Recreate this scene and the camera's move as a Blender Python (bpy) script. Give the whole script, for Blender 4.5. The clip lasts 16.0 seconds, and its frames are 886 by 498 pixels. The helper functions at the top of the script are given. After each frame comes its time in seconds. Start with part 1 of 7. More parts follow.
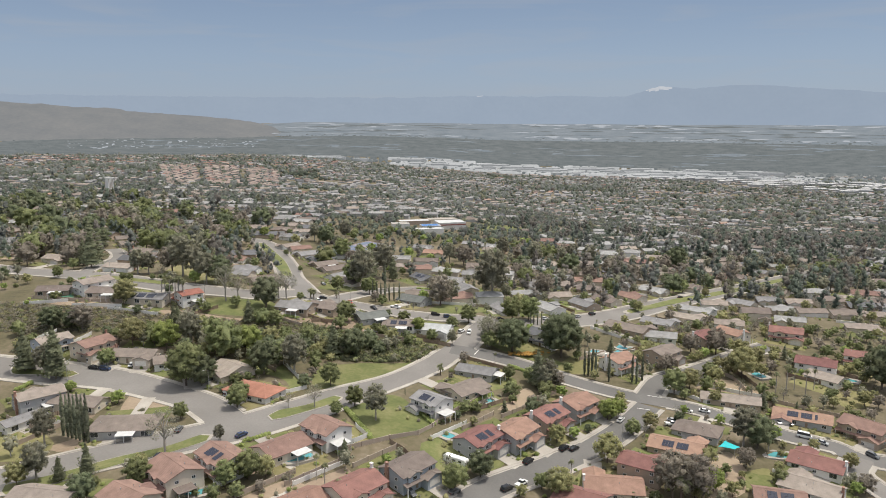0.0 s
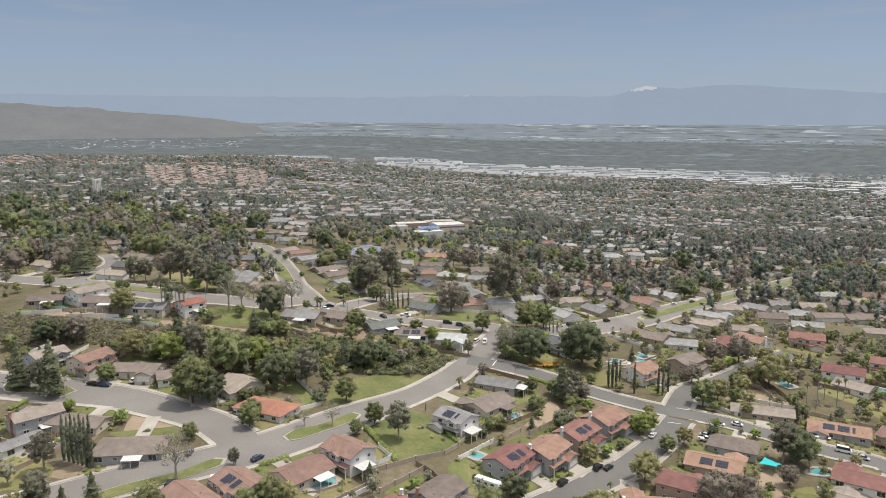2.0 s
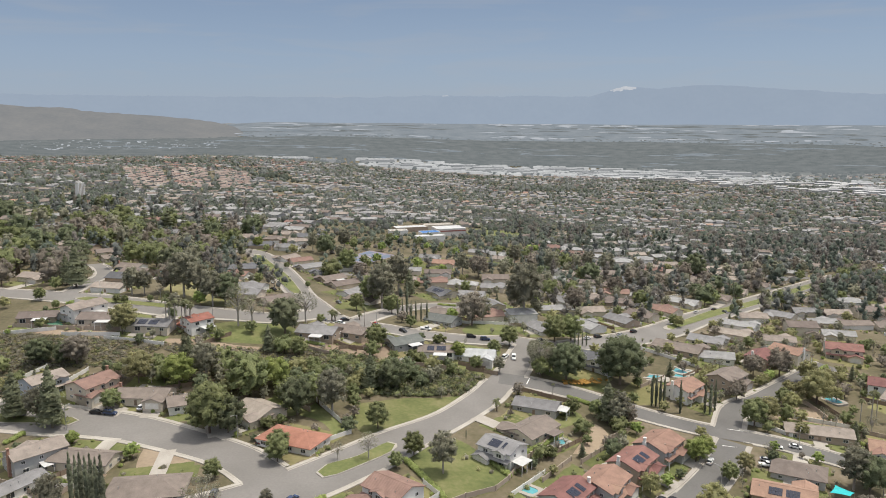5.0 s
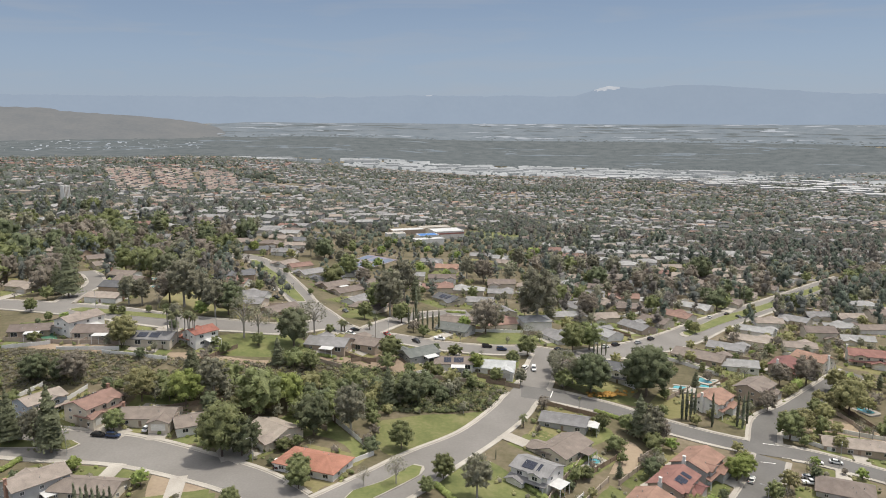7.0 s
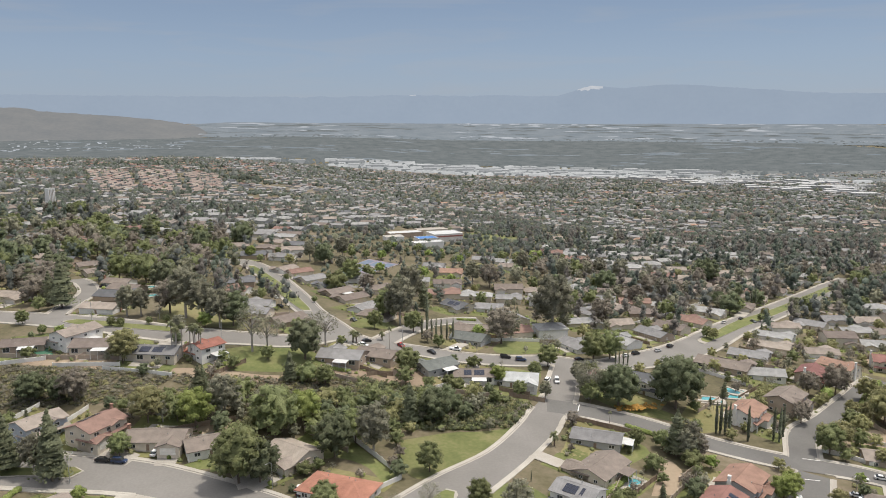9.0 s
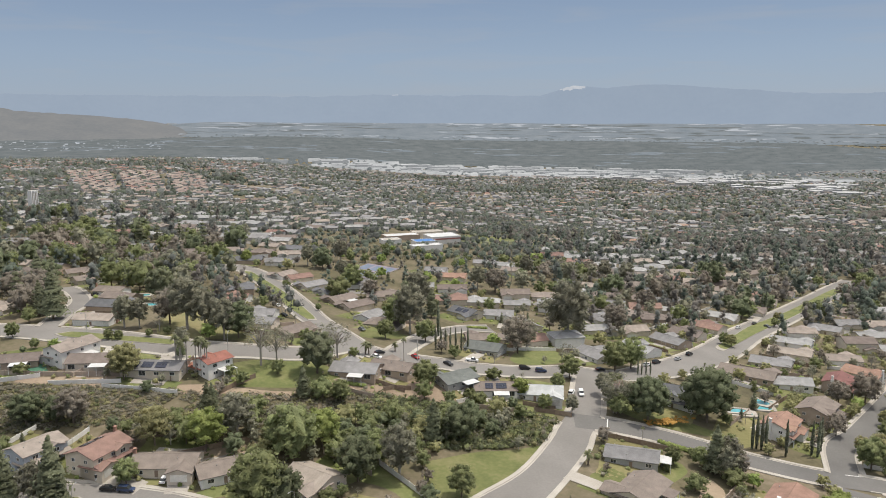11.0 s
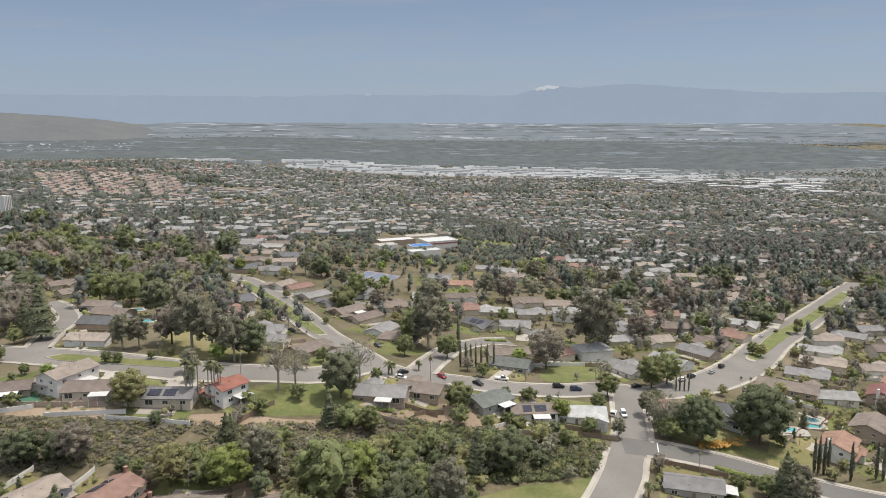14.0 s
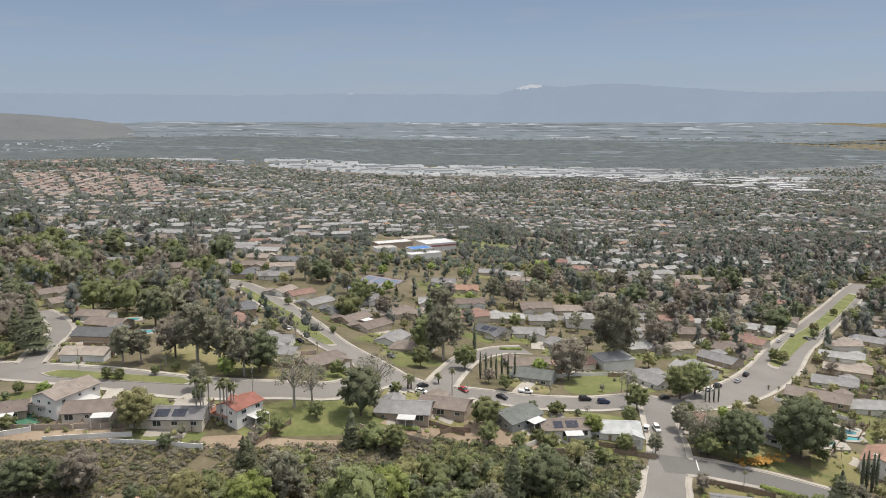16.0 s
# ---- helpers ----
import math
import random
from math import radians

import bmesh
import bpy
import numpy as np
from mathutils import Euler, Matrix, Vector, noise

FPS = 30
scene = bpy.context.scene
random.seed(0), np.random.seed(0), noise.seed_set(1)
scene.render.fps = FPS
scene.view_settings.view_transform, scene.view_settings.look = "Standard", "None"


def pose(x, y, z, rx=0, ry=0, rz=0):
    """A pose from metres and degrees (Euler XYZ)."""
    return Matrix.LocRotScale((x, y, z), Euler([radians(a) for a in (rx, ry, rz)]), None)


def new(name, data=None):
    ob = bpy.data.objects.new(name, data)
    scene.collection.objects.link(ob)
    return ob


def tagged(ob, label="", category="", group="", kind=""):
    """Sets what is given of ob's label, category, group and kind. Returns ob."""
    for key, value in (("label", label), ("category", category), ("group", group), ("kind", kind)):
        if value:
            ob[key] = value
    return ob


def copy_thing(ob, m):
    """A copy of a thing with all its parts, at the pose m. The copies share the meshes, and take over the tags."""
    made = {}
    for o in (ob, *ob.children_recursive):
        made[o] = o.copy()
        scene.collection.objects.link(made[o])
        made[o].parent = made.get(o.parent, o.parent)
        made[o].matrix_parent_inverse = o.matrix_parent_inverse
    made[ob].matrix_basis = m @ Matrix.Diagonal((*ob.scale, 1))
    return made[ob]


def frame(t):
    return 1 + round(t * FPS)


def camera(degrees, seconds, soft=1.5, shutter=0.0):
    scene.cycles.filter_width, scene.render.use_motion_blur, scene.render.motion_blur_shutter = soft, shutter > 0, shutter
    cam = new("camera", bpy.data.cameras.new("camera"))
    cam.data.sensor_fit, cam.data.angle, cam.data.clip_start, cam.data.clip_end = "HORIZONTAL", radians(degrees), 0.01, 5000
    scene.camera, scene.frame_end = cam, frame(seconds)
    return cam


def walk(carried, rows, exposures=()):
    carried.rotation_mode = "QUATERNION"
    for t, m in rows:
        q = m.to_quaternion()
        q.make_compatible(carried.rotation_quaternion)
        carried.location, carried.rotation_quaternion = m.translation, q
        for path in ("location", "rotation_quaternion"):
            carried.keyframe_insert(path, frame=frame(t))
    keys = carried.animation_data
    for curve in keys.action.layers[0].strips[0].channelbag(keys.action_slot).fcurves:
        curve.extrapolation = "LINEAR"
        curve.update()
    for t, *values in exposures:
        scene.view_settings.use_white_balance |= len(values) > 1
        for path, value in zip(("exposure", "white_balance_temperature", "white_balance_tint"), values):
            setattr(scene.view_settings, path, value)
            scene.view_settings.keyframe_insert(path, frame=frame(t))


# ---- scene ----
cam = camera(60.9, 16.0, soft=0.95)
METRES, EYE, TILT, LEAN, TURN = 175.0, 106.0, 1.0, 5.72, 0.0
ROWS = [
    (0.0, 0.0, 0.0, 0.0, 1.09, -10.75, -5.77),
    (0.5, -0.0218, 0.0227, -0.0022, 0.77, -10.72, -5.78),
    (1.0, -0.0432, 0.0457, -0.0044, 0.43, -10.69, -5.79),
    (1.5, -0.0646, 0.0688, -0.0066, 0.15, -10.66, -5.79),
    (2.0, -0.0856, 0.0921, -0.0087, -0.18, -10.64, -5.79),
    (2.5, -0.1068, 0.1155, -0.011, -0.52, -10.61, -5.81),
    (3.0, -0.1279, 0.139, -0.0132, -0.84, -10.57, -5.8),
    (3.5, -0.1491, 0.1625, -0.0153, -1.06, -10.55, -5.81),
    (4.0, -0.1699, 0.186, -0.0172, -1.32, -10.52, -5.8),
    (6.5, -0.2726, 0.3035, -0.0276, -3.01, -10.36, -5.78),
    (7.0, -0.2926, 0.3275, -0.0292, -3.35, -10.33, -5.76),
    (7.5, -0.3128, 0.3512, -0.0307, -3.71, -10.31, -5.74),
    (8.0, -0.3329, 0.3752, -0.0331, -4.08, -10.27, -5.71),
    (8.5, -0.3526, 0.399, -0.0346, -4.41, -10.24, -5.71),
    (9.0, -0.3725, 0.4234, -0.0366, -4.75, -10.21, -5.69),
    (11.5, -0.4684, 0.5457, -0.0466, -6.61, -10.04, -5.71),
    (12.0, -0.487, 0.5705, -0.0486, -6.98, -10.0, -5.69),
    (12.5, -0.5056, 0.5952, -0.0504, -7.35, -9.98, -5.69),
    (13.0, -0.5238, 0.6202, -0.0523, -7.72, -9.93, -5.68),
    (13.5, -0.5421, 0.6452, -0.0542, -8.1, -9.9, -5.67),
    (14.0, -0.5601, 0.6701, -0.0561, -8.49, -9.87, -5.65),
    (14.5, -0.578, 0.6957, -0.058, -8.88, -9.84, -5.65),
    (15.0, -0.5958, 0.7209, -0.0602, -9.24, -9.82, -5.66),
    (15.5, -0.6129, 0.7466, -0.0621, -9.59, -9.81, -5.65),
    (16.0, -0.6298, 0.7725, -0.0641, -9.94, -9.79, -5.66),
]
walk(cam, [(t, pose(0, 0, EYE, TILT, LEAN, TURN) @ pose(METRES * x, METRES * y, METRES * z, 90 + pitch, roll, yaw)) for t, x, y, z, yaw, pitch, roll in ROWS],
     exposures=[(0.0, 0.22), (16.0, 0.22)])

# ---- light: high sun ahead and to the right, hazy spring sky ----
SUN_ELEVATION, SUN_AZIMUTH = 68.0, 74.0      # azimuth clockwise from straight ahead (+y)
world = bpy.data.worlds.new("sky")
scene.world = world
world.use_nodes = True
wn, wl = world.node_tree.nodes, world.node_tree.links
wn.clear()
w_out = wn.new("ShaderNodeOutputWorld")
w_bg = wn.new("ShaderNodeBackground")
w_sky = wn.new("ShaderNodeTexSky")
w_sky.sky_type = "NISHITA"
w_sky.sun_disc = False
w_sky.sun_elevation = radians(SUN_ELEVATION)
w_sky.sun_rotation = radians(SUN_AZIMUTH)
w_sky.altitude = 300
w_sky.air_density = 1.0
w_sky.dust_density = 0.7
w_sky.ozone_density = 1.6
w_bg.inputs["Strength"].default_value = 0.115
# a milky haze over the clear sky: pale at the horizon, bluer above it, bright again overhead
w_way = wn.new("ShaderNodeTexCoord")
w_up = wn.new("ShaderNodeSeparateXYZ")
wl.new(w_way.outputs["Generated"], w_up.inputs[0])
w_haze = wn.new("ShaderNodeValToRGB")
stops = w_haze.color_ramp.elements
stops.new(0.08), stops.new(0.19), stops.new(0.5)
for e, (at, c) in zip(stops, ((0.0, (0.545, 0.675, 0.905)), (0.08, (0.50, 0.64, 0.885)), (0.19, (0.36, 0.485, 0.715)), (0.5, (1.20, 1.24, 1.34)), (1.0, (2.95, 2.88, 2.82)))):
    e.position, e.color = at, (*c, 1)
wl.new(w_up.outputs["Z"], w_haze.inputs[0])
w_gain = wn.new("ShaderNodeVectorMath")
w_gain.operation = "SCALE"
w_gain.inputs["Scale"].default_value = 4.0
wl.new(w_haze.outputs[0], w_gain.inputs[0])


def sky_mix(a, b, factor):
    node = wn.new("ShaderNodeMix")
    node.data_type = "RGBA"
    if isinstance(factor, float):
        node.inputs["Factor"].default_value = factor
    else:
        wl.new(factor, node.inputs["Factor"])
    for name, value in (("A", a), ("B", b)):
        socket = [q for q in node.inputs if q.type == "RGBA" and q.name == name][0]
        if isinstance(value, tuple):
            socket.default_value = value
        else:
            wl.new(value, socket)
    return [o for o in node.outputs if o.type == "RGBA"][0]


# thin cirrus low over the range
w_map = wn.new("ShaderNodeMapping")
w_map.inputs["Scale"].default_value = (5.0, 5.0, 46.0)
wl.new(w_way.outputs["Generated"], w_map.inputs[0])
w_cloud = wn.new("ShaderNodeTexNoise")
w_cloud.inputs["Scale"].default_value = 1.0
w_cloud.inputs["Detail"].default_value = 5
w_cloud.inputs["Distortion"].default_value = 0.7
wl.new(w_map.outputs[0], w_cloud.inputs["Vector"])
w_thin = wn.new("ShaderNodeMapRange")
for k, v in (("From Min", 0.5), ("From Max", 0.78), ("To Min", 0.0), ("To Max", 0.3)):
    w_thin.inputs[k].default_value = v
wl.new(w_cloud.outputs["Fac"], w_thin.inputs["Value"])
w_sky_haze = sky_mix(w_sky.outputs[0], w_gain.outputs[0], 0.84)
wl.new(sky_mix(w_sky_haze, (3.1, 3.2, 3.4, 1), w_thin.outputs[0]), w_bg.inputs["Color"])
wl.new(w_bg.outputs[0], w_out.inputs["Surface"])
sun_data = bpy.data.lights.new("sun", "SUN")
sun_data.energy = 2.9
sun_data.angle = radians(1.2)
sun_data.color = (1.0, 0.93, 0.82)
sun = new("sun", sun_data)
sun.rotation_euler = (radians(90 - SUN_ELEVATION), 0, radians(180 - SUN_AZIMUTH))

# ---- materials ----
def material(name, colours, rough=0.85, scale=0.6, fine=6.0, vary=0.0, island=0.0, bump=0.15, metal=0.0, spec=0.3, coords="Object"):
    """Colours run through two scales of noise; vary: by object; island: by loose piece."""
    m = bpy.data.materials.new(name)
    m.use_nodes = True
    n, l = m.node_tree.nodes, m.node_tree.links
    b = n["Principled BSDF"]
    b.inputs["Roughness"].default_value = rough
    b.inputs["Metallic"].default_value = metal
    b.inputs["Specular IOR Level"].default_value = spec
    tc = n.new("ShaderNodeTexCoord")
    src = n.new("ShaderNodeNewGeometry").outputs["Position"] if coords == "World" else tc.outputs[coords]
    big, small = n.new("ShaderNodeTexNoise"), n.new("ShaderNodeTexNoise")
    for t, s in ((big, scale), (small, fine)):
        t.inputs["Scale"].default_value = s
        t.inputs["Detail"].default_value = 4
        l.new(src, t.inputs["Vector"])
    ramp = n.new("ShaderNodeValToRGB")
    cr = ramp.color_ramp
    while len(cr.elements) < len(colours):
        cr.elements.new(0.5)
    for i, c in enumerate(colours):
        cr.elements[i].position = 0.3 + 0.4 * i / max(1, len(colours) - 1)
        cr.elements[i].color = (*c, 1)
    add = n.new("ShaderNodeMath")
    add.operation = "MULTIPLY_ADD"
    add.inputs[1].default_value = 0.35
    l.new(small.outputs["Fac"], add.inputs[0])
    mul = n.new("ShaderNodeMath")
    mul.operation = "MULTIPLY"
    mul.inputs[1].default_value = 0.65
    l.new(big.outputs["Fac"], mul.inputs[0])
    l.new(mul.outputs[0], add.inputs[2])
    l.new(add.outputs[0], ramp.inputs[0])
    col = ramp.outputs[0]
    for amount, node, socket in ((vary, "ShaderNodeObjectInfo", "Random"), (island, "ShaderNodeNewGeometry", "Random Per Island")):
        if amount:
            o = n.new(node)
            mr = n.new("ShaderNodeMapRange")
            mr.inputs["To Min"].default_value = 1 - amount
            mr.inputs["To Max"].default_value = 1 + amount
            l.new(o.outputs[socket], mr.inputs["Value"])
            hsv = n.new("ShaderNodeHueSaturation")
            l.new(mr.outputs[0], hsv.inputs["Value"])
            if amount == vary:
                mh = n.new("ShaderNodeMapRange")
                mh.inputs["To Min"].default_value = 0.5 - vary * 0.05
                mh.inputs["To Max"].default_value = 0.5 + vary * 0.05
                l.new(o.outputs[socket], mh.inputs["Value"])
                l.new(mh.outputs[0], hsv.inputs["Hue"])
            l.new(col, hsv.inputs["Color"])
            col = hsv.outputs[0]
    l.new(col, b.inputs["Base Color"])
    if bump:
        bp = n.new("ShaderNodeBump")
        bp.inputs["Strength"].default_value = bump
        bp.inputs["Distance"].default_value = 0.05
        l.new(small.outputs["Fac"], bp.inputs["Height"])
        l.new(bp.outputs[0], b.inputs["Normal"])
    return m


def tint(c, f):
    return tuple(min(1.0, v * f) for v in c)


def roof_material(name, c, rough=0.9):
    """Tile or shingle in rows, with weathered blotches."""
    m = material(name, [tint(c, 0.72), c, tint(c, 1.25)], rough, 0.35, 3.5, 0.14, 0, 0.3)
    n, l = m.node_tree.nodes, m.node_tree.links
    w = n.new("ShaderNodeTexWave")
    w.bands_direction = "Z"
    w.inputs["Scale"].default_value = 2.4
    w.inputs["Distortion"].default_value = 0.6
    tc = n.new("ShaderNodeTexCoord")
    l.new(tc.outputs["Object"], w.inputs["Vector"])
    bp = n.new("ShaderNodeBump")
    bp.inputs["Strength"].default_value = 0.35
    bp.inputs["Distance"].default_value = 0.05
    l.new(w.outputs["Fac"], bp.inputs["Height"])
    l.new(bp.outputs[0], n["Principled BSDF"].inputs["Normal"])
    return m


ROOF = {k: roof_material("roof_" + k, c) for k, c in dict(
    red=(0.225, 0.116, 0.102), bright=(0.31, 0.142, 0.106), orange=(0.295, 0.186, 0.142), rust=(0.235, 0.15, 0.125), brown=(0.195, 0.162, 0.142),
    tan=(0.29, 0.248, 0.215), grey=(0.225, 0.22, 0.22), dark=(0.13, 0.132, 0.14), pale=(0.30, 0.297, 0.292), white=(0.46, 0.47, 0.47), green=(0.15, 0.16, 0.15), pink=(0.265, 0.212, 0.185)).items()}
WALL = {k: material("stucco_" + k, [tint(c, 0.85), c, tint(c, 1.06)], 0.92, 0.5, 8.0, 0.06, 0, 0.1) for k, c in dict(
    white=(0.76, 0.74, 0.71), cream=(0.64, 0.57, 0.48), tan=(0.42, 0.34, 0.27), grey=(0.40, 0.40, 0.40), blue=(0.37, 0.41, 0.46), brown=(0.28, 0.21, 0.16)).items()}
M_TRIM = material("white_trim", [(0.68, 0.67, 0.65), (0.78, 0.77, 0.75)], 0.6, 1.0, 9.0)
M_GLASS = material("window_glass", [(0.03, 0.035, 0.04), (0.06, 0.065, 0.07)], 0.08, 0.3, 1.0, bump=0, spec=0.6)
M_DOOR = material("garage_door_paint", [(0.55, 0.52, 0.48), (0.68, 0.66, 0.62)], 0.6, 0.8, 6.0, 0.25)
M_BRICK = material("chimney_brick", [(0.30, 0.17, 0.13), (0.42, 0.27, 0.21)], 0.9, 2.0, 12.0)
M_SOLAR = material("solar_cells", [(0.018, 0.022, 0.04), (0.03, 0.035, 0.055)], 0.22, 0.8, 5.0, bump=0, spec=0.5)
M_PATIO = material("patio_sheet", [(0.50, 0.50, 0.49), (0.62, 0.62, 0.61)], 0.45, 0.7, 6.0)
M_ASPHALT = material("asphalt", [(0.175, 0.165, 0.153), (0.205, 0.193, 0.18), (0.24, 0.227, 0.212)], 0.93, 0.05, 1.3, bump=0.1, coords="World")
M_ASPHALT2 = material("fresh_asphalt", [(0.125, 0.12, 0.115), (0.15, 0.145, 0.138), (0.175, 0.168, 0.16)], 0.93, 0.06, 1.5, bump=0.1, coords="World")
M_CONCRETE = material("concrete", [(0.30, 0.275, 0.24), (0.38, 0.35, 0.31), (0.46, 0.43, 0.385)], 0.9, 0.12, 2.5, 0.08, bump=0.1, coords="World")
M_LAWN = material("lawn", [(0.09, 0.11, 0.04), (0.145, 0.158, 0.06), (0.22, 0.205, 0.10)], 0.97, 0.09, 0.7, 0.12, bump=0.4, coords="World")
M_DRYLAWN = material("dry_lawn", [(0.15, 0.15, 0.06), (0.20, 0.185, 0.085), (0.27, 0.23, 0.125)], 0.97, 0.05, 0.8, 0.1, bump=0.4, coords="World")
M_BARE = material("bare_earth", [(0.22, 0.165, 0.115), (0.30, 0.235, 0.17), (0.36, 0.29, 0.21)], 0.97, 0.07, 0.9, 0.1, bump=0.4, coords="World")
M_GROUND = material("yard_ground", [(0.082, 0.074, 0.045), (0.118, 0.104, 0.06), (0.162, 0.136, 0.09), (0.23, 0.188, 0.138)], 0.97, 0.05, 0.5, bump=0.3, coords="World")
M_BARK = material("bark", [(0.12, 0.09, 0.07), (0.22, 0.18, 0.15)], 0.95, 1.5, 8.0, 0.2)
M_PALEBARK = material("pale_bark", [(0.30, 0.27, 0.24), (0.45, 0.42, 0.38)], 0.95, 1.5, 8.0, 0.1)


def foliage(name, a, b, c, gain=2.75):
    """Leaves: diffuse with some light let through."""
    m = material(name, [tint(a, gain * 0.72), tint(b, gain), tint(c, gain * 1.22)], 0.85, 0.22, 1.9, 0.2, 0.14, 0.75, spec=0.08, coords="World")
    n, l = m.node_tree.nodes, m.node_tree.links
    bs = n["Principled BSDF"]
    relief = [q for q in n if q.type == "BUMP"][0]
    relief.inputs["Distance"].default_value = 0.5
    bs.inputs["Sheen Weight"].default_value = 0.25
    bs.inputs["Sheen Roughness"].default_value = 0.6
    bs.inputs["Sheen Tint"].default_value = (0.92, 0.86, 0.62, 1)
    tr, mx = n.new("ShaderNodeBsdfTranslucent"), n.new("ShaderNodeMixShader")
    mx.inputs[0].default_value = 0.5
    l.new(bs.inputs["Base Color"].links[0].from_socket, tr.inputs["Color"])
    l.new(relief.outputs[0], tr.inputs["Normal"])
    l.new(bs.outputs[0], mx.inputs[1])
    l.new(tr.outputs[0], mx.inputs[2])
    l.new(mx.outputs[0], n["Material Output"].inputs["Surface"])
    return m


LEAF = dict(
    round=foliage("broad_leaves", (0.056, 0.066, 0.030), (0.084, 0.094, 0.044), (0.115, 0.122, 0.06)),
    dark=foliage("dark_leaves", (0.043, 0.052, 0.031), (0.062, 0.072, 0.042), (0.086, 0.095, 0.056)),
    bright=foliage("fresh_leaves", (0.075, 0.095, 0.028), (0.108, 0.13, 0.042), (0.142, 0.16, 0.062)),
    olive=foliage("olive_leaves", (0.085, 0.086, 0.042), (0.118, 0.114, 0.058), (0.152, 0.142, 0.078)),
    gum=foliage("gum_leaves", (0.072, 0.072, 0.053), (0.098, 0.096, 0.072), (0.13, 0.125, 0.098), gain=2.75),
    purple=foliage("bud_twigs", (0.078, 0.068, 0.056), (0.102, 0.09, 0.076), (0.132, 0.118, 0.10), gain=2.75),
    conifer=foliage("needles", (0.052, 0.058, 0.036), (0.074, 0.08, 0.05), (0.10, 0.105, 0.068)),
    cypress=foliage("cypress_leaves", (0.05, 0.056, 0.038), (0.066, 0.072, 0.05), (0.088, 0.092, 0.066)),
    palm=foliage("palm_fronds", (0.075, 0.08, 0.045), (0.10, 0.105, 0.06), (0.14, 0.135, 0.085)),
    scrub=foliage("scrub_leaves", (0.060, 0.058, 0.043), (0.078, 0.073, 0.056), (0.104, 0.096, 0.078), gain=3.3))
M_WATER = material("pool_water", [(0.09, 0.33, 0.37), (0.14, 0.42, 0.46)], 0.06, 0.4, 2.0, 0.12, bump=0.05, spec=0.5)
M_TYRE = material("rubber", [(0.02, 0.02, 0.02), (0.04, 0.04, 0.04)], 0.8, 5, 20)
M_LAMP = material("tail_lamp", [(0.3, 0.02, 0.02), (0.4, 0.03, 0.03)], 0.3, 5, 20)
M_HEAD = material("head_lamp", [(0.6, 0.6, 0.6), (0.75, 0.75, 0.75)], 0.15, 5, 20)
M_STEEL = material("galvanised_steel", [(0.38, 0.38, 0.38), (0.5, 0.5, 0.5)], 0.45, 3, 20, metal=0.6)
M_WOOD = material("weathered_wood", [(0.20, 0.145, 0.105), (0.32, 0.25, 0.19)], 0.9, 1.0, 9.0, 0.2)
M_BLOCK = material("block_wall", [(0.36, 0.29, 0.235), (0.45, 0.38, 0.32)], 0.92, 0.4, 5.0, 0.1)
M_FLOWER = material("orange_flowers", [(0.30, 0.17, 0.04), (0.40, 0.23, 0.06)], 0.8, 1.0, 6.0, island=0.2)
M_BLUE = material("blue_roof_sheet", [(0.06, 0.17, 0.42), (0.09, 0.23, 0.52)], 0.5, 0.2, 2.0)
M_COURT = material("court_blue", [(0.13, 0.165, 0.225), (0.165, 0.2, 0.265)], 0.85, 0.1, 1.5)
M_REDBAND = material("red_fascia", [(0.30, 0.12, 0.10), (0.36, 0.15, 0.12)], 0.7, 0.8, 5.0)
M_COURT2 = material("court_mauve", [(0.23, 0.20, 0.24), (0.29, 0.25, 0.28)], 0.85, 0.1, 1.5)
M_SHADE = material("shade_cloth", [(0.03, 0.42, 0.44), (0.05, 0.52, 0.53)], 0.8, 1.0, 5.0)
PAINT = {k: material("car_paint_" + k, [c, tint(c, 1.1)], 0.25, 0.5, 2.0, bump=0, spec=0.6) for k, c in dict(
    white=(0.75, 0.75, 0.74), silver=(0.42, 0.43, 0.44), black=(0.02, 0.02, 0.022), blue=(0.04, 0.06, 0.12), red=(0.35, 0.03, 0.03), grey=(0.13, 0.135, 0.14)).items()}

# ---- mesh helpers ----
def mesh_of(name, bm, *mats, smooth=False):
    me = bpy.data.meshes.new(name)
    bmesh.ops.recalc_face_normals(bm, faces=bm.faces)
    bm.to_mesh(me)
    bm.free()
    for m in mats:
        me.materials.append(m)
    if smooth:
        me.shade_smooth()
    return me


def part(name, data, parent, mats=(), label="", m=None):
    """One mesh under a thing; data is a bmesh or a shared mesh."""
    if isinstance(data, bmesh.types.BMesh):
        data = mesh_of(name, data, *(mats if isinstance(mats, (list, tuple)) else (mats,)))
    ob = new(name, data)
    ob.parent = parent
    if m is not None:
        ob.matrix_basis = m
    if label:
        tagged(ob, label)
    return ob


def thing(name, x, y, rot=0.0, z=None, label="", category="", group=""):
    ob = new(name)
    ob.empty_display_size = 0.3
    ob.matrix_basis = pose(x, y, ground_z(x, y) if z is None else z, 0, 0, rot)
    return tagged(ob, label, category, group)


def box(bm, x0, x1, y0, y1, z0, z1, mi=0):
    v = [bm.verts.new((x, y, z)) for z in (z0, z1) for y in (y0, y1) for x in (x0, x1)]
    for f in ((0, 2, 3, 1), (4, 5, 7, 6), (0, 1, 5, 4), (2, 6, 7, 3), (0, 4, 6, 2), (1, 3, 7, 5)):
        bm.faces.new([v[i] for i in f]).material_index = mi
    return bm


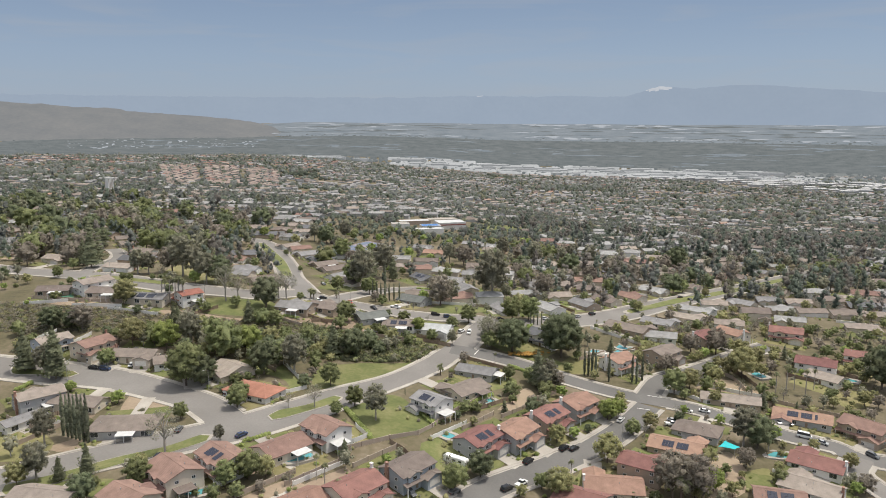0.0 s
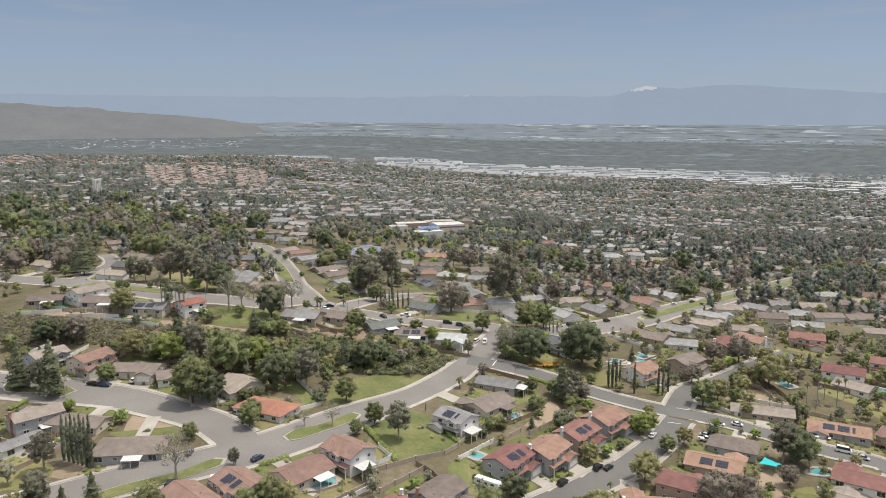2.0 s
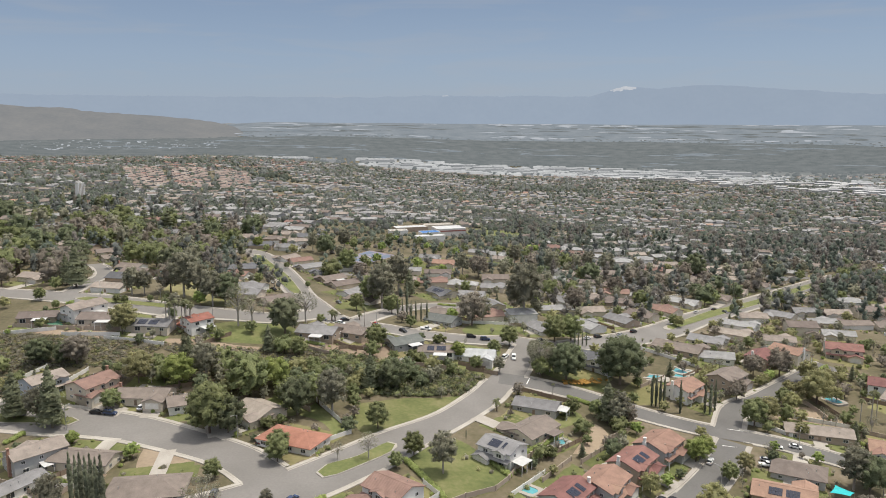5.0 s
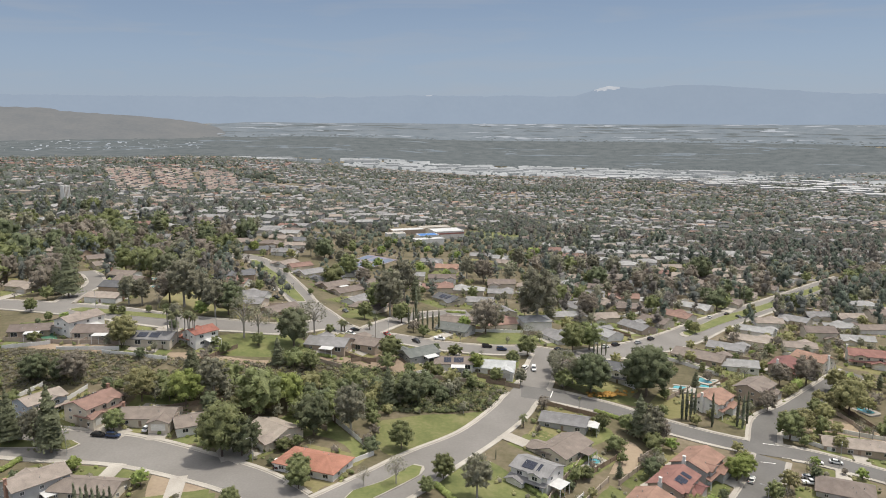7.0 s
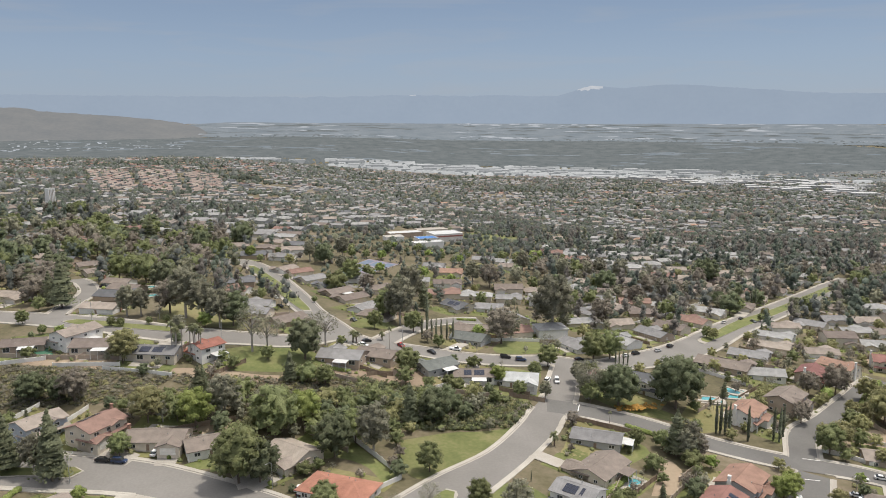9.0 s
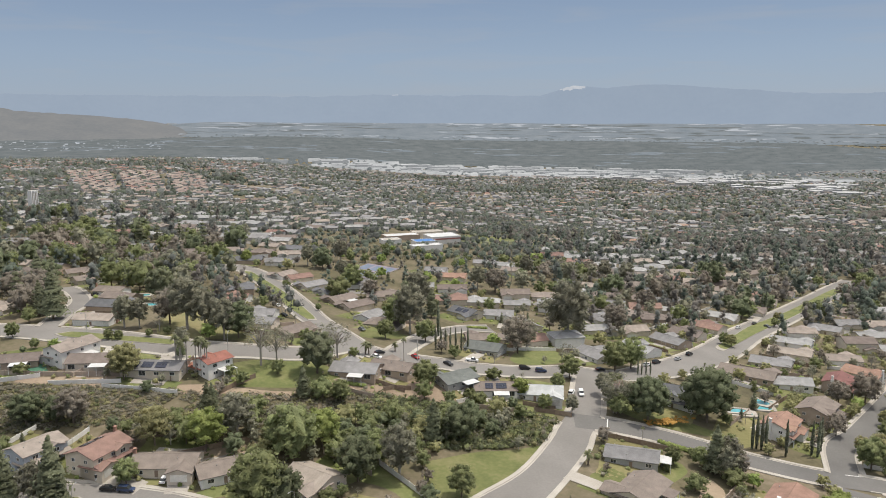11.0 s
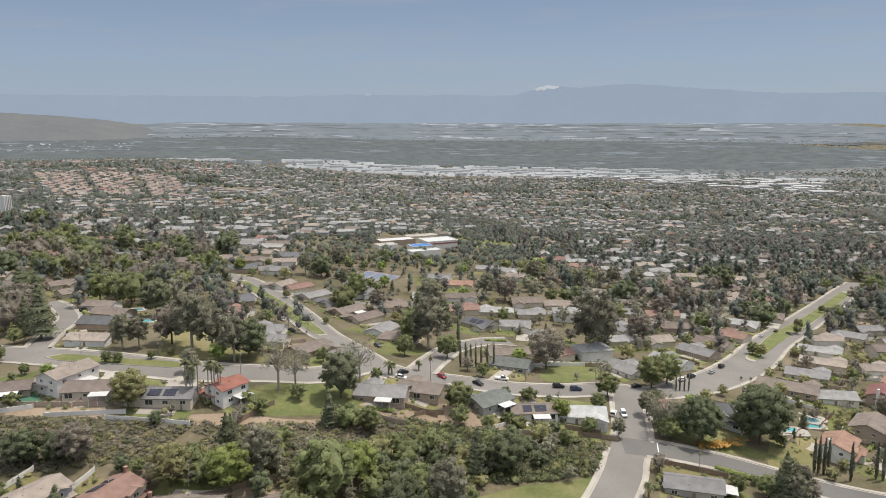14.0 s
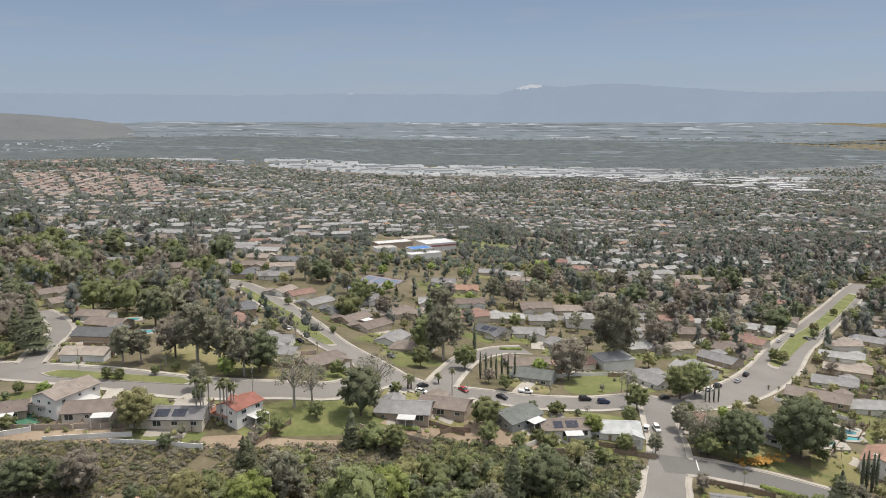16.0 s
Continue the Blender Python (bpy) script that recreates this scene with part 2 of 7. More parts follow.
def bevel_box(x0, x1, y0, y1, z0, z1, r=0.03):
    bm = box(bmesh.new(), x0, x1, y0, y1, z0, z1)
    bmesh.ops.bevel(bm, geom=bm.edges[:], offset=r, segments=1, affect="EDGES")
    return bm


def prism(bm, pts, a, b, axis="x", mi=0):
    """A closed prism: outline pts in the plane across the axis, from a to b."""
    def at(p, t):
        return (t, p[0], p[1]) if axis == "x" else (p[0], t, p[1]) if axis == "y" else (p[0], p[1], t)
    lo, hi = [bm.verts.new(at(p, a)) for p in pts], [bm.verts.new(at(p, b)) for p in pts]
    n = len(pts)
    bm.faces.new(lo).material_index = mi
    bm.faces.new(hi[::-1]).material_index = mi
    for i in range(n):
        bm.faces.new((lo[i], hi[i], hi[(i + 1) % n], lo[(i + 1) % n])).material_index = mi
    return bm


def tube(bm, a, b, ra, rb, n=6, mi=0):
    a, b = Vector(a), Vector(b)
    q = (b - a).to_track_quat("Z", "Y")
    rings = []
    for c, r in ((a, ra), (b, rb)):
        rings.append([bm.verts.new(c + q @ Vector((r * math.cos(2 * math.pi * i / n), r * math.sin(2 * math.pi * i / n), 0))) for i in range(n)])
    for i in range(n):
        bm.faces.new((rings[0][i], rings[0][(i + 1) % n], rings[1][(i + 1) % n], rings[1][i])).material_index = mi
    bm.faces.new(rings[1]).material_index = mi
    return bm


def smooth_path(pts, step=4.0):
    """Catmull-Rom through the points (any width of tuple), about one sample every step metres."""
    p = [np.array(q, float) for q in pts]
    p = [2 * p[0] - p[1]] + p + [2 * p[-1] - p[-2]]
    out = []
    for i in range(1, len(p) - 2):
        n = max(1, int(np.linalg.norm(p[i + 1][:2] - p[i][:2]) / step))
        for k in range(n):
            t = k / n
            out.append(0.5 * (2 * p[i] + (p[i + 1] - p[i - 1]) * t + (2 * p[i - 1] - 5 * p[i] + 4 * p[i + 1] - p[i + 2]) * t * t
                              + (3 * p[i] - p[i - 1] - 3 * p[i + 1] + p[i + 2]) * t ** 3))
    out.append(p[-2])
    return np.array(out)


def inside(x, y, poly):
    c, n = False, len(poly)
    for i in range(n):
        (x0, y0), (x1, y1) = poly[i], poly[i - 1]
        if (y0 > y) != (y1 > y) and x < (x1 - x0) * (y - y0) / (y1 - y0) + x0:
            c = not c
    return c


# ---- terrain: a hillside falling to the right and into a broad valley ----
BASE = (-30.19, -23.01, -52.35)
SWELLS = [
    (140, (-210, -70, 70, 210), (230, 370, 510), [-16.31, -5.45, -8.81, -8.17, 3.05, -3.52, -14.95, -1.87, -2.17, -13.04, 4.91, -4.95]),
    (420, (-420, 0, 420), (700,), [20.69, 8.08, 1.20]),
    (260, (-1300, -950, -600, -300), (1450, 1800, 2150, 2500, 2850), [15.9, 31.7, 31.6, 17.3, 12.3, 12.3, -6.0, 4.7, 7.3, 8.3, 16.2, 24.9, 27.7, 25.7, 7.8, -2.2, 2.1, -6.1, -1.9, -2.1]),
    (65, (-170, -90, -10, 70, 150), (250, 310, 370, 430), [-5.50, -1.52, 6.46, 8.76, 1.25, 3.65, 8.59, -2.11, 1.57, 1.93, 5.74, -1.47, -2.34, 2.17, 2.72, 0.75, -1.99, 3.81, -0.06, 0.65]),
    (38, (-100, -55, -10, 35, 80, 125), (245, 285, 325), [2.53, 0.15, -4.05, 3.17, 0.19, -4.93, 0.64, 2.67, -2.97, -1.32, 2.61, -2.07, 1.66, 0.14, -0.38, 1.83, 3.51, -2.38]),
]


def ground_h(x, y):
    """Height of the ground, for arrays."""
    x, y = np.asarray(x, float), np.asarray(y, float)
    z = BASE[0] + BASE[1] * np.tanh(x / 300) + BASE[2] * np.tanh((y - 900) / 900)
    for spread, centres_x, centres_y, weights in SWELLS:
        k = 0
        for a in centres_x:
            for b in centres_y:
                z = z + weights[k] * np.exp(-((x - a) ** 2 + (y - b) ** 2) / (2 * spread * spread))
                k += 1
    far = np.clip((np.hypot(x, y) - 3000) / 1900, 0, 1.5)
    return z + (115 - z) * np.clip(far, 0, 1) ** 1.35


SWELL_LIST = [(a, b, 1 / (2 * spread * spread), weights[i * len(cy) + j]) for spread, cx, cy, weights in SWELLS for i, a in enumerate(cx) for j, b in enumerate(cy)]


def ground_z(x, y):
    """The same height for one place."""
    z = BASE[0] + BASE[1] * math.tanh(x / 300) + BASE[2] * math.tanh((y - 900) / 900)
    for a, b, k, w in SWELL_LIST:
        e = ((x - a) ** 2 + (y - b) ** 2) * k
        if e < 14:
            z += w * math.exp(-e)
    f = min(1.0, max(0.0, (math.hypot(x, y) - 3000) / 1900))
    return z + (115 - z) * f ** 1.35


def axis_steps(lo, hi, fine, dense_lo, dense_hi, grow=1.12):
    v = list(np.arange(dense_lo, dense_hi + 0.1, fine))
    s = fine
    while v[-1] < hi:
        s *= grow
        v.append(v[-1] + s)
    s = fine
    while v[0] > lo:
        s *= grow
        v.insert(0, v[0] - s)
    return np.array(v)


def sheet(name, xs, ys, height, mat):
    X, Y = np.meshgrid(xs, ys)
    Z = height(X, Y)
    nx, ny = len(xs), len(ys)
    i = (np.arange(ny - 1)[:, None] * nx + np.arange(nx - 1)).ravel()
    me = bpy.data.meshes.new(name)
    me.from_pydata(np.stack([X.ravel(), Y.ravel(), Z.ravel()], 1).tolist(), [], np.stack([i, i + 1, i + nx + 1, i + nx], 1).tolist())
    me.materials.append(mat)
    me.shade_smooth()
    return new(name, me)


ground = tagged(sheet("ground", axis_steps(-5200, 5200, 5, -330, 330), axis_steps(-1500, 4930, 5, 130, 640), ground_h, M_GROUND),
                "dry grass and bare soil slopes between house lots", "ground", kind="structure")

# ---- roads ----
ROADS = []      # (samples, name): x, y, width


def road_path(name, *pts):
    ROADS.append((smooth_path(pts, 3.0), name))


ROAD_CELLS = {}


def on_road(x, y, margin=0.0, skip=None):
    """Is the place on a carriageway, or within the margin of one?"""
    if not ROAD_CELLS:
        for smp, name in ROADS:
            for px, py, w in smp:
                ROAD_CELLS.setdefault((int(px // 24), int(py // 24)), []).append((px, py, w / 2, name))
    i, j = int(x // 24), int(y // 24)
    for a in (i - 1, i, i + 1):
        for b in (j - 1, j, j + 1):
            for px, py, h, name in ROAD_CELLS.get((a, b), ()):
                if name != skip and (px - x) ** 2 + (py - y) ** 2 < (h + margin) ** 2:
                    return True
    return False


def strip(bm, s, offset_a, offset_b, lift_a, lift_b, keep=None):
    """A ribbon along samples s between two sideways offsets (arrays or numbers), laid on the ground."""
    d = np.gradient(s[:, :2], axis=0)
    d /= np.linalg.norm(d, axis=1)[:, None] + 1e-9
    nrm = np.stack([-d[:, 1], d[:, 0]], 1)
    oa, ob = offset_a * np.ones(len(s)), offset_b * np.ones(len(s))
    A, B = s[:, :2] + nrm * oa[:, None], s[:, :2] + nrm * ob[:, None]
    za, zb = ground_h(A[:, 0], A[:, 1]) + lift_a, ground_h(B[:, 0], B[:, 1]) + lift_b
    va = [bm.verts.new((*A[i], za[i])) for i in range(len(s))]
    vb = [bm.verts.new((*B[i], zb[i])) for i in range(len(s))]
    for i in range(len(s) - 1):
        mx, my = (A[i] + A[i + 1] + B[i] + B[i + 1]) / 4
        if keep is None or keep(mx, my):
            bm.faces.new((va[i], va[i + 1], vb[i + 1], vb[i]))


def marking(a, b, w=0.35):
    """A white line painted on the road."""
    n = 5
    s = np.array([(a[0] + (b[0] - a[0]) * i / n, a[1] + (b[1] - a[1]) * i / n) for i in range(n + 1)], float)
    bm = bmesh.new()
    strip(bm, s, -w / 2, w / 2, 0.27, 0.27)
    tagged(new("road_marking", mesh_of("road_marking", bm, M_TRIM)), "worn white painted stop line", "road marking", kind="structure")


def lay_roads():
    for k, (s, name) in enumerate(ROADS):
        lift = 0.10 + 0.012 * k
        h = s[:, 2] / 2
        bm = bmesh.new()
        for a, b in ((-1, -0.4), (-0.4, 0.0), (0.0, 0.4), (0.4, 1)):
            strip(bm, s, h * a, h * b, lift, lift)
        bmesh.ops.remove_doubles(bm, verts=bm.verts[:], dist=0.02)
        mat = M_ASPHALT2 if name in ("side_street", "court_street", "hill_street") else M_ASPHALT
        tagged(new("road_" + name, mesh_of("road", bm, mat, smooth=True)), "grey worn asphalt residential street", "road", kind="structure")
        def free(x, y):
            return not on_road(x, y, 0.2, name)
        kerb, walkway = bmesh.new(), bmesh.new()
        for sgn in (-1, 1):
            strip(kerb, s, sgn * (h - 0.55), sgn * h, lift + 0.015, lift + 0.015, free)     # gutter
            strip(kerb, s, sgn * h, sgn * (h + 0.02), lift, lift + 0.17, free)              # face
            strip(kerb, s, sgn * (h + 0.02), sgn * (h + 0.22), lift + 0.17, lift + 0.17, free)
            strip(kerb, s, sgn * (h + 0.22), sgn * (h + 0.23), lift + 0.17, -0.1, free)
            strip(walkway, s, sgn * (h + 0.23), sgn * (h + 1.5), lift + 0.15, lift + 0.15, free)
            strip(walkway, s, sgn * (h + 1.5), sgn * (h + 1.52), lift + 0.15, -0.15, free)
        for bm, nm, lab in ((kerb, "kerb", "pale concrete kerb and gutter along the street"), (walkway, "pavement", "pale concrete pavement beside the kerb")):
            tagged(new(nm, mesh_of(nm, bm, M_CONCRETE)), lab, nm, kind="structure")


def draped(name, poly, mat, lift, cell=4.0, edge=0.0):
    """A patch laid on the ground inside an outline, with an optional skirt."""
    P = smooth_path(list(poly) + [poly[0]], 3.0)[:-1, :2]
    bm = bmesh.new()
    vs = [bm.verts.new((p[0], p[1], 0)) for p in P]
    es = [bm.edges.new((vs[i], vs[(i + 1) % len(vs)])) for i in range(len(vs))]
    bmesh.ops.triangle_fill(bm, use_beauty=True, use_dissolve=False, edges=es)
    for _ in range(5):
        long_edges = [e for e in bm.edges if e.calc_length() > cell * 1.6]
        if not long_edges:
            break
        bmesh.ops.subdivide_edges(bm, edges=long_edges, cuts=1)
        bmesh.ops.triangulate(bm, faces=bm.faces[:])
    for v in bm.verts:
        v.co.z = ground_z(v.co.x, v.co.y) + lift
    if edge:
        rim = [e for e in bm.edges if e.is_boundary]
        r = bmesh.ops.extrude_edge_only(bm, edges=rim)
        for g in r["geom"]:
            if isinstance(g, bmesh.types.BMVert):
                g.co.z -= edge
    return new(name, mesh_of(name, bm, mat, smooth=not edge))


def lawn(*poly, dry=False, lift=0.05):
    ob = draped("lawn", poly, M_DRYLAWN if dry else M_LAWN, lift)
    return tagged(ob, "dry yellowish mown grass" if dry else "green mown grass lawn", "lawn", kind="structure")


def bare(*poly):
    return tagged(draped("soil", poly, M_BARE, 0.04), "bare brown soil slope with dry weeds", "soil", kind="structure")


def island(*poly):
    rim = tagged(draped("kerb_island", poly, M_CONCRETE, 0.30, edge=0.4), "pale concrete kerb round a grass median", "kerb", kind="structure")
    c = np.mean(np.array(poly), axis=0)
    inner = [tuple(c + (np.array(p) - c) * 0.965 - 0.25 * (np.array(p) - c) / np.linalg.norm(np.array(p) - c)) for p in poly]
    tagged(draped("median", inner, M_LAWN, 0.36), "strip of mown grass in the middle of the street", "median", kind="structure")


def paving(*poly, lift=0.09):
    return tagged(draped("driveway", poly, M_CONCRETE, lift), "pale concrete driveway", "driveway", kind="structure")


# ---- houses ----
def gable_roof(L, D, pitch, eave, over=0.55, th=0.2):
    h, a = D / 2 * pitch, L / 2 + over
    d, dz = D / 2 + over, over * pitch
    bm = bmesh.new()
    up = [(-d, eave - dz), (0, eave + h), (d, eave - dz)]
    prism(bm, [up[0], up[1], up[2], (d, eave - dz + th), (0, eave + h + th), (-d, eave - dz + th)], -a, a)
    prism(bm, [(-0.16, eave + h + th - 0.02), (0, eave + h + th + 0.09), (0.16, eave + h + th - 0.02)], -a, a)
    return bm


def hip_roof(L, D, pitch, eave, over=0.6, th=0.2):
    a, d = L / 2 + over, D / 2 + over
    z0, z1 = eave - over * pitch, eave + D / 2 * pitch + th
    r = max(0.3, a - d)
    bm = bmesh.new()
    lo = [bm.verts.new(p) for p in ((-a, -d, z0), (a, -d, z0), (a, d, z0), (-a, d, z0))]
    md = [bm.verts.new((v.co.x, v.co.y, z0 + th)) for v in lo]
    t0, t1 = bm.verts.new((-r, 0, z1)), bm.verts.new((r, 0, z1))
    bm.faces.new(lo[::-1])
    for i in range(4):
        bm.faces.new((lo[i], lo[(i + 1) % 4], md[(i + 1) % 4], md[i]))
    bm.faces.new((md[0], md[1], t1, t0))
    bm.faces.new((md[2], md[3], t0, t1))
    bm.faces.new((md[1], md[2], t1))
    bm.faces.new((md[3], md[0], t0))
    return bm


def body(L, D, eave, pitch, hip):
    bm = bmesh.new()
    if hip:
        return box(bm, -L / 2, L / 2, -D / 2, D / 2, -1.8, eave - 0.05)
    return prism(bm, [(-D / 2, -1.8), (D / 2, -1.8), (D / 2, eave), (0, eave + D / 2 * pitch), (-D / 2, eave)], -L / 2, L / 2)


def window_mesh(w, h):
    bm = bmesh.new()
    for x0, x1, z0, z1 in ((-w / 2, w / 2, -h / 2, -h / 2 + 0.09), (-w / 2, w / 2, h / 2 - 0.09, h / 2), (-w / 2, -w / 2 + 0.09, -h / 2, h / 2), (w / 2 - 0.09, w / 2, -h / 2, h / 2), (-0.035, 0.035, -h / 2, h / 2)):
        box(bm, x0, x1, -0.09, 0.02, z0, z1)
    return mesh_of("window_frame", bm, M_TRIM)


def pane_mesh(w, h):
    return mesh_of("pane", box(bmesh.new(), -w / 2 + 0.02, w / 2 - 0.02, -0.045, 0.01, -h / 2 + 0.02, h / 2 - 0.02), M_GLASS)


WINDOWS = {k: (window_mesh(*k), pane_mesh(*k)) for k in ((1.9, 1.3), (1.3, 1.1), (2.6, 1.9))}


def garage_mesh(w=4.9, h=2.2):
    """A sectional door: one slab with grooves between its four leaves."""
    out = [(0.02, 0.0), (-0.10, 0.0)]
    for k in range(1, 4):
        z = k * h / 4
        out += [(-0.10, z - 0.03), (-0.06, z - 0.02), (-0.06, z + 0.02), (-0.10, z + 0.03)]
    out += [(-0.10, h), (0.02, h)]
    return mesh_of("garage_door", prism(bmesh.new(), out, -w / 2, w / 2), M_DOOR)


GARAGE = garage_mesh()
FRONT_DOOR = mesh_of("front_door", box(box(bmesh.new(), -0.5, 0.5, -0.08, 0.02, 0, 2.1), -0.36, 0.36, -0.11, -0.07, 0.25, 1.9), WALL["brown"])
HOUSES = []     # x, y, rot, L, D, front


def window(parent, x, y, z, turn, size, pane=True):
    f = part("window", WINDOWS[size][0], parent, m=pose(x, y, z, 0, 0, turn))
    if pane:
        part("pane", WINDOWS[size][1], f)


def patch(name, M, x0, x1, y0, y1, mat, lift, label):
    """A rectangle of a lot laid on the ground, ends drawn in from the street."""
    bm = bmesh.new()
    nx, ny = max(2, int((x1 - x0) / 2.2)), max(2, int((y1 - y0) / 2.2))
    rows = []
    for j in range(ny + 1):
        row = []
        for i in range(nx + 1):
            u, v = x0 + (x1 - x0) * i / nx, y0 + (y1 - y0) * j / ny
            p = M @ Vector((u + 0.7 * noise.noise(Vector((u * 0.4, v * 0.4, x0))), v + 0.7 * noise.noise(Vector((u * 0.4, v * 0.4, 9 + y0))), 0))
            row.append(bm.verts.new((p.x, p.y, ground_z(p.x, p.y) + lift)))
        rows.append(row)
    for a, b in zip(rows, rows[1:]):
        for i in range(nx):
            c = (a[i].co + b[i + 1].co) / 2
            if not on_road(c.x, c.y, 2.0):
                bm.faces.new((a[i], a[i + 1], b[i + 1], b[i]))
    if bm.faces:
        tagged(new(name, mesh_of(name, bm, mat, smooth=True)), label, name, kind="structure")
    else:
        bm.free()


OWN_FENCE = [(-79, 283), (-11, 277), (-45, 244)]     # houses whose garden fences are built by hand


def lot(x, y, rot, L, D, gx, gy, w, rng):
    """Front lawn and back garden of a house."""
    M = pose(x, y, 0, 0, 0, rot)
    dry = rng.random() < 0.3
    patch("lawn", M, -L / 2 - 1.5, L / 2 + 1.5, -D / 2 - 11, -D / 2 - 0.3, M_DRYLAWN if dry else M_LAWN, 0.06, "small front lawn between house and street")
    k = rng.random()
    mat, lab = (M_LAWN, "back garden grass") if k < 0.5 else (M_DRYLAWN, "dry back garden grass") if k < 0.75 else (M_BARE, "bare back garden soil")
    patch("garden", M, -L / 2 - 1.0, L / 2 + 1.0, D / 2 + 0.3, D / 2 + 9, mat, 0.045, lab)
    if y < 470 and not any(math.hypot(x - a, y - b) < 9 for a, b in OWN_FENCE):
        yb = D / 2 + rng.uniform(8.0, 11.0)
        ends = [M @ Vector((u, yb, 0)) for u in (-L / 2 - 2.5, L / 2 + 2.5)]
        if not any(on_road(p.x, p.y, 3) for p in ends):
            fence(rng.choice(["block", "wood", "pale"]), *[(p.x, p.y) for p in ends])
    patch("patio", M, -L * 0.3, L * 0.25, D / 2 + 0.1, D / 2 + 3.8, M_CONCRETE, 0.09, "pale concrete patio behind the house")


WORDS = dict(pink="pinkish clay-tiled", red="red clay-tiled", bright="bright red-tiled", orange="orange clay-tiled", rust="rust-brown tiled", brown="brown shingled", tan="tan shingled", grey="grey shingled",
             dark="dark grey shingled", pale="pale grey shingled", white="white sheet-metal", green="grey-green shingled")


def house(x, y, rot, L=17.0, D=11.0, storeys=1, roof="grey", wall="cream", hip=False, wing=1, pitch=0.34, chimney=0, solar=0, patio=0, detail=2, group="", drive=True):
    """A detached house with its front (garage) towards local -y. wing: end at which the garage wing stands (0: none); chimney: end; solar: slope (-1 front, 1 back); patio: cover at the back."""
    eave = 2.75 * storeys + 0.1
    z = min(ground_z(x + dx, y + dy) for dx in (-4, 0, 4) for dy in (-4, 0, 4)) * 0.5 + ground_z(x, y) * 0.5
    label = f"{'two-storey' if storeys == 2 else 'one-storey'} house with {wall} stucco walls and {WORDS[roof]} {'hip' if hip else 'gable'} roof"
    h = thing("house", x, y, rot, z, label, "house", group)
    HOUSES.append((x, y, rot, L, D))
    part("wall", body(L, D, eave, pitch, hip), h, WALL[wall])
    rf = part("roof", (hip_roof if hip else gable_roof)(L, D, pitch, eave), h, ROOF[roof])
    rng = random.Random(int(x * 7 + y * 13))
    wy = -D / 2
    if wing:
        ww, wp = min(7.0, L * 0.45), 3.4 if storeys == 1 else 2.8
        wx = wing * (L / 2 - ww / 2)
        e2, depth = 2.7, D / 2 + wp
        cy = -depth / 2
        bm = body(depth, ww, e2, pitch, False)
        bmesh.ops.transform(bm, matrix=pose(wx, cy, 0, 0, 0, 90), verts=bm.verts)
        part("wall", bm, h, WALL[wall])
        bm = gable_roof(depth, ww, pitch, e2)
        bmesh.ops.transform(bm, matrix=pose(wx, cy, 0, 0, 0, 90), verts=bm.verts)
        part("roof", bm, h, ROOF[roof])
        part("garage_door", GARAGE, h, m=pose(wx, -depth, 0.0))
        gx, gy = wx, -depth
    else:
        gx, gy = 0.0, -D / 2
    if storeys == 2 and detail:
        yy = -D / 2
        pz = 3.35
        bm = prism(bmesh.new(), [(yy, pz), (yy, pz + 0.2), (yy - 1.9, pz - 0.45), (yy - 1.9, pz - 0.65)], -L / 2 - 0.3, L / 2 + 0.3)
        part("porch_roof", bm, h, ROOF[roof])
        for k in (-1, 1):
            part("porch_post", box(bmesh.new(), -0.12, 0.12, -0.12, 0.12, -1.2, pz - 0.5), h, M_TRIM, m=pose(k * (L / 2 - 0.3), yy - 1.7, 0))
        # small gable over the upper windows
        bm = gable_roof(D * 0.5 + 1.0, L * 0.34, pitch, eave - 0.15)
        bmesh.ops.transform(bm, matrix=pose(-wing * L * 0.2, -D * 0.25 - 0.5, 0, 0, 0, 90), verts=bm.verts)
        part("roof", bm, h, ROOF[roof])
        bm = body(D * 0.5 + 0.7, L * 0.34, eave - 0.15, pitch, False)
        bmesh.ops.transform(bm, matrix=pose(-wing * L * 0.2, -D * 0.25 - 0.35, 0, 0, 0, 90), verts=bm.verts)
        for v in bm.verts:
            v.co.z = max(v.co.z, 2.9)
        part("wall", bm, h, WALL[wall])
        window(h, -wing * L * 0.2, -D / 2 - 0.70, 4.3, 0, (1.9, 1.3))
    if detail:
        for k in range(3):
            u, v = rng.uniform(-L * 0.4, L * 0.4), rng.choice([-1, 1]) * D * rng.uniform(0.12, 0.35)
            part("roof_vent", tube(bmesh.new(), (0, 0, -0.3), (0, 0, 0.55), 0.12, 0.12, 8), rf, M_STEEL, m=pose(u, v, eave + (D / 2 - abs(v)) * pitch + 0.1))
        part("front_door", FRONT_DOOR, h, m=pose(-wing * L * 0.08, wy, 0.0))
        size = (1.9, 1.3) if detail > 1 else (1.9, 1.3)
        for s in range(storeys):
            zz = 1.55 + 2.75 * s
            n = max(2, int(L / 5.0))
            for i in range(n):
                u = -L / 2 + (i + 0.5) * L / n
                if s > 0 or not wing or abs(u - wing * (L / 2 - 3.5)) > 4.6:
                    if abs(u + wing * L * 0.08) > 1.8 or s:
                        window(h, u, wy, zz, 0, size, detail > 1)
                window(h, u + rng.uniform(-0.5, 0.5), D / 2, zz, 180, rng.choice([(1.9, 1.3), (1.3, 1.1), (2.6, 1.9)] if s == 0 else [(1.9, 1.3), (1.3, 1.1)]), detail > 1)
            for e, turn in ((-1, -90), (1, 90)):
                for v in ((-D * 0.22, D * 0.22) if detail > 1 else (0,)):
                    window(h, e * L / 2, v, zz, turn, (1.3, 1.1), detail > 1)
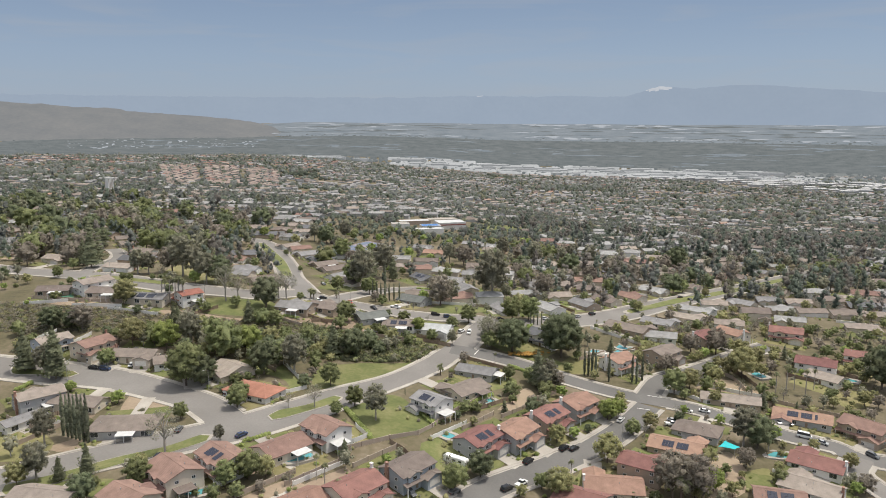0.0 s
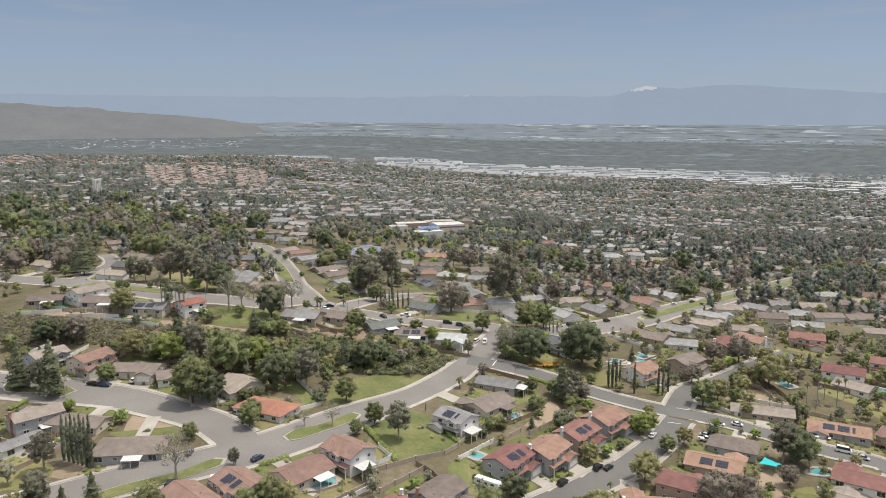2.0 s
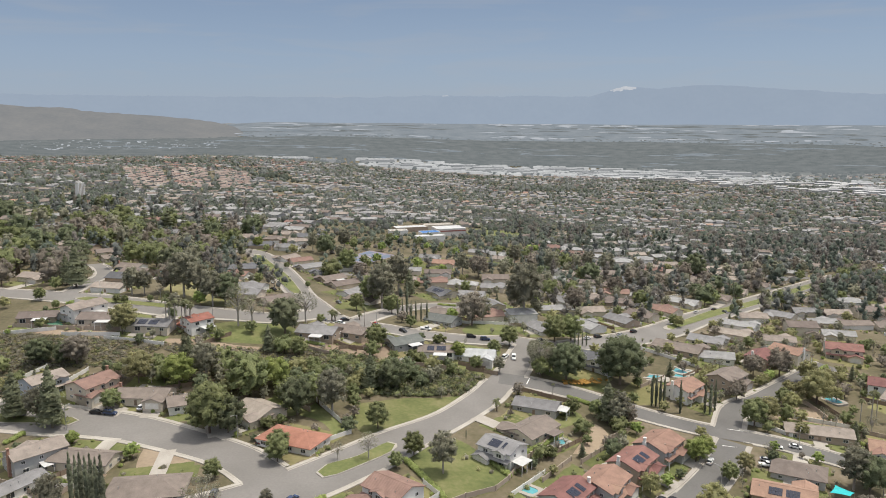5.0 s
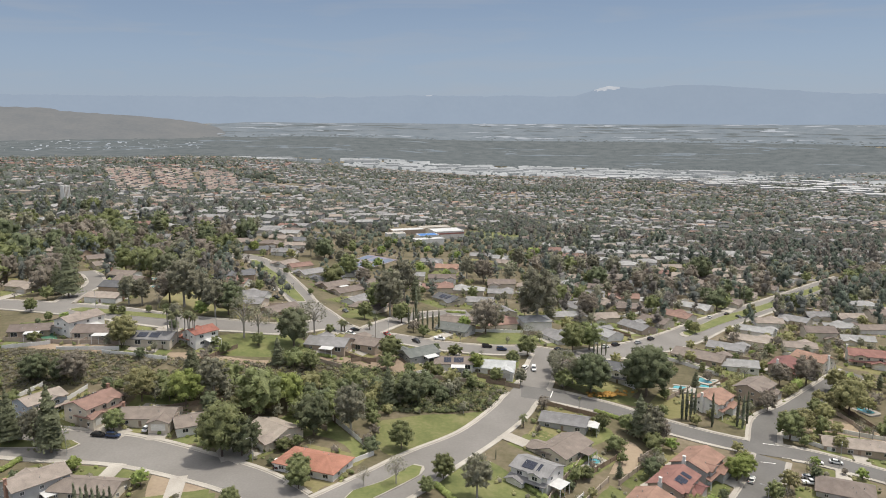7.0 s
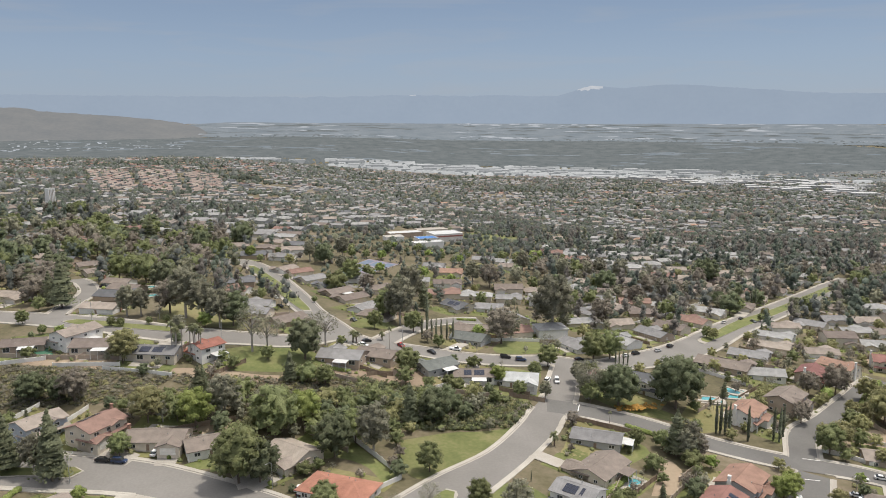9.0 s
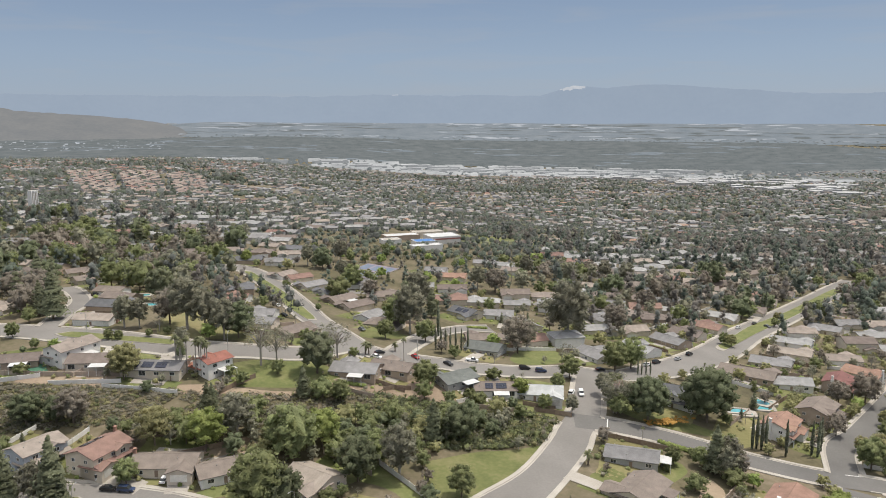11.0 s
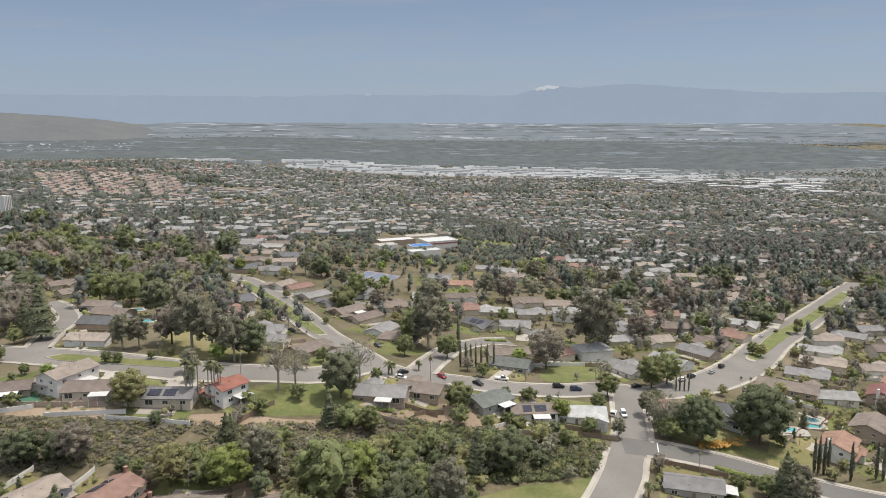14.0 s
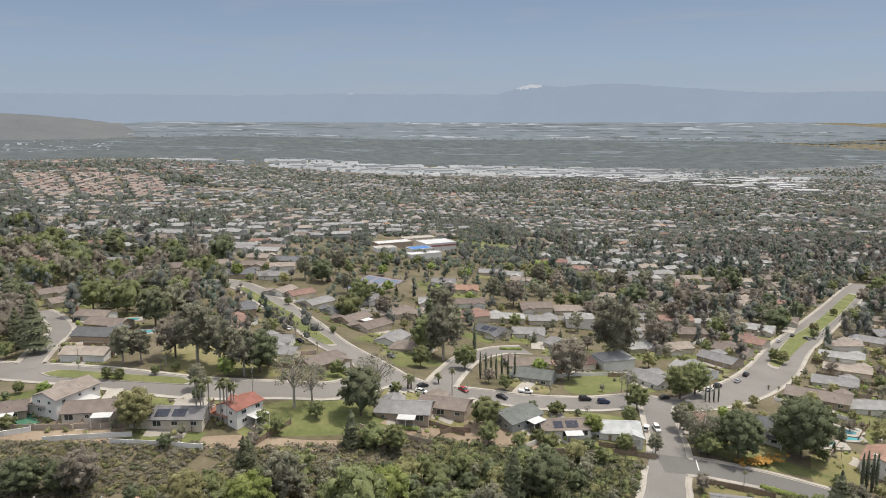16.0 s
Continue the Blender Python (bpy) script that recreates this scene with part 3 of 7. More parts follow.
    if chimney:
        top = eave + D / 2 * pitch + 1.3
        bm = box(bmesh.new(), -0.65, 0.65, -0.4, 0.4, -1.0, top - 1.4)
        box(bm, -0.42, 0.42, -0.36, 0.36, top - 1.4, top)
        box(bm, -0.55, 0.55, -0.48, 0.48, top, top + 0.18)
        c = part("chimney", bm, h, WALL["white"] if roof in ("red", "orange", "pale") else M_BRICK, m=pose(chimney * (L / 2 + 0.38), D * 0.12, 0, 0, 0, 90))
    if solar:
        a = math.degrees(math.atan(pitch))
        cell = mesh_of("solar_panel", bevel_box(-0.5, 0.5, -0.83, 0.83, 0.30, 0.36, 0.015), M_SOLAR)
        nx, ny = max(3, int(L * 0.52 / 1.04)), max(1, int(D * 0.36 / 1.7))
        for i in range(nx):
            for j in range(ny):
                if (i + 1) % 5:
                    m = pose(0, solar * D * 0.26, eave + D * 0.24 * pitch, -solar * a, 0, 0) @ pose((i - nx / 2 + 0.5) * 1.04, (j - ny / 2 + 0.5) * 1.7, 0)
                    part("solar_panel", cell, rf, label="dark solar panel" if i + j == 0 else "", m=m)
    if patio:
        bm = bmesh.new()
        pw, pd = 6.0, 4.2
        prism(bm, [(D / 2, 2.75), (D / 2 + pd, 2.45), (D / 2 + pd, 2.57), (D / 2, 2.87)], -pw / 2, pw / 2)
        pt = part("patio_cover", bm, h, M_PATIO if patio > 0 else ROOF["brown"], "white sheet patio cover" if patio > 0 else "brown patio cover", m=pose(-L * 0.12, 0, 0) if abs(patio) < 2 else pose(L / 2 - D / 2, -D * 0.1, 0, 0, 0, -90))
        for px in (-pw / 2 + 0.2, 0, pw / 2 - 0.2):
            part("post", box(bmesh.new(), -0.08, 0.08, -0.08, 0.08, -1.0, 2.47), pt, M_TRIM, m=pose(px, D / 2 + pd - 0.2, 0))
    lot(x, y, rot, L, D, gx, gy, 2.8 if wing else 2.4, rng)
    # driveway from the garage towards the street
    if drive:
        M = pose(x, y, 0, 0, 0, rot)
        w = 3.2 if wing else 2.6
        far = 0.0
        for step in range(1, 23):
            p = M @ Vector((gx, gy - step, 0))
            if on_road(p.x, p.y, 0.0):
                far = step
                break
        if far > 1:
            bm = bmesh.new()
            n = max(2, int(far / 1.5))
            rows = [[bm.verts.new((p.x, p.y, ground_z(p.x, p.y) + 0.30 - 0.14 * (i == n))) for p in [M @ Vector((gx + u * w, gy + 0.1 - (far + 0.1) * i / n, 0)) for u in (-1, 0, 1)]] for i in range(n + 1)]
            for r0, r1 in zip(rows, rows[1:]):
                for j in (0, 1):
                    bm.faces.new((r0[j], r0[j + 1], r1[j + 1], r1[j]))
            tagged(new("driveway", mesh_of("driveway", bm, M_CONCRETE)), "pale concrete driveway from the garage to the street", "driveway", kind="structure")
    return h


# ---- plants ----
def outward(bm):
    """The layer that holds the way out of the crown, for soft shading."""
    return bm.verts.layers.float_vector.get("out") or bm.verts.layers.float_vector.new("out")


def leaf_cards(bm, centre, radius, n, size, rng, flat=0.8):
    """Small leaf sprays scattered over an uneven lobe."""
    key = outward(bm)
    for _ in range(n):
        u = Vector((rng.gauss(0, 1), rng.gauss(0, 1), rng.gauss(0, 1) * flat))
        u.normalize()
        c = Vector(centre) + Vector((u.x * radius[0], u.y * radius[1], u.z * radius[2])) * rng.uniform(0.66, 1.12)
        way = u + 0.9 * Vector((rng.uniform(-1, 1), rng.uniform(-1, 1), rng.uniform(-0.4, 1)))
        if way.dot(u) < 0:
            way = -way
        q = way.to_track_quat("Z", "Y")
        s, t = size * rng.uniform(0.6, 1.3), size * rng.uniform(0.5, 1.0)
        k = rng.uniform(-0.3, 0.3) * s
        out = (u + Vector((centre[0] * 1.2, centre[1] * 1.2, 0.85)) + 0.45 * way.normalized()).normalized()
        vs = [bm.verts.new(c + q @ Vector(p)) for p in ((-s, -t * 0.5, 0), (k, -t, 0.12 * s), (s, 0.1 * t, 0), (-k, t, -0.1 * s))]
        for v in vs:
            v[key] = out
        bm.faces.new(vs)


def lobe(bm, centre, radius, rng, sub=2, rough=0.22):
    key = outward(bm)
    r = bmesh.ops.create_icosphere(bm, subdivisions=sub, radius=1.0)
    off = Vector((rng.uniform(0, 50), rng.uniform(0, 50), rng.uniform(0, 50)))
    for v in r["verts"]:
        d = v.co.copy()
        k = 1 + rough * 2.2 * noise.noise(d * 1.9 + off) + rough * noise.noise(d * 4.7 + off)
        v[key] = (d + Vector((0, 0, 0.75)) + 0.5 * noise.noise_vector(d * 3.1 + off)).normalized()
        v.co = Vector(centre) + Vector((d.x * radius[0], d.y * radius[1], d.z * radius[2])) * k


def crown_mesh(bm, mat):
    """A crown with its normals turned outward."""
    me = bpy.data.meshes.new("crown")
    bm.to_mesh(me)
    bm.free()
    me.materials.append(mat)
    soften(me, crown_out(me))
    return me


def crown_out(me):
    """The outward ways of a crown's vertices."""
    v = np.empty(len(me.vertices) * 3)
    me.attributes["out"].data.foreach_get("vector", v)
    return v.reshape(-1, 3)


def soften(me, ways):
    me.shade_smooth()
    me.normals_split_custom_set_from_vertices(ways.tolist())


def limbs(bm, rng, h, r, spread, n, start=0.3, lean=0.0):
    top = Vector((lean, 0, h * 0.72))
    tube(bm, (0, 0, -0.4), (lean * 0.3, 0, h * start), r, r * 0.75)
    tube(bm, (lean * 0.3, 0, h * start), top, r * 0.75, r * 0.25)
    for i in range(n):
        a = 2 * math.pi * (i + rng.random() * 0.6) / n
        z0 = h * rng.uniform(start, 0.55)
        e = Vector((math.cos(a) * spread * rng.uniform(0.5, 0.9), math.sin(a) * spread * rng.uniform(0.5, 0.9), z0 + h * rng.uniform(0.15, 0.32)))
        mid = Vector((lean * 0.4, 0, z0)).lerp(e, 0.5) + Vector((0, 0, h * 0.03))
        tube(bm, (lean * 0.3, 0, z0), mid, r * 0.42, r * 0.28, 5)
        tube(bm, mid, e, r * 0.28, r * 0.08, 5)


def broad_tree(seed, wide=0.42, low=0.3, n_lobes=26, cards=50, size=0.027, loose=0.0, core=1):
    """Unit-height broadleaf tree: (trunk mesh, crown bmesh)."""
    rng = random.Random(seed)
    tr = bmesh.new()
    limbs(tr, rng, 1.0, 0.028, wide * 0.9, 6 if loose < 0.5 else 16, 0.22 + loose * 0.1, rng.uniform(-0.03, 0.03))
    cr = bmesh.new()
    mid, half = (low + 0.98) / 2, (0.98 - low) / 2
    for i in range(n_lobes):
        f = (i + 0.5) / n_lobes
        up = 0.97 - 1.72 * f                       # from the top down, round the outside
        a = i * 2.39996 + rng.uniform(-0.3, 0.3)
        ring = math.sqrt(max(0.02, 1 - min(1.0, up * up)))
        k = rng.uniform(0.66, 0.86)
        c = (math.cos(a) * ring * wide * k, math.sin(a) * ring * wide * k, mid + up * half * rng.uniform(0.74, 0.88))
        rr = wide * rng.uniform(0.27, 0.40) * (12 / n_lobes) ** 0.3
        rad = (rr, rr * rng.uniform(0.85, 1.1), rr * rng.uniform(0.7, 0.95))
        if loose < 0.5:
            lobe(cr, c, tuple(v * (0.70 - loose * 0.5) for v in rad), rng, core)
        leaf_cards(cr, c, rad, cards, size, rng)
    if loose < 0.5:
        lobe(cr, (0, 0, mid), (wide * (0.64 - loose * 0.4), wide * (0.64 - loose * 0.4), half * (0.70 - loose * 0.4)), rng, 2, 0.3)
    return tr, cr


def conifer_tree(seed, wide=0.31, tiers=11, cards=13):
    rng = random.Random(seed)
    tr = tube(bmesh.new(), (0, 0, -0.05), (0, 0, 0.97), 0.02, 0.003)
    cr = bmesh.new()
    for k in range(tiers):
        f = k / (tiers - 1)
        z, r = 0.16 + 0.8 * f, wide * (1 - f) ** 0.75 * rng.uniform(0.75, 1.15) + 0.018
        n = max(4, int(9 * (1 - f) + 3))
        for i in range(n):
            a = 2 * math.pi * (i + rng.random()) / n
            rr = r * rng.uniform(0.65, 1.1)
            c = (math.cos(a) * rr * 0.55, math.sin(a) * rr * 0.55, z - 0.02)
            leaf_cards(cr, c, (rr * 0.55, rr * 0.55, 0.03 + 0.02 * (1 - f)), cards, 0.022 * (13 / cards) ** 0.5, rng, 0.5)
        lobe(cr, (0, 0, z), (r * 0.72, r * 0.72, 0.055), rng, 1, 0.3)
    return tr, cr


def cypress_tree(seed):
    rng = random.Random(seed)
    tr = tube(bmesh.new(), (0, 0, -0.05), (0, 0, 0.9), 0.012, 0.003)
    cr = bmesh.new()
    for k in range(9):
        f = k / 8
        r = 0.046 * math.sin(math.pi * (0.16 + 0.80 * f)) ** 0.8 + 0.006
        c = (rng.uniform(-0.006, 0.006), rng.uniform(-0.006, 0.006), 0.07 + 0.86 * f)
        lobe(cr, c, (r * 0.9, r * 0.9, 0.085), rng, 2, 0.2)
        leaf_cards(cr, c, (r, r, 0.07), 60, 0.013, rng)
    return tr, cr


def palm_tree(seed, slim=True):
    rng = random.Random(seed)
    tr = bmesh.new()
    r = 0.015 if slim else 0.05
    for k in range(5):
        tube(tr, (0.01 * k * k / 16, 0, -0.03 + 0.18 * k), (0.01 * (k + 1) ** 2 / 16, 0, -0.03 + 0.18 * (k + 1)), r * (1.25 - 0.1 * k), r * (1.15 - 0.1 * k), 7)
    cr = bmesh.new()
    top, ln = Vector((0.015, 0, 0.88)), 0.135 if slim else 0.42
    for i in range(34):
        a, el = rng.uniform(0, 2 * math.pi), rng.uniform(-0.75, 1.25)
        d = Vector((math.cos(a) * math.cos(el), math.sin(a) * math.cos(el), math.sin(el)))
        side = d.cross(Vector((0, 0, 1))).normalized()
        prev = None
        for k in range(5):
            t = k / 4
            p = top + d * ln * t + Vector((0, 0, -0.55 * ln * t * t))
            w = ln * 0.17 * math.sin(math.pi * min(1.0, 0.15 + t * 0.85)) + 0.002
            cur = (cr.verts.new(p + side * w - Vector((0, 0, w * 0.5))), cr.verts.new(p), cr.verts.new(p - side * w - Vector((0, 0, w * 0.5))))
            if prev:
                cr.faces.new((prev[0], cur[0], cur[1], prev[1]))
                cr.faces.new((prev[1], cur[1], cur[2], prev[2]))
            prev = cur
    key = outward(cr)
    for v in cr.verts:
        v[key] = (v.co - top + Vector((0, 0, ln * 0.8))).normalized()
    lobe(cr, (0.012, 0, 0.83), (r * 2.0, r * 2.0, 0.05), rng, 1)
    return tr, cr


KINDS = {}


def kind_of(name, maker, leaf, bark, n, label, category="tree", **kw):
    out = []
    for i in range(n):
        tr, cr = maker(100 * len(KINDS) + i, **kw)
        out.append((mesh_of("trunk", tr, bark), crown_mesh(cr, LEAF[leaf])))
    light = []
    for i in range(2):
        kw2 = dict(kw)
        if maker is broad_tree:
            kw2.update(n_lobes=13, cards=20, core=1, size=kw.get("size", 0.031) * 1.7)
        elif maker is conifer_tree:
            kw2.update(tiers=7, cards=8)
        tr, cr = maker(7000 + 100 * len(KINDS) + i, **kw2)
        light.append((mesh_of("trunk", tr, bark), crown_mesh(cr, LEAF[leaf])))
    KINDS[name] = (out, label, category, light)


kind_of("round", broad_tree, "round", M_BARK, 4, "broad leafy green tree with a rounded crown", wide=0.44, low=0.10)
kind_of("dark", broad_tree, "dark", M_BARK, 3, "dense dark green tree with a heavy rounded crown", wide=0.46, low=0.08)
kind_of("bright", broad_tree, "bright", M_BARK, 3, "fresh bright green tree in spring leaf", wide=0.44, low=0.14)
kind_of("olive", broad_tree, "olive", M_BARK, 3, "olive-yellow leafy tree with a loose crown", wide=0.45, low=0.14, loose=0.15)
kind_of("gum", broad_tree, "gum", M_PALEBARK, 4, "tall grey-green eucalyptus with an open crown", wide=0.31, low=0.14, n_lobes=30, size=0.022, loose=0.2)
kind_of("purple", broad_tree, "purple", M_BARK, 3, "brownish tree with budding twigs and thin foliage", wide=0.42, low=0.1, n_lobes=30, size=0.022, loose=0.2)
kind_of("sparse", broad_tree, "gum", M_PALEBARK, 3, "half-bare tree with thin pale twigs", wide=0.34, low=0.28, n_lobes=22, cards=48, size=0.014, loose=0.6)
kind_of("conifer", conifer_tree, "conifer", M_BARK, 4, "dark green conifer with drooping branches")
kind_of("pine", broad_tree, "conifer", M_BARK, 2, "large spreading dark pine", wide=0.40, low=0.08, n_lobes=30)
kind_of("oak", broad_tree, "dark", M_BARK, 2, "massive dense dark green oak", wide=0.47, low=0.06, n_lobes=46, cards=64, size=0.021)
kind_of("cypress", cypress_tree, "cypress", M_BARK, 3, "slim dark columnar cypress", category="cypress")
kind_of("palm", palm_tree, "palm", M_PALEBARK, 3, "tall fan palm with a slim trunk", category="palm")
kind_of("low_palm", palm_tree, "palm", M_BARK, 2, "short stout palm with arching fronds", category="palm", slim=False)
kind_of("shrub", broad_tree, "round", M_BARK, 3, "dense rounded garden shrub", category="shrub", wide=0.6, low=0.08, n_lobes=10, cards=34, size=0.06)
TREES = []
NAMES = dict(cypress="cypress", palm="palm", low_palm="palm", shrub="shrub")


def tree(kind, x, y, h, z=None, group=""):
    variants, label, category, _ = KINDS[kind]
    k = len(TREES)
    trunk, crown = variants[(k * 7 + int(abs(x) * 3)) % len(variants)]
    t = thing(NAMES.get(kind, "tree"), x, y, (x * 37 + y * 91) % 360, (ground_z(x, y) if z is None else z) - 0.05, label, category, group)
    t.scale = (h, h, h)
    part("trunk", trunk, t)
    part("crown", crown, t)
    TREES.append((x, y, h))
    return t


def grove(name, rows, label):
    """Many trees in one mesh: rows of kind, x, y, height; lighter copies of the single trees."""
    by = {}
    for kind, x, y, h in rows:
        by.setdefault(kind, []).append((x, y, h))
    for kind, ps in by.items():
        V, F, MI, W, n = [], [], [], [], 0
        for q, (x, y, h) in enumerate(ps):
            variants = KINDS[kind][3]
            a = (x * 37 + y * 91) % 6.28
            c, s = math.cos(a), math.sin(a)
            for mi, me in enumerate(variants[q % len(variants)]):
                v = np.empty(len(me.vertices) * 3)
                me.vertices.foreach_get("co", v)
                v = v.reshape(-1, 3) * h
                V.append(np.stack([v[:, 0] * c - v[:, 1] * s + x, v[:, 0] * s + v[:, 1] * c + y, v[:, 2] + ground_z(x, y) - 0.05], 1))
                w = crown_out(me) if mi else v.reshape(-1, 3) * np.array([1, 1, 0.001]) + np.array([0, 0, 1e-4])
                W.append(np.stack([w[:, 0] * c - w[:, 1] * s, w[:, 0] * s + w[:, 1] * c, w[:, 2]], 1))
                f = [tuple(i + n for i in p.vertices) for p in me.polygons]
                F += f
                MI += [mi] * len(f)
                n += len(v)
        me = bpy.data.meshes.new(name)
        me.from_pydata(np.concatenate(V).tolist(), [], F)
        for m in KINDS[kind][0][0]:
            me.materials.append(m.materials[0])
        me.polygons.foreach_set("material_index", MI)
        W = np.concatenate(W)
        soften(me, W / np.linalg.norm(W, axis=1)[:, None])
        tagged(new(name, me), label, "trees", kind="stuff")


# ---- cars ----
def car_meshes(kind):
    L, W, H = dict(car=(4.5, 1.8, 1.42), suv=(4.8, 1.9, 1.72), van=(5.6, 2.0, 2.3), pickup=(5.5, 1.95, 1.8))[kind]
    low, belt = 0.28, H * 0.58
    if kind == "car":
        side = [(-L / 2, low), (L / 2, low), (L / 2, 0.72), (L / 2 - 0.25, 0.86), (-L / 2 + 0.1, 0.95), (-L / 2, 0.8)]
        top = [(-L * 0.42, 0.9), (-L * 0.27, H), (L * 0.10, H), (L * 0.29, 0.86)]
    elif kind == "pickup":
        side = [(-L / 2, low + 0.1), (L / 2, low + 0.1), (L / 2, 0.95), (L / 2 - 0.3, 1.08), (-L / 2, 1.08)]
        top = [(-L * 0.10, 1.05), (-L * 0.07, H), (L * 0.16, H), (L * 0.30, 1.05)]
    elif kind == "van":
        side = [(-L / 2, low), (L / 2, low), (L / 2, 1.0), (L / 2 - 0.6, 1.25), (-L / 2, 1.25)]
        top = [(-L * 0.495, 1.2), (-L * 0.485, H), (L * 0.30, H), (L * 0.41, 1.2)]
    else:
        side = [(-L / 2, low), (L / 2, low), (L / 2, 0.85), (L / 2 - 0.25, 1.0), (-L / 2, 1.05)]
        top = [(-L * 0.49, 1.0), (-L * 0.44, H), (L * 0.12, H), (L * 0.28, 0.98)]
    bm = prism(bmesh.new(), side, -W / 2, W / 2, "y")
    bmesh.ops.bevel(bm, geom=bm.edges[:], offset=0.07, segments=2, affect="EDGES")
    cab = prism(bmesh.new(), top, -W / 2 + 0.14, W / 2 - 0.14, "y")
    roof_top = [(top[1][0] + 0.06, H - 0.03), (top[2][0] - 0.06, H - 0.03), (top[2][0] - 0.1, H + 0.03), (top[1][0] + 0.1, H + 0.03)]
    rt = prism(bmesh.new(), roof_top, -W / 2 + 0.16, W / 2 - 0.16, "y")
    wh = bmesh.new()
    bmesh.ops.create_cone(wh, cap_ends=True, segments=14, radius1=0.33, radius2=0.33, depth=0.22, matrix=pose(0, 0, 0, 90))
    bmesh.ops.create_cone(wh, cap_ends=True, segments=10, radius1=0.18, radius2=0.18, depth=0.24, matrix=pose(0, 0, 0, 90))
    light = bevel_box(-0.04, 0.04, -0.2, 0.2, -0.07, 0.07, 0.02)
    return L, W, bm, mesh_of("cabin", cab, M_GLASS), rt, mesh_of("wheel", wh, M_TYRE), mesh_of("headlight", light.copy(), M_HEAD), mesh_of("tail_light", light, M_LAMP)


CARS = {k: car_meshes(k) for k in ("car", "suv", "van", "pickup")}
CAR_BODIES = {}


def car(x, y, rot, colour="white", kind="car"):
    L, W, bm, cab, rt, wh, hl, tl = CARS[kind]
    key = (kind, colour)
    if key not in CAR_BODIES:
        CAR_BODIES[key] = mesh_of("body", bm.copy(), PAINT[colour]), mesh_of("roof_panel", rt.copy(), PAINT[colour])
    a = radians(rot)
    z0, z1 = ground_z(x + 1.4 * math.cos(a), y + 1.4 * math.sin(a)), ground_z(x - 1.4 * math.cos(a), y - 1.4 * math.sin(a))
    c = thing(dict(car="car", suv="suv", van="van", pickup="pickup_truck")[kind], x, y, 0, 0, f"parked {colour} {dict(car='saloon car', suv='sport utility car', van='tall van', pickup='pickup truck')[kind]} on the asphalt or driveway", "car" if kind != "van" else "van", "parked cars")
    c.matrix_basis = pose(x, y, (z0 + z1) / 2 + (0.22 if on_road(x, y) else 0.32), 0, -math.degrees(math.atan2(z0 - z1, 2.8)), rot)
    bd = part("body", CAR_BODIES[key][0], c)
    part("cabin", cab, c, label="dark tinted car windows")
    part("roof_panel", CAR_BODIES[key][1], c)
    for sx in (-0.31, 0.31):
        for sy in (-1, 1):
            part("wheel", wh, c, m=pose(sx * L, sy * (W / 2 - 0.1), 0.33))
    for sy in (-1, 1):
        part("headlight", hl, bd, m=pose(L / 2 - 0.02, sy * W * 0.34, 0.68))
        part("tail_light", tl, bd, m=pose(-L / 2 + 0.02, sy * W * 0.36, 0.72))
    return c


# ---- pools, fences, poles ----
def pool(x, y, rot, L=9.0, W=4.5, kind=0):
    """A garden pool with a concrete deck; kind 0: rounded, 1: kidney."""
    p = thing("swimming_pool", x, y, rot, ground_z(x, y) + 0.12, "turquoise garden swimming pool with a pale concrete deck", "pool")
    ring = []
    for i in range(28):
        a = 2 * math.pi * i / 28
        k = 1 + (0.22 * math.cos(2 * a + 0.8) + 0.12 * math.sin(3 * a) if kind else 0)
        e = 0.55 if not kind else 0.85
        ring.append((math.copysign(abs(math.cos(a)) ** e, math.cos(a)) * L / 2 * k, math.copysign(abs(math.sin(a)) ** e, math.sin(a)) * W / 2 * k))
    bm = bmesh.new()
    outer = [(u * 1.0 + math.copysign(1.7, u) * min(1, abs(u)), v + math.copysign(1.5, v) * min(1, abs(v))) for u, v in ring]
    rows = [[bm.verts.new((u, v, z)) for u, v in r] for r, z in ((outer, -0.9), (outer, 0.22), (ring, 0.24), (ring, -0.05))]
    for a, b in zip(rows, rows[1:]):
        for i in range(28):
            bm.faces.new((a[i], a[(i + 1) % 28], b[(i + 1) % 28], b[i]))
    part("deck", bm, p, M_CONCRETE)
    bm = bmesh.new()
    bm.faces.new([bm.verts.new((u * 1.01, v * 1.01, 0.10)) for u, v in ring])
    part("water", bm, p, M_WATER, "clear turquoise pool water")
    return p


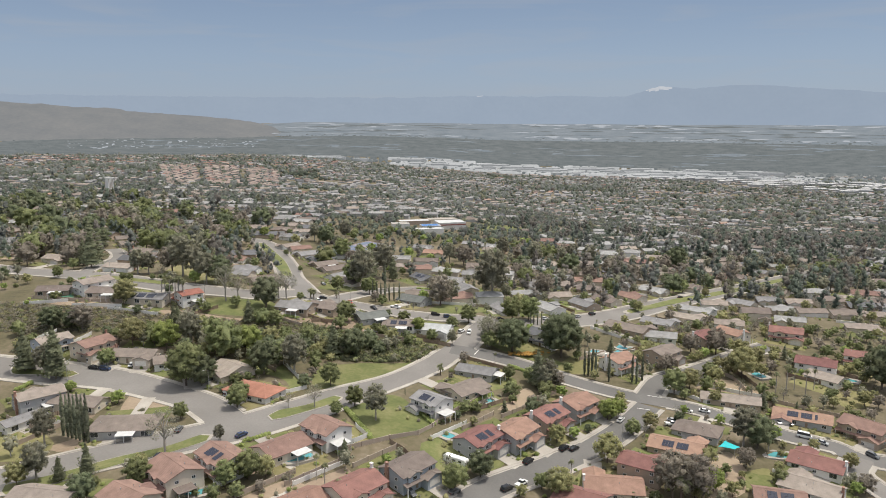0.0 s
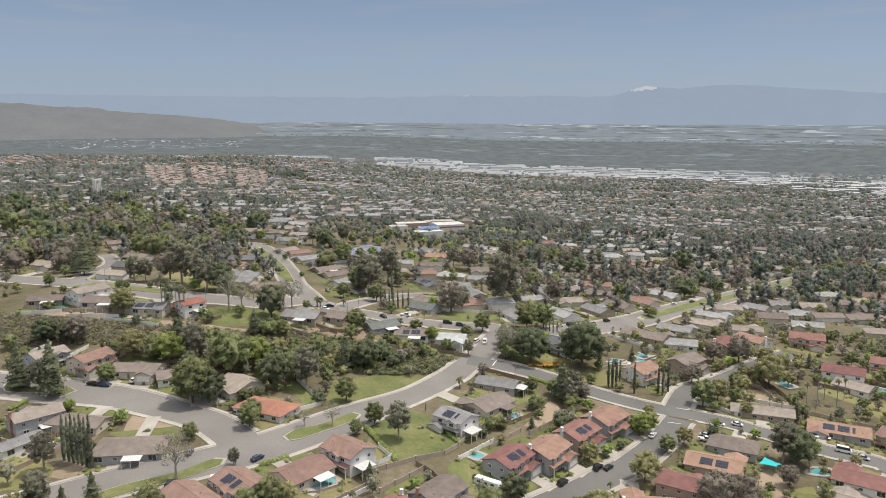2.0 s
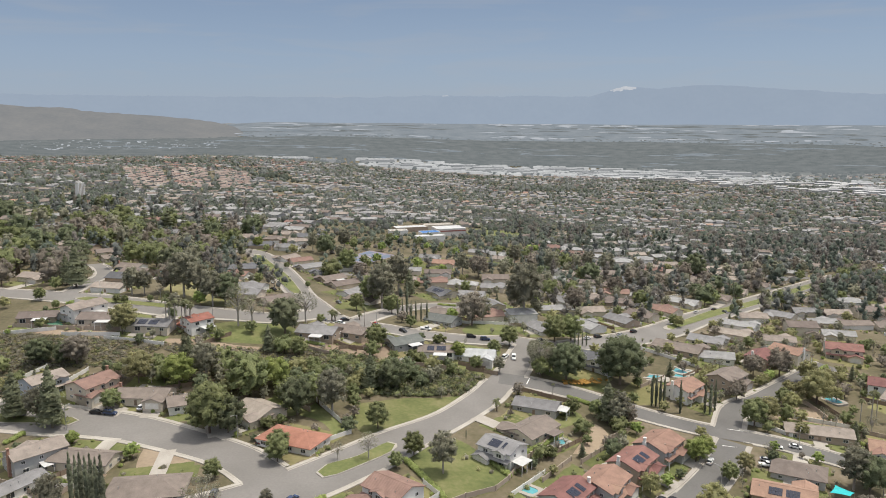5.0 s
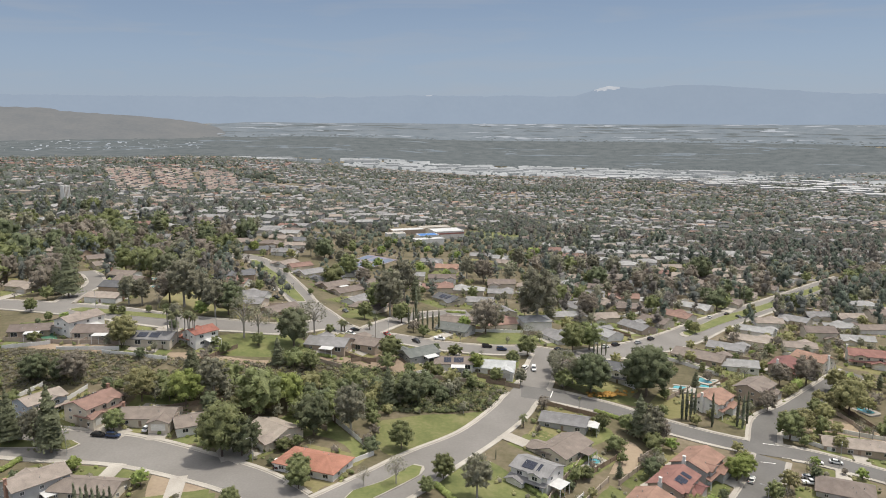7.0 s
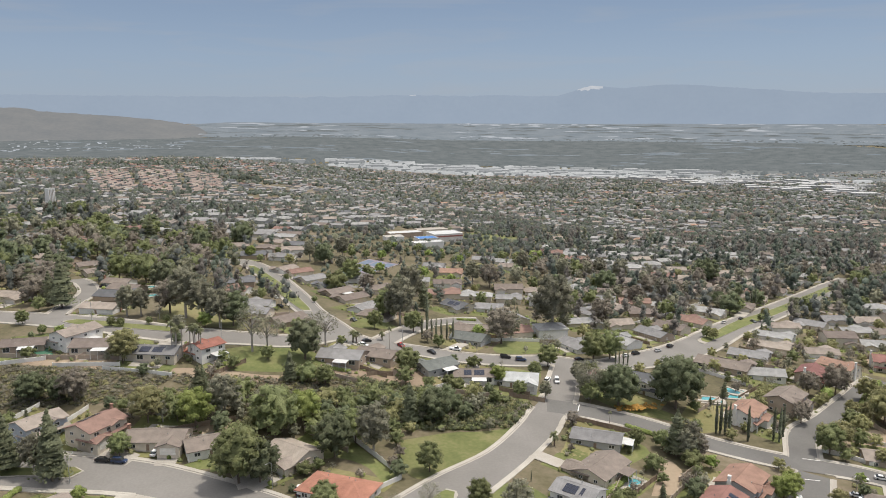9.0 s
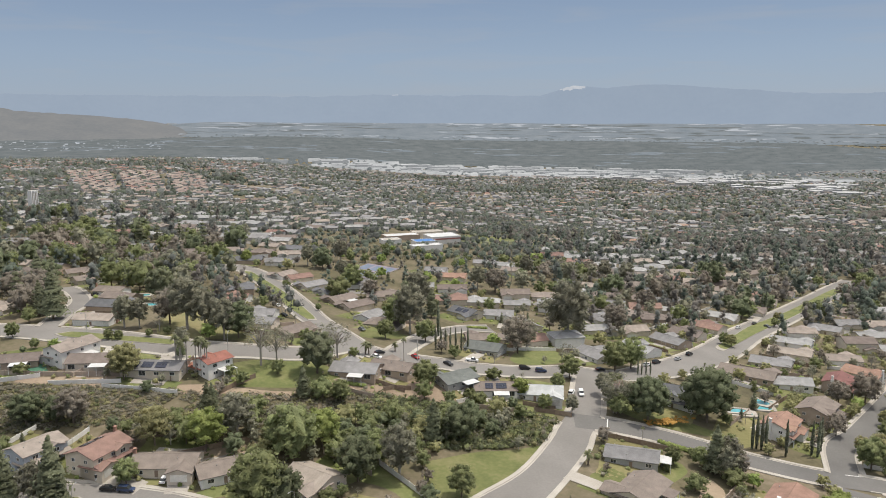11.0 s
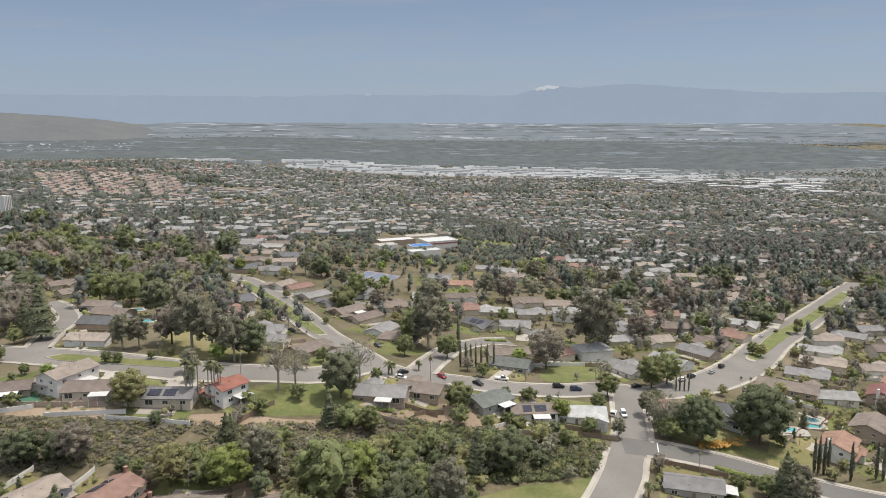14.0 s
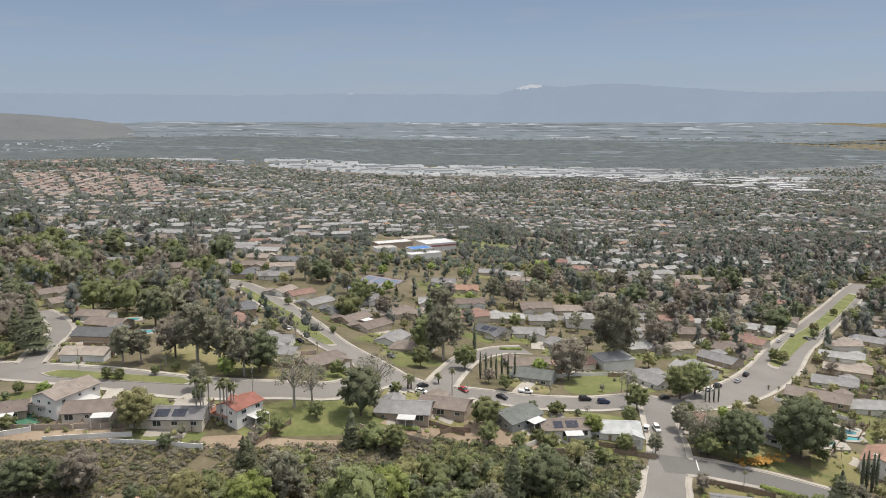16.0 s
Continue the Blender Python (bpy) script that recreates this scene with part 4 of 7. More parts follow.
def fence(style, *pts):
    """A garden wall or fence of posts and panels along the points."""
    h, mat, label, gap = dict(block=(1.7, M_BLOCK, "tan block garden wall", 6.0), white=(1.8, M_TRIM, "white slatted garden fence", 4.0), wood=(1.8, M_WOOD, "weathered wooden garden fence", 4.0),
                              rail=(1.3, M_STEEL, "thin metal railing fence", 5.0), pale=(1.6, WALL["white"], "white rendered garden wall", 6.0))[style]
    s = smooth_path(pts, gap) if len(pts) > 2 else np.array([np.array(pts[0]) + (np.array(pts[1]) - np.array(pts[0])) * t for t in np.linspace(0, 1, max(2, int(np.hypot(pts[1][0] - pts[0][0], pts[1][1] - pts[0][1]) / gap) + 1))], float)
    f = thing("fence" if style in ("white", "wood", "rail") else "garden_wall", s[0][0], s[0][1], 0, 0, label, "fence" if style in ("white", "wood", "rail") else "wall")
    f.matrix_basis = pose(s[0][0], s[0][1], 0)
    ps = 0.14 if style != "block" else 0.22
    pm = mesh_of("post", box(box(bmesh.new(), -ps, ps, -ps, ps, -0.6, h + 0.12), -ps - 0.03, ps + 0.03, -ps - 0.03, ps + 0.03, h + 0.12, h + 0.18), mat)
    o = Vector((s[0][0], s[0][1], 0))
    for p in s:
        part("post", pm, f, m=Matrix.Translation(Vector((p[0], p[1], ground_z(p[0], p[1]))) - o))
    for a, b in zip(s, s[1:]):
        za, zb = ground_z(a[0], a[1]), ground_z(b[0], b[1])
        d = Vector((b[0] - a[0], b[1] - a[1], 0))
        n = Vector((-d.y, d.x, 0)).normalized() * (0.09 if style in ("block", "pale") else 0.03)
        bm = bmesh.new()
        if style in ("block", "pale", "wood", "white"):
            bands = [(0, 1, -0.6, h)]
        else:
            bands = [(0, 1, h - 0.12, h)]
        for t0, t1, z0, z1 in bands:
            v = []
            for t in (t0, t1):
                for sg in (-1, 1):
                    for z in (z0, z1):
                        q = Vector((a[0], a[1], za)).lerp(Vector((b[0], b[1], zb)), t) + n * sg - o
                        v.append(bm.verts.new((q.x, q.y, q.z + z)))
            for fc in ((0, 1, 3, 2), (4, 6, 7, 5), (0, 4, 5, 1), (2, 3, 7, 6), (1, 5, 7, 3), (0, 2, 6, 4)):
                bm.faces.new([v[i] for i in fc])
        part("panel", bm, f, mat)
    return f


def street_lamp(x, y, rot):
    l = thing("street_lamp", x, y, rot, None, "grey concrete street lamp post with a bracket arm", "street lamp", "street lamps")
    part("pole", tube(bmesh.new(), (0, 0, -0.3), (0, 0, 8.0), 0.13, 0.08, 8), l, M_STEEL)
    bm = bmesh.new()
    tube(bm, (0, 0, 7.8), (1.0, 0, 8.5), 0.06, 0.05)
    tube(bm, (1.0, 0, 8.5), (2.2, 0, 8.6), 0.05, 0.045)
    part("arm", bm, l, M_STEEL)
    part("lantern", bevel_box(2.0, 2.75, -0.16, 0.16, 8.5, 8.68, 0.05), l, M_STEEL)
    return l


def camper(x, y, rot):
    """A white travel trailer with rounded ends."""
    t = thing("travel_trailer", x, y, rot, None, "long white travel trailer parked beside the house", "trailer")
    side = [(-4.4, 0.6), (4.2, 0.6), (4.6, 1.2), (4.6, 2.3), (4.2, 2.9), (-4.2, 3.0), (-4.5, 2.6)]
    bm = prism(bmesh.new(), side, -1.25, 1.25, "y")
    bmesh.ops.bevel(bm, geom=bm.edges[:], offset=0.12, segments=2, affect="EDGES")
    b = part("body", bm, t, PAINT["white"])
    for u in (-2.5, 0.0, 2.4):
        for s in (-1, 1):
            part("window", box(bmesh.new(), u - 0.6, u + 0.6, s * 1.25 - 0.03, s * 1.25 + 0.03, 1.6, 2.3), b, M_GLASS)
    for u in (-0.6, 0.5):
        for s in (-1, 1):
            part("wheel", CARS["van"][5], t, m=pose(u, s * 1.1, 0.33))
    part("drawbar", tube(bmesh.new(), (4.4, 0, 0.6), (5.8, 0, 0.5), 0.08, 0.06), t, M_STEEL)
    return t


def shade_sail(x, y, rot):
    t = thing("shade_sail", x, y, rot, None, "bright turquoise cloth shade sail on four poles", "shade sail")
    corners = [(-3.2, -2.4, 2.6), (3.0, -2.2, 3.3), (3.2, 2.4, 2.7), (-2.8, 2.3, 3.5)]
    bm = bmesh.new()
    grid = []
    for i in range(7):
        row = []
        for j in range(7):
            u, v = i / 6, j / 6
            p = Vector(corners[0]).lerp(Vector(corners[1]), u).lerp(Vector(corners[3]).lerp(Vector(corners[2]), u), v)
            pull = 0.18 * (math.sin(math.pi * u) * abs(2 * v - 1) + math.sin(math.pi * v) * abs(2 * u - 1))
            p.x *= 1 - pull * 0.6
            p.y *= 1 - pull * 0.6
            row.append((bm.verts.new(p), bm.verts.new(p + Vector((0, 0, 0.03)))))
        grid.append(row)
    for i in range(6):
        for j in range(6):
            q = (grid[i][j], grid[i + 1][j], grid[i + 1][j + 1], grid[i][j + 1])
            bm.faces.new([a for a, _ in q][::-1])
            bm.faces.new([b for _, b in q])
    part("cloth", bm, t, M_SHADE)
    for c in corners:
        part("pole", tube(bmesh.new(), (c[0], c[1], -0.8), c, 0.06, 0.05), t, M_STEEL)
    return t


HEDGES = []


def hedge(h, *pts):
    """Places for a clipped row of bushes."""
    for p in smooth_path(pts, 1.0):
        HEDGES.append((p[0], p[1], ground_z(p[0], p[1]) - 0.2, h * 0.6, h))


def flat_building(name, x, y, rot, L, D, h, wall, top, label, category, bands=0, z=None, sink=3.0):
    """A flat-roofed block with a parapet and window bands."""
    b = thing(name, x, y, rot, z, label, category)
    part("wall", box(bmesh.new(), -L / 2, L / 2, -D / 2, D / 2, -sink, h), b, wall)
    bm = bmesh.new()
    for x0, x1, y0, y1 in ((-L / 2 - 0.15, L / 2 + 0.15, -D / 2 - 0.15, -D / 2 + 0.25), (-L / 2 - 0.15, L / 2 + 0.15, D / 2 - 0.25, D / 2 + 0.15), (-L / 2 - 0.15, -L / 2 + 0.25, -D / 2, D / 2), (L / 2 - 0.25, L / 2 + 0.15, -D / 2, D / 2)):
        box(bm, x0, x1, y0, y1, h - 0.1, h + 0.5)
    part("parapet", bm, b, wall)
    part("roof", box(bmesh.new(), -L / 2 + 0.25, L / 2 - 0.25, -D / 2 + 0.25, D / 2 - 0.25, h - 0.1, h + 0.12), b, top)
    for k in range(bands):
        zz = 1.2 + k * 3.2
        n = max(2, int(L / 6))
        for i in range(n):
            u = -L / 2 + (i + 0.5) * L / n
            part("window", box(bmesh.new(), u - L / n * 0.36, u + L / n * 0.36, -D / 2 - 0.06, -D / 2 + 0.05, zz, zz + 1.4), b, M_GLASS)
    return b


# ---- streets ----
road_path("main", (-215, 172, 19), (-141, 216, 19), (-126, 225, 19), (-110, 233, 19), (-91, 241, 19), (-73, 251, 20), (-56, 268, 20), (-42, 286, 18), (-25, 306, 13.5), (-9, 330, 13), (-5, 338, 12.5), (5, 356, 12), (11, 374, 11.5), (16, 388, 11.5), (18, 393, 11.5))
road_path("curved", (-260, 300, 17), (-215, 303, 17), (-192, 302, 17), (-167, 299, 17), (-141, 295, 16), (-119, 286, 15.5), (-98, 273, 15), (-84, 258, 15), (-79, 251, 15))
road_path("upper", (-330, 455, 15), (-243, 428, 15), (-197, 409, 16), (-154, 391, 16), (-122, 389, 13), (-103, 391, 13), (-84, 405, 13), (-70, 397, 12), (-51, 394, 12), (-31, 390, 12), (-8, 391, 12), (12, 396, 11.5), (31, 393.5, 11), (53.5, 404.5, 17), (77, 421, 19), (100.6, 442.5, 20), (133.5, 478.5, 19), (165.7, 509, 18.5), (235.5, 575, 18), (289, 628, 17), (330, 668, 15))
road_path("avenue", (-83, 408, 14), (-91, 429, 14), (-103, 459, 15), (-115, 500, 16), (-131, 544, 16), (-147, 579, 15), (-163, 596, 12), (-184, 585, 11))
road_path("side_street", (-2, 348, 11), (12, 345, 11), (28.5, 338.5, 11), (40, 332, 11), (54, 323.5, 11), (73, 315, 11), (99, 307, 11), (115, 296, 11), (131, 285, 11), (148, 278, 11), (157, 270, 11), (215, 262, 11), (300, 240, 11))
road_path("court_street", (82, 305, 11), (69, 285, 11), (53, 266, 11), (33, 248, 11), (7, 224, 11), (-12, 190, 11), (-55, 165, 11))
road_path("hill_street", (84, 315, 10.5), (96, 336, 10.5), (112, 348, 10.5), (134, 367, 10.5), (158, 388, 11), (170, 396, 13))
road_path("close", (-214, 418, 9), (-217, 448, 9), (-220, 479, 9), (-232, 506, 9), (-242, 518, 10))
road_path("cul_de_sac", (-67, 396, 10), (-57, 421, 10), (-44, 449, 10), (-27, 466, 11), (-12, 469, 15))
road_path("edge_street", (153, 271, 10), (148, 251, 10), (185, 190, 10))
lay_roads()

# medians and lawns
island((-138.5, 211.8), (-125.2, 219.6), (-111.4, 229.0), (-95.5, 236.1), (-86.6, 243.7), (-82.9, 243.2), (-82.9, 239.6), (-93.7, 231.1), (-106.0, 224.9), (-122.1, 213.7), (-134.6, 205.3))
island((-68.3, 258.4), (-65.9, 263.8), (-56.7, 270.5), (-46.9, 282.7), (-44.0, 281.2), (-45.1, 275.3), (-53.6, 265.2), (-62.2, 257.0), (-65.9, 255.2))
island((-187.4, 302.5), (-174.2, 300.7), (-159.8, 300.7), (-156.7, 298.5), (-159.5, 295.4), (-172.2, 296.7), (-184.5, 296.9))
island((-207.3, 412.1), (-202.3, 414.2), (-175.0, 403.6), (-155.2, 397.7), (-152.1, 394.5), (-154.4, 392.2), (-175.6, 397.5), (-199.9, 406.3))
island((-155.8, 586.2), (-151.2, 585.4), (-134.0, 551.4), (-118.2, 515.5), (-102.7, 464.2), (-102.0, 455.7), (-104.9, 453.3), (-117.9, 486.2), (-136.2, 536.1), (-150.7, 571.2))
island((103.8, 443.5), (117.4, 457.0), (144.7, 484.0), (190.8, 526.0), (237.3, 570.0), (292.0, 625.0), (289.0, 630.0), (262.0, 605.0), (212.0, 556.5), (180.0, 527.5), (147.5, 499.0), (124.0, 474.0), (102.5, 450.0))
lawn((-59.0, 318.4), (-42.6, 324.3), (-30.1, 325.8), (-16.8, 331.1), (-2.4, 344.6), (-14.6, 324.9), (-27.9, 309.9), (-42.4, 298.1), (-55.2, 290.0), (-61.0, 306.0))
lawn((-76.0, 317.4), (-68.5, 305.9), (-60.9, 291.8), (-65.3, 287.6), (-70.1, 298.0), (-75.9, 303.6), (-80.8, 305.6))
lawn((-40.3, 267.6), (-34.6, 282.3), (-23.9, 287.8), (-15.3, 277.0), (-7.8, 264.7), (-13.2, 255.5), (-20.9, 250.8), (-29.7, 248.8))
lawn((-11.9, 250.1), (-3.1, 257.8), (6.0, 250.1), (4.8, 239.3), (0.1, 228.7), (-7.1, 224.4), (-12.1, 234.2))
lawn((-182.3, 263.6), (-169.0, 262.6), (-155.6, 257.6), (-138.1, 242.3), (-138.8, 231.2), (-148.9, 229.1), (-160.8, 230.1), dry=True)
lawn((-130.9, 375.3), (-118.4, 381.3), (-99.4, 383.6), (-87.0, 372.0), (-85.2, 363.7), (-97.1, 361.9), (-111.2, 359.8), (-124.9, 359.3), (-129.3, 362.7))
lawn((-172.8, 454.2), (-169.0, 487.7), (-149.4, 469.3), (-129.5, 418.5), (-122.7, 402.1), (-136.4, 400.9), (-152.0, 402.4), (-164.3, 407.3), dry=True)
lawn((-199.3, 621.4), (-189.7, 649.4), (-169.0, 659.0), (-151.3, 647.0), (-149.8, 602.0), (-181.7, 593.0))
lawn((-46.9, 613.0), (-34.9, 618.5), (-24.4, 593.0), (-15.2, 552.8), (-18.9, 522.5), (-29.3, 533.1), (-39.2, 569.5))
lawn((15.5, 359.6), (26.0, 375.4), (33.1, 361.4), (45.5, 349.4), (55.5, 339.1), (30.7, 346.0))
lawn((58.0, 356.3), (68.9, 355.1), (76.5, 352.4), (63.8, 336.6), (51.8, 332.5), (45.8, 337.1), dry=True)
lawn((269.7, 545.5), (295.2, 559.1), (303.8, 539.8), (279.8, 499.2), (255.1, 495.3))
lawn((-80.0, 438.6), (-71.1, 452.9), (-62.3, 444.4), (-56.5, 435.4), (-64.9, 428.1), (-79.1, 425.6))
lawn((0.3, 440.5), (19.9, 456.5), (16.3, 416.3), (-1.9, 401.6), (-14.5, 405.4))
lawn((28.4, 873.6), (66.0, 884.2), (96.8, 834.5), (81.7, 792.6), (37.5, 784.8), (14.0, 797.1))
lawn((-1.2, 299.9), (5.7, 295.6), (17.9, 305.3), (27.0, 314.2), (25.0, 321.4), (16.0, 316.3), (5.7, 295.6))
bare((-52.0, 373.1), (-36.5, 364.8), (-10.2, 360.2), (-14.4, 354.9), (-41.6, 354.6), (-60.3, 354.2), (-72.3, 358.3), (-74.7, 366.1), (-66.0, 372.0))
bare((-205.2, 370.1), (-184.7, 365.5), (-154.5, 359.0), (-133.3, 359.7), (-111.3, 357.5), (-86.5, 360.5), (-88.9, 354.4), (-111.3, 351.9), (-137.6, 352.8), (-170.2, 357.7), (-203.3, 364.8))
bare((-128.0, 280.9), (-117.9, 277.8), (-107.9, 269.1), (-111.6, 256.9), (-123.6, 238.7), (-133.6, 235.7), (-138.0, 240.2), (-127.9, 247.7), (-121.5, 251.3), (-127.0, 270.8))
bare((16.7, 284.4), (24.0, 298.5), (30.7, 311.0), (34.0, 303.0), (29.5, 294.0), (26.2, 287.2))
bare((92.2, 261.1), (102.9, 268.0), (104.3, 249.3), (94.3, 237.9), (82.7, 237.0))
lawn((104.3, 254.6), (113.5, 257.3), (111.1, 246.5), (101.7, 242.4), dry=True)
bare((109.2, 330.6), (123.4, 342.9), (133.2, 342.6), (137.5, 333.6), (142.5, 328.3), (139.0, 319.4), (128.5, 316.4), (114.6, 325.5))
lawn((176.0, 335.0), (187.0, 340.0), (190.0, 334.0), (184.0, 322.0), (173.0, 319.0), (172.0, 325.0), dry=True)

# houses along the near streets
house(-78.5, 280.2, 334, 21, 12, 1, "bright", "white", hip=True, wing=0)
house(-159.2, 272.2, 226, 16, 10, 2, "tan", "grey", wing=0, chimney=1, patio=1)
house(-157.4, 257.0, 241, 15, 7, 1, "grey", "white", wing=0)
house(-143.4, 271.6, 169, 20, 10, 1, "brown", "cream", wing=0)
house(-116.3, 250.3, 186, 22, 14, 1, "brown", "grey", hip=True, wing=0, patio=1, pitch=0.3)
house(-118.5, 200.6, 170, 18, 12, 1, "tan", "cream", wing=0)
house(-92.3, 197.5, 147, 14, 11, 2, "rust", "cream", wing=0)
house(-85.4, 213.0, 316, 15, 12, 2, "rust", "cream", wing=0, patio=-2)
house(-72.9, 221.4, 316, 15, 11, 2, "rust", "white", wing=0, solar=-1)
house(-57.2, 233.6, 228, 16, 12, 1, "rust", "cream", wing=0, patio=1)
house(-44.2, 244.1, 318, 14, 11, 2, "rust", "white", wing=0, patio=2)
house(-8.9, 275.4, 318, 13, 10, 2, "grey", "white", wing=-1, solar=-1, patio=2)
house(4.4, 297.0, 226, 17, 12, 1, "brown", "cream", wing=1, patio=-1)
house(9.9, 320.0, 335, 17, 10, 1, "grey", "grey", wing=0, patio=2)
house(8.3, 252.4, 50, 15, 11, 2, "red", "grey", solar=-1, patio=1)
house(21.7, 261.5, 52, 15, 12, 2, "orange", "grey", chimney=-1)
house(35.2, 276.2, 48, 15, 11, 2, "red", "tan", chimney=-1, solar=-1)
house(48.6, 290.5, 46, 15, 12, 2, "orange", "grey", chimney=-1)
house(-15.3, 227.2, 50, 15, 11, 2, "brown", "blue", chimney=-1)
house(-30.4, 212.1, 48, 16, 12, 2, "red", "cream", chimney=1)
house(-46.2, 203.5, 46, 16, 12, 1, "orange", "white", wing=0, chimney=-1)
house(66.1, 249.0, 147, 15, 11, 2, "red", "tan")
house(82.9, 266.5, 152, 19, 12, 1, "orange", "tan", wing=-1, solar=1)
house(95.1, 281.0, 150, 17, 12, 1, "brown", "grey", hip=True, wing=0)
house(53.4, 237.9, 173, 19, 13, 1, "orange", "cream", chimney=1)
house(41.3, 228.5, 150, 16, 12, 1, "red", "cream", wing=0)
house(119.9, 314.6, 340, 24, 10, 1, "tan", "tan", wing=0)
house(145.0, 300.8, 333, 22, 12, 1, "orange", "grey", wing=-1, solar=-1)
house(165.6, 290.1, 307, 17, 12, 2, "rust", "tan")
house(132.4, 260.2, 143, 18, 12, 1, "red", "white", chimney=-1)
house(122.6, 243.5, 141, 19, 12, 1, "tan", "white", chimney=-1)
house(108.7, 236.7, 165, 16, 10, 1, "rust", "tan", wing=0, solar=1)
house(77.0, 345.0, 42, 14, 11, 2, "orange", "white", chimney=-1)
house(102.2, 360.9, 41, 16, 12, 2, "brown", "tan")
house(131.7, 391.7, 47, 14, 11, 2, "red", "tan", chimney=-1)
house(151.9, 402.7, 122, 16, 11, 2, "orange", "cream", chimney=-1)
house(185.9, 412.9, 336, 17, 12, 2, "red", "cream", chimney=-1)
house(178.7, 361.3, 149, 18, 12, 2, "red", "white")
house(177.9, 349.3, 308, 16, 11, 1, "tan", "white", wing=0)
house(209.4, 374.8, 326, 17, 11, 2, "red", "white", wing=0)

# houses on the curved street
house(-177.9, 318.0, 55, 14, 10, 2, "tan", "blue", wing=-1)
house(-159.0, 316.4, 62, 15, 11, 2, "rust", "cream", wing=-1, chimney=1, solar=1)
house(-138.7, 313.7, 356, 19, 11, 1, "brown", "cream", chimney=-1)
house(-120.9, 310.7, 23, 17, 11, 1, "brown", "white")
house(-94.6, 304.5, 319, 15, 13, 1, "tan", "cream")

# houses on the upper street
house(-189.5, 382.7, 238, 17, 10, 2, "tan", "white", patio=1)
house(-177.5, 375.3, 178, 20, 11, 1, "brown", "cream", wing=0, patio=1)
house(-155.3, 368.6, 170, 22, 11, 1, "grey", "cream", wing=0, solar=1)
house(-134.8, 369.3, 228, 11, 9, 2, "bright", "white", wing=1, patio=1)
house(-81.6, 375.6, 162, 18, 12, 1, "grey", "tan", patio=1)
house(-67.0, 380.1, 152, 17, 11, 1, "brown", "tan")
house(-43.2, 373.8, 211, 15, 11, 1, "green", "grey", patio=1)
house(-28.0, 367.9, 174, 16, 10, 1, "brown", "white", wing=0, solar=1, patio=1)
house(-10.9, 366.9, 346, 18, 11, 1, "white", "white")
house(27.6, 371.7, 281, 15, 10, 1, "rust", "cream", wing=0)
house(45.7, 368.1, 324, 16, 12, 2, "dark", "white", wing=0)
house(95.1, 402.8, 137, 24, 12, 1, "brown", "tan", wing=-1)
house(116.6, 420.9, 142, 18, 11, 1, "grey", "cream", wing=-1, solar=-1)
house(137.6, 439.7, 141, 20, 10, 1, "tan", "cream", wing=-1, detail=1)
house(150.4, 460.2, 140, 20, 10, 1, "pale", "white", wing=-1, detail=1)
house(190.2, 490.7, 312, 17, 11, 1, "grey", "cream", wing=-1, detail=1)
house(109.7, 394.1, 342, 18, 11, 1, "pale", "white", wing=0)
house(28.0, 418.6, 114, 16, 11, 1, "grey", "white")
house(55.4, 433.5, 118, 18, 11, 1, "pale", "white", solar=-1, detail=1)
house(79.2, 452.6, 119, 18, 11, 1, "grey", "tan", detail=1)
house(96.0, 469.3, 128, 17, 11, 1, "brown", "cream", detail=1)
house(116.2, 486.6, 126, 17, 11, 1, "rust", "cream", detail=1)
house(137.9, 513.7, 317, 18, 11, 1, "pale", "cream", detail=1)
house(168.6, 535.6, 321, 17, 11, 1, "brown", "cream", detail=1)
house(191.9, 562.5, 323, 16, 11, 1, "tan", "cream", detail=0)
house(222.9, 593.3, 318, 16, 10, 1, "brown", "white", detail=0)
house(253.8, 624.7, 133, 16, 10, 1, "grey", "cream", detail=0)
house(286.4, 659.4, 127, 16, 10, 1, "pale", "cream", detail=0)
house(232.1, 537.8, 138, 17, 11, 1, "brown", "cream", detail=1)
house(263.3, 572.4, 313, 17, 11, 1, "grey", "cream", detail=0)
house(292.6, 606.4, 308, 17, 11, 1, "pale", "cream", detail=0)

# houses round the cul-de-sac and the avenue
house(-23.5, 418.0, 329, 16, 12, 1, "green", "grey", wing=0)
house(-21.3, 497.7, 309, 17, 12, 1, "dark", "cream", solar=-1, detail=1)
house(-2.7, 496.6, 344, 16, 11, 1, "grey", "white", detail=1)
house(7.2, 472.4, 289, 16, 11, 1, "grey", "cream", detail=1)
house(-67.9, 458.6, 339, 18, 12, 1, "brown", "cream", hip=True, detail=1)
house(-75.1, 473.2, 236, 15, 11, 1, "grey", "white", wing=0, detail=1)
house(-108.8, 545.3, 220, 16, 11, 1, "grey", "cream", detail=1)
house(-96.4, 531.6, 219, 16, 11, 1, "dark", "white", detail=1)
house(-90.9, 512.2, 219, 16, 11, 1, "brown", "tan", patio=1, detail=1)
house(-82.3, 499.1, 219, 17, 11, 1, "brown", "cream", detail=1)
house(-118.4, 564.5, 211, 15, 10, 1, "rust", "cream", detail=0)
house(-128.0, 570.6, 233, 14, 10, 1, "tan", "white", detail=0)
house(-146.1, 494.4, 163, 15, 10, 1, "rust", "white", detail=1)
house(-127.5, 450.6, 167, 15, 10, 1, "grey", "white", detail=1)
house(-124.6, 427.9, 164, 14, 10, 1, "grey", "cream", detail=1)
house(-108.9, 417.0, 39, 16, 11, 1, "brown", "tan")
house(-194.7, 427.0, 345, 17, 10, 1, "tan", "white", wing=0, chimney=1, detail=1)
house(-200.9, 481.7, 335, 18, 11, 1, "brown", "tan", detail=1)
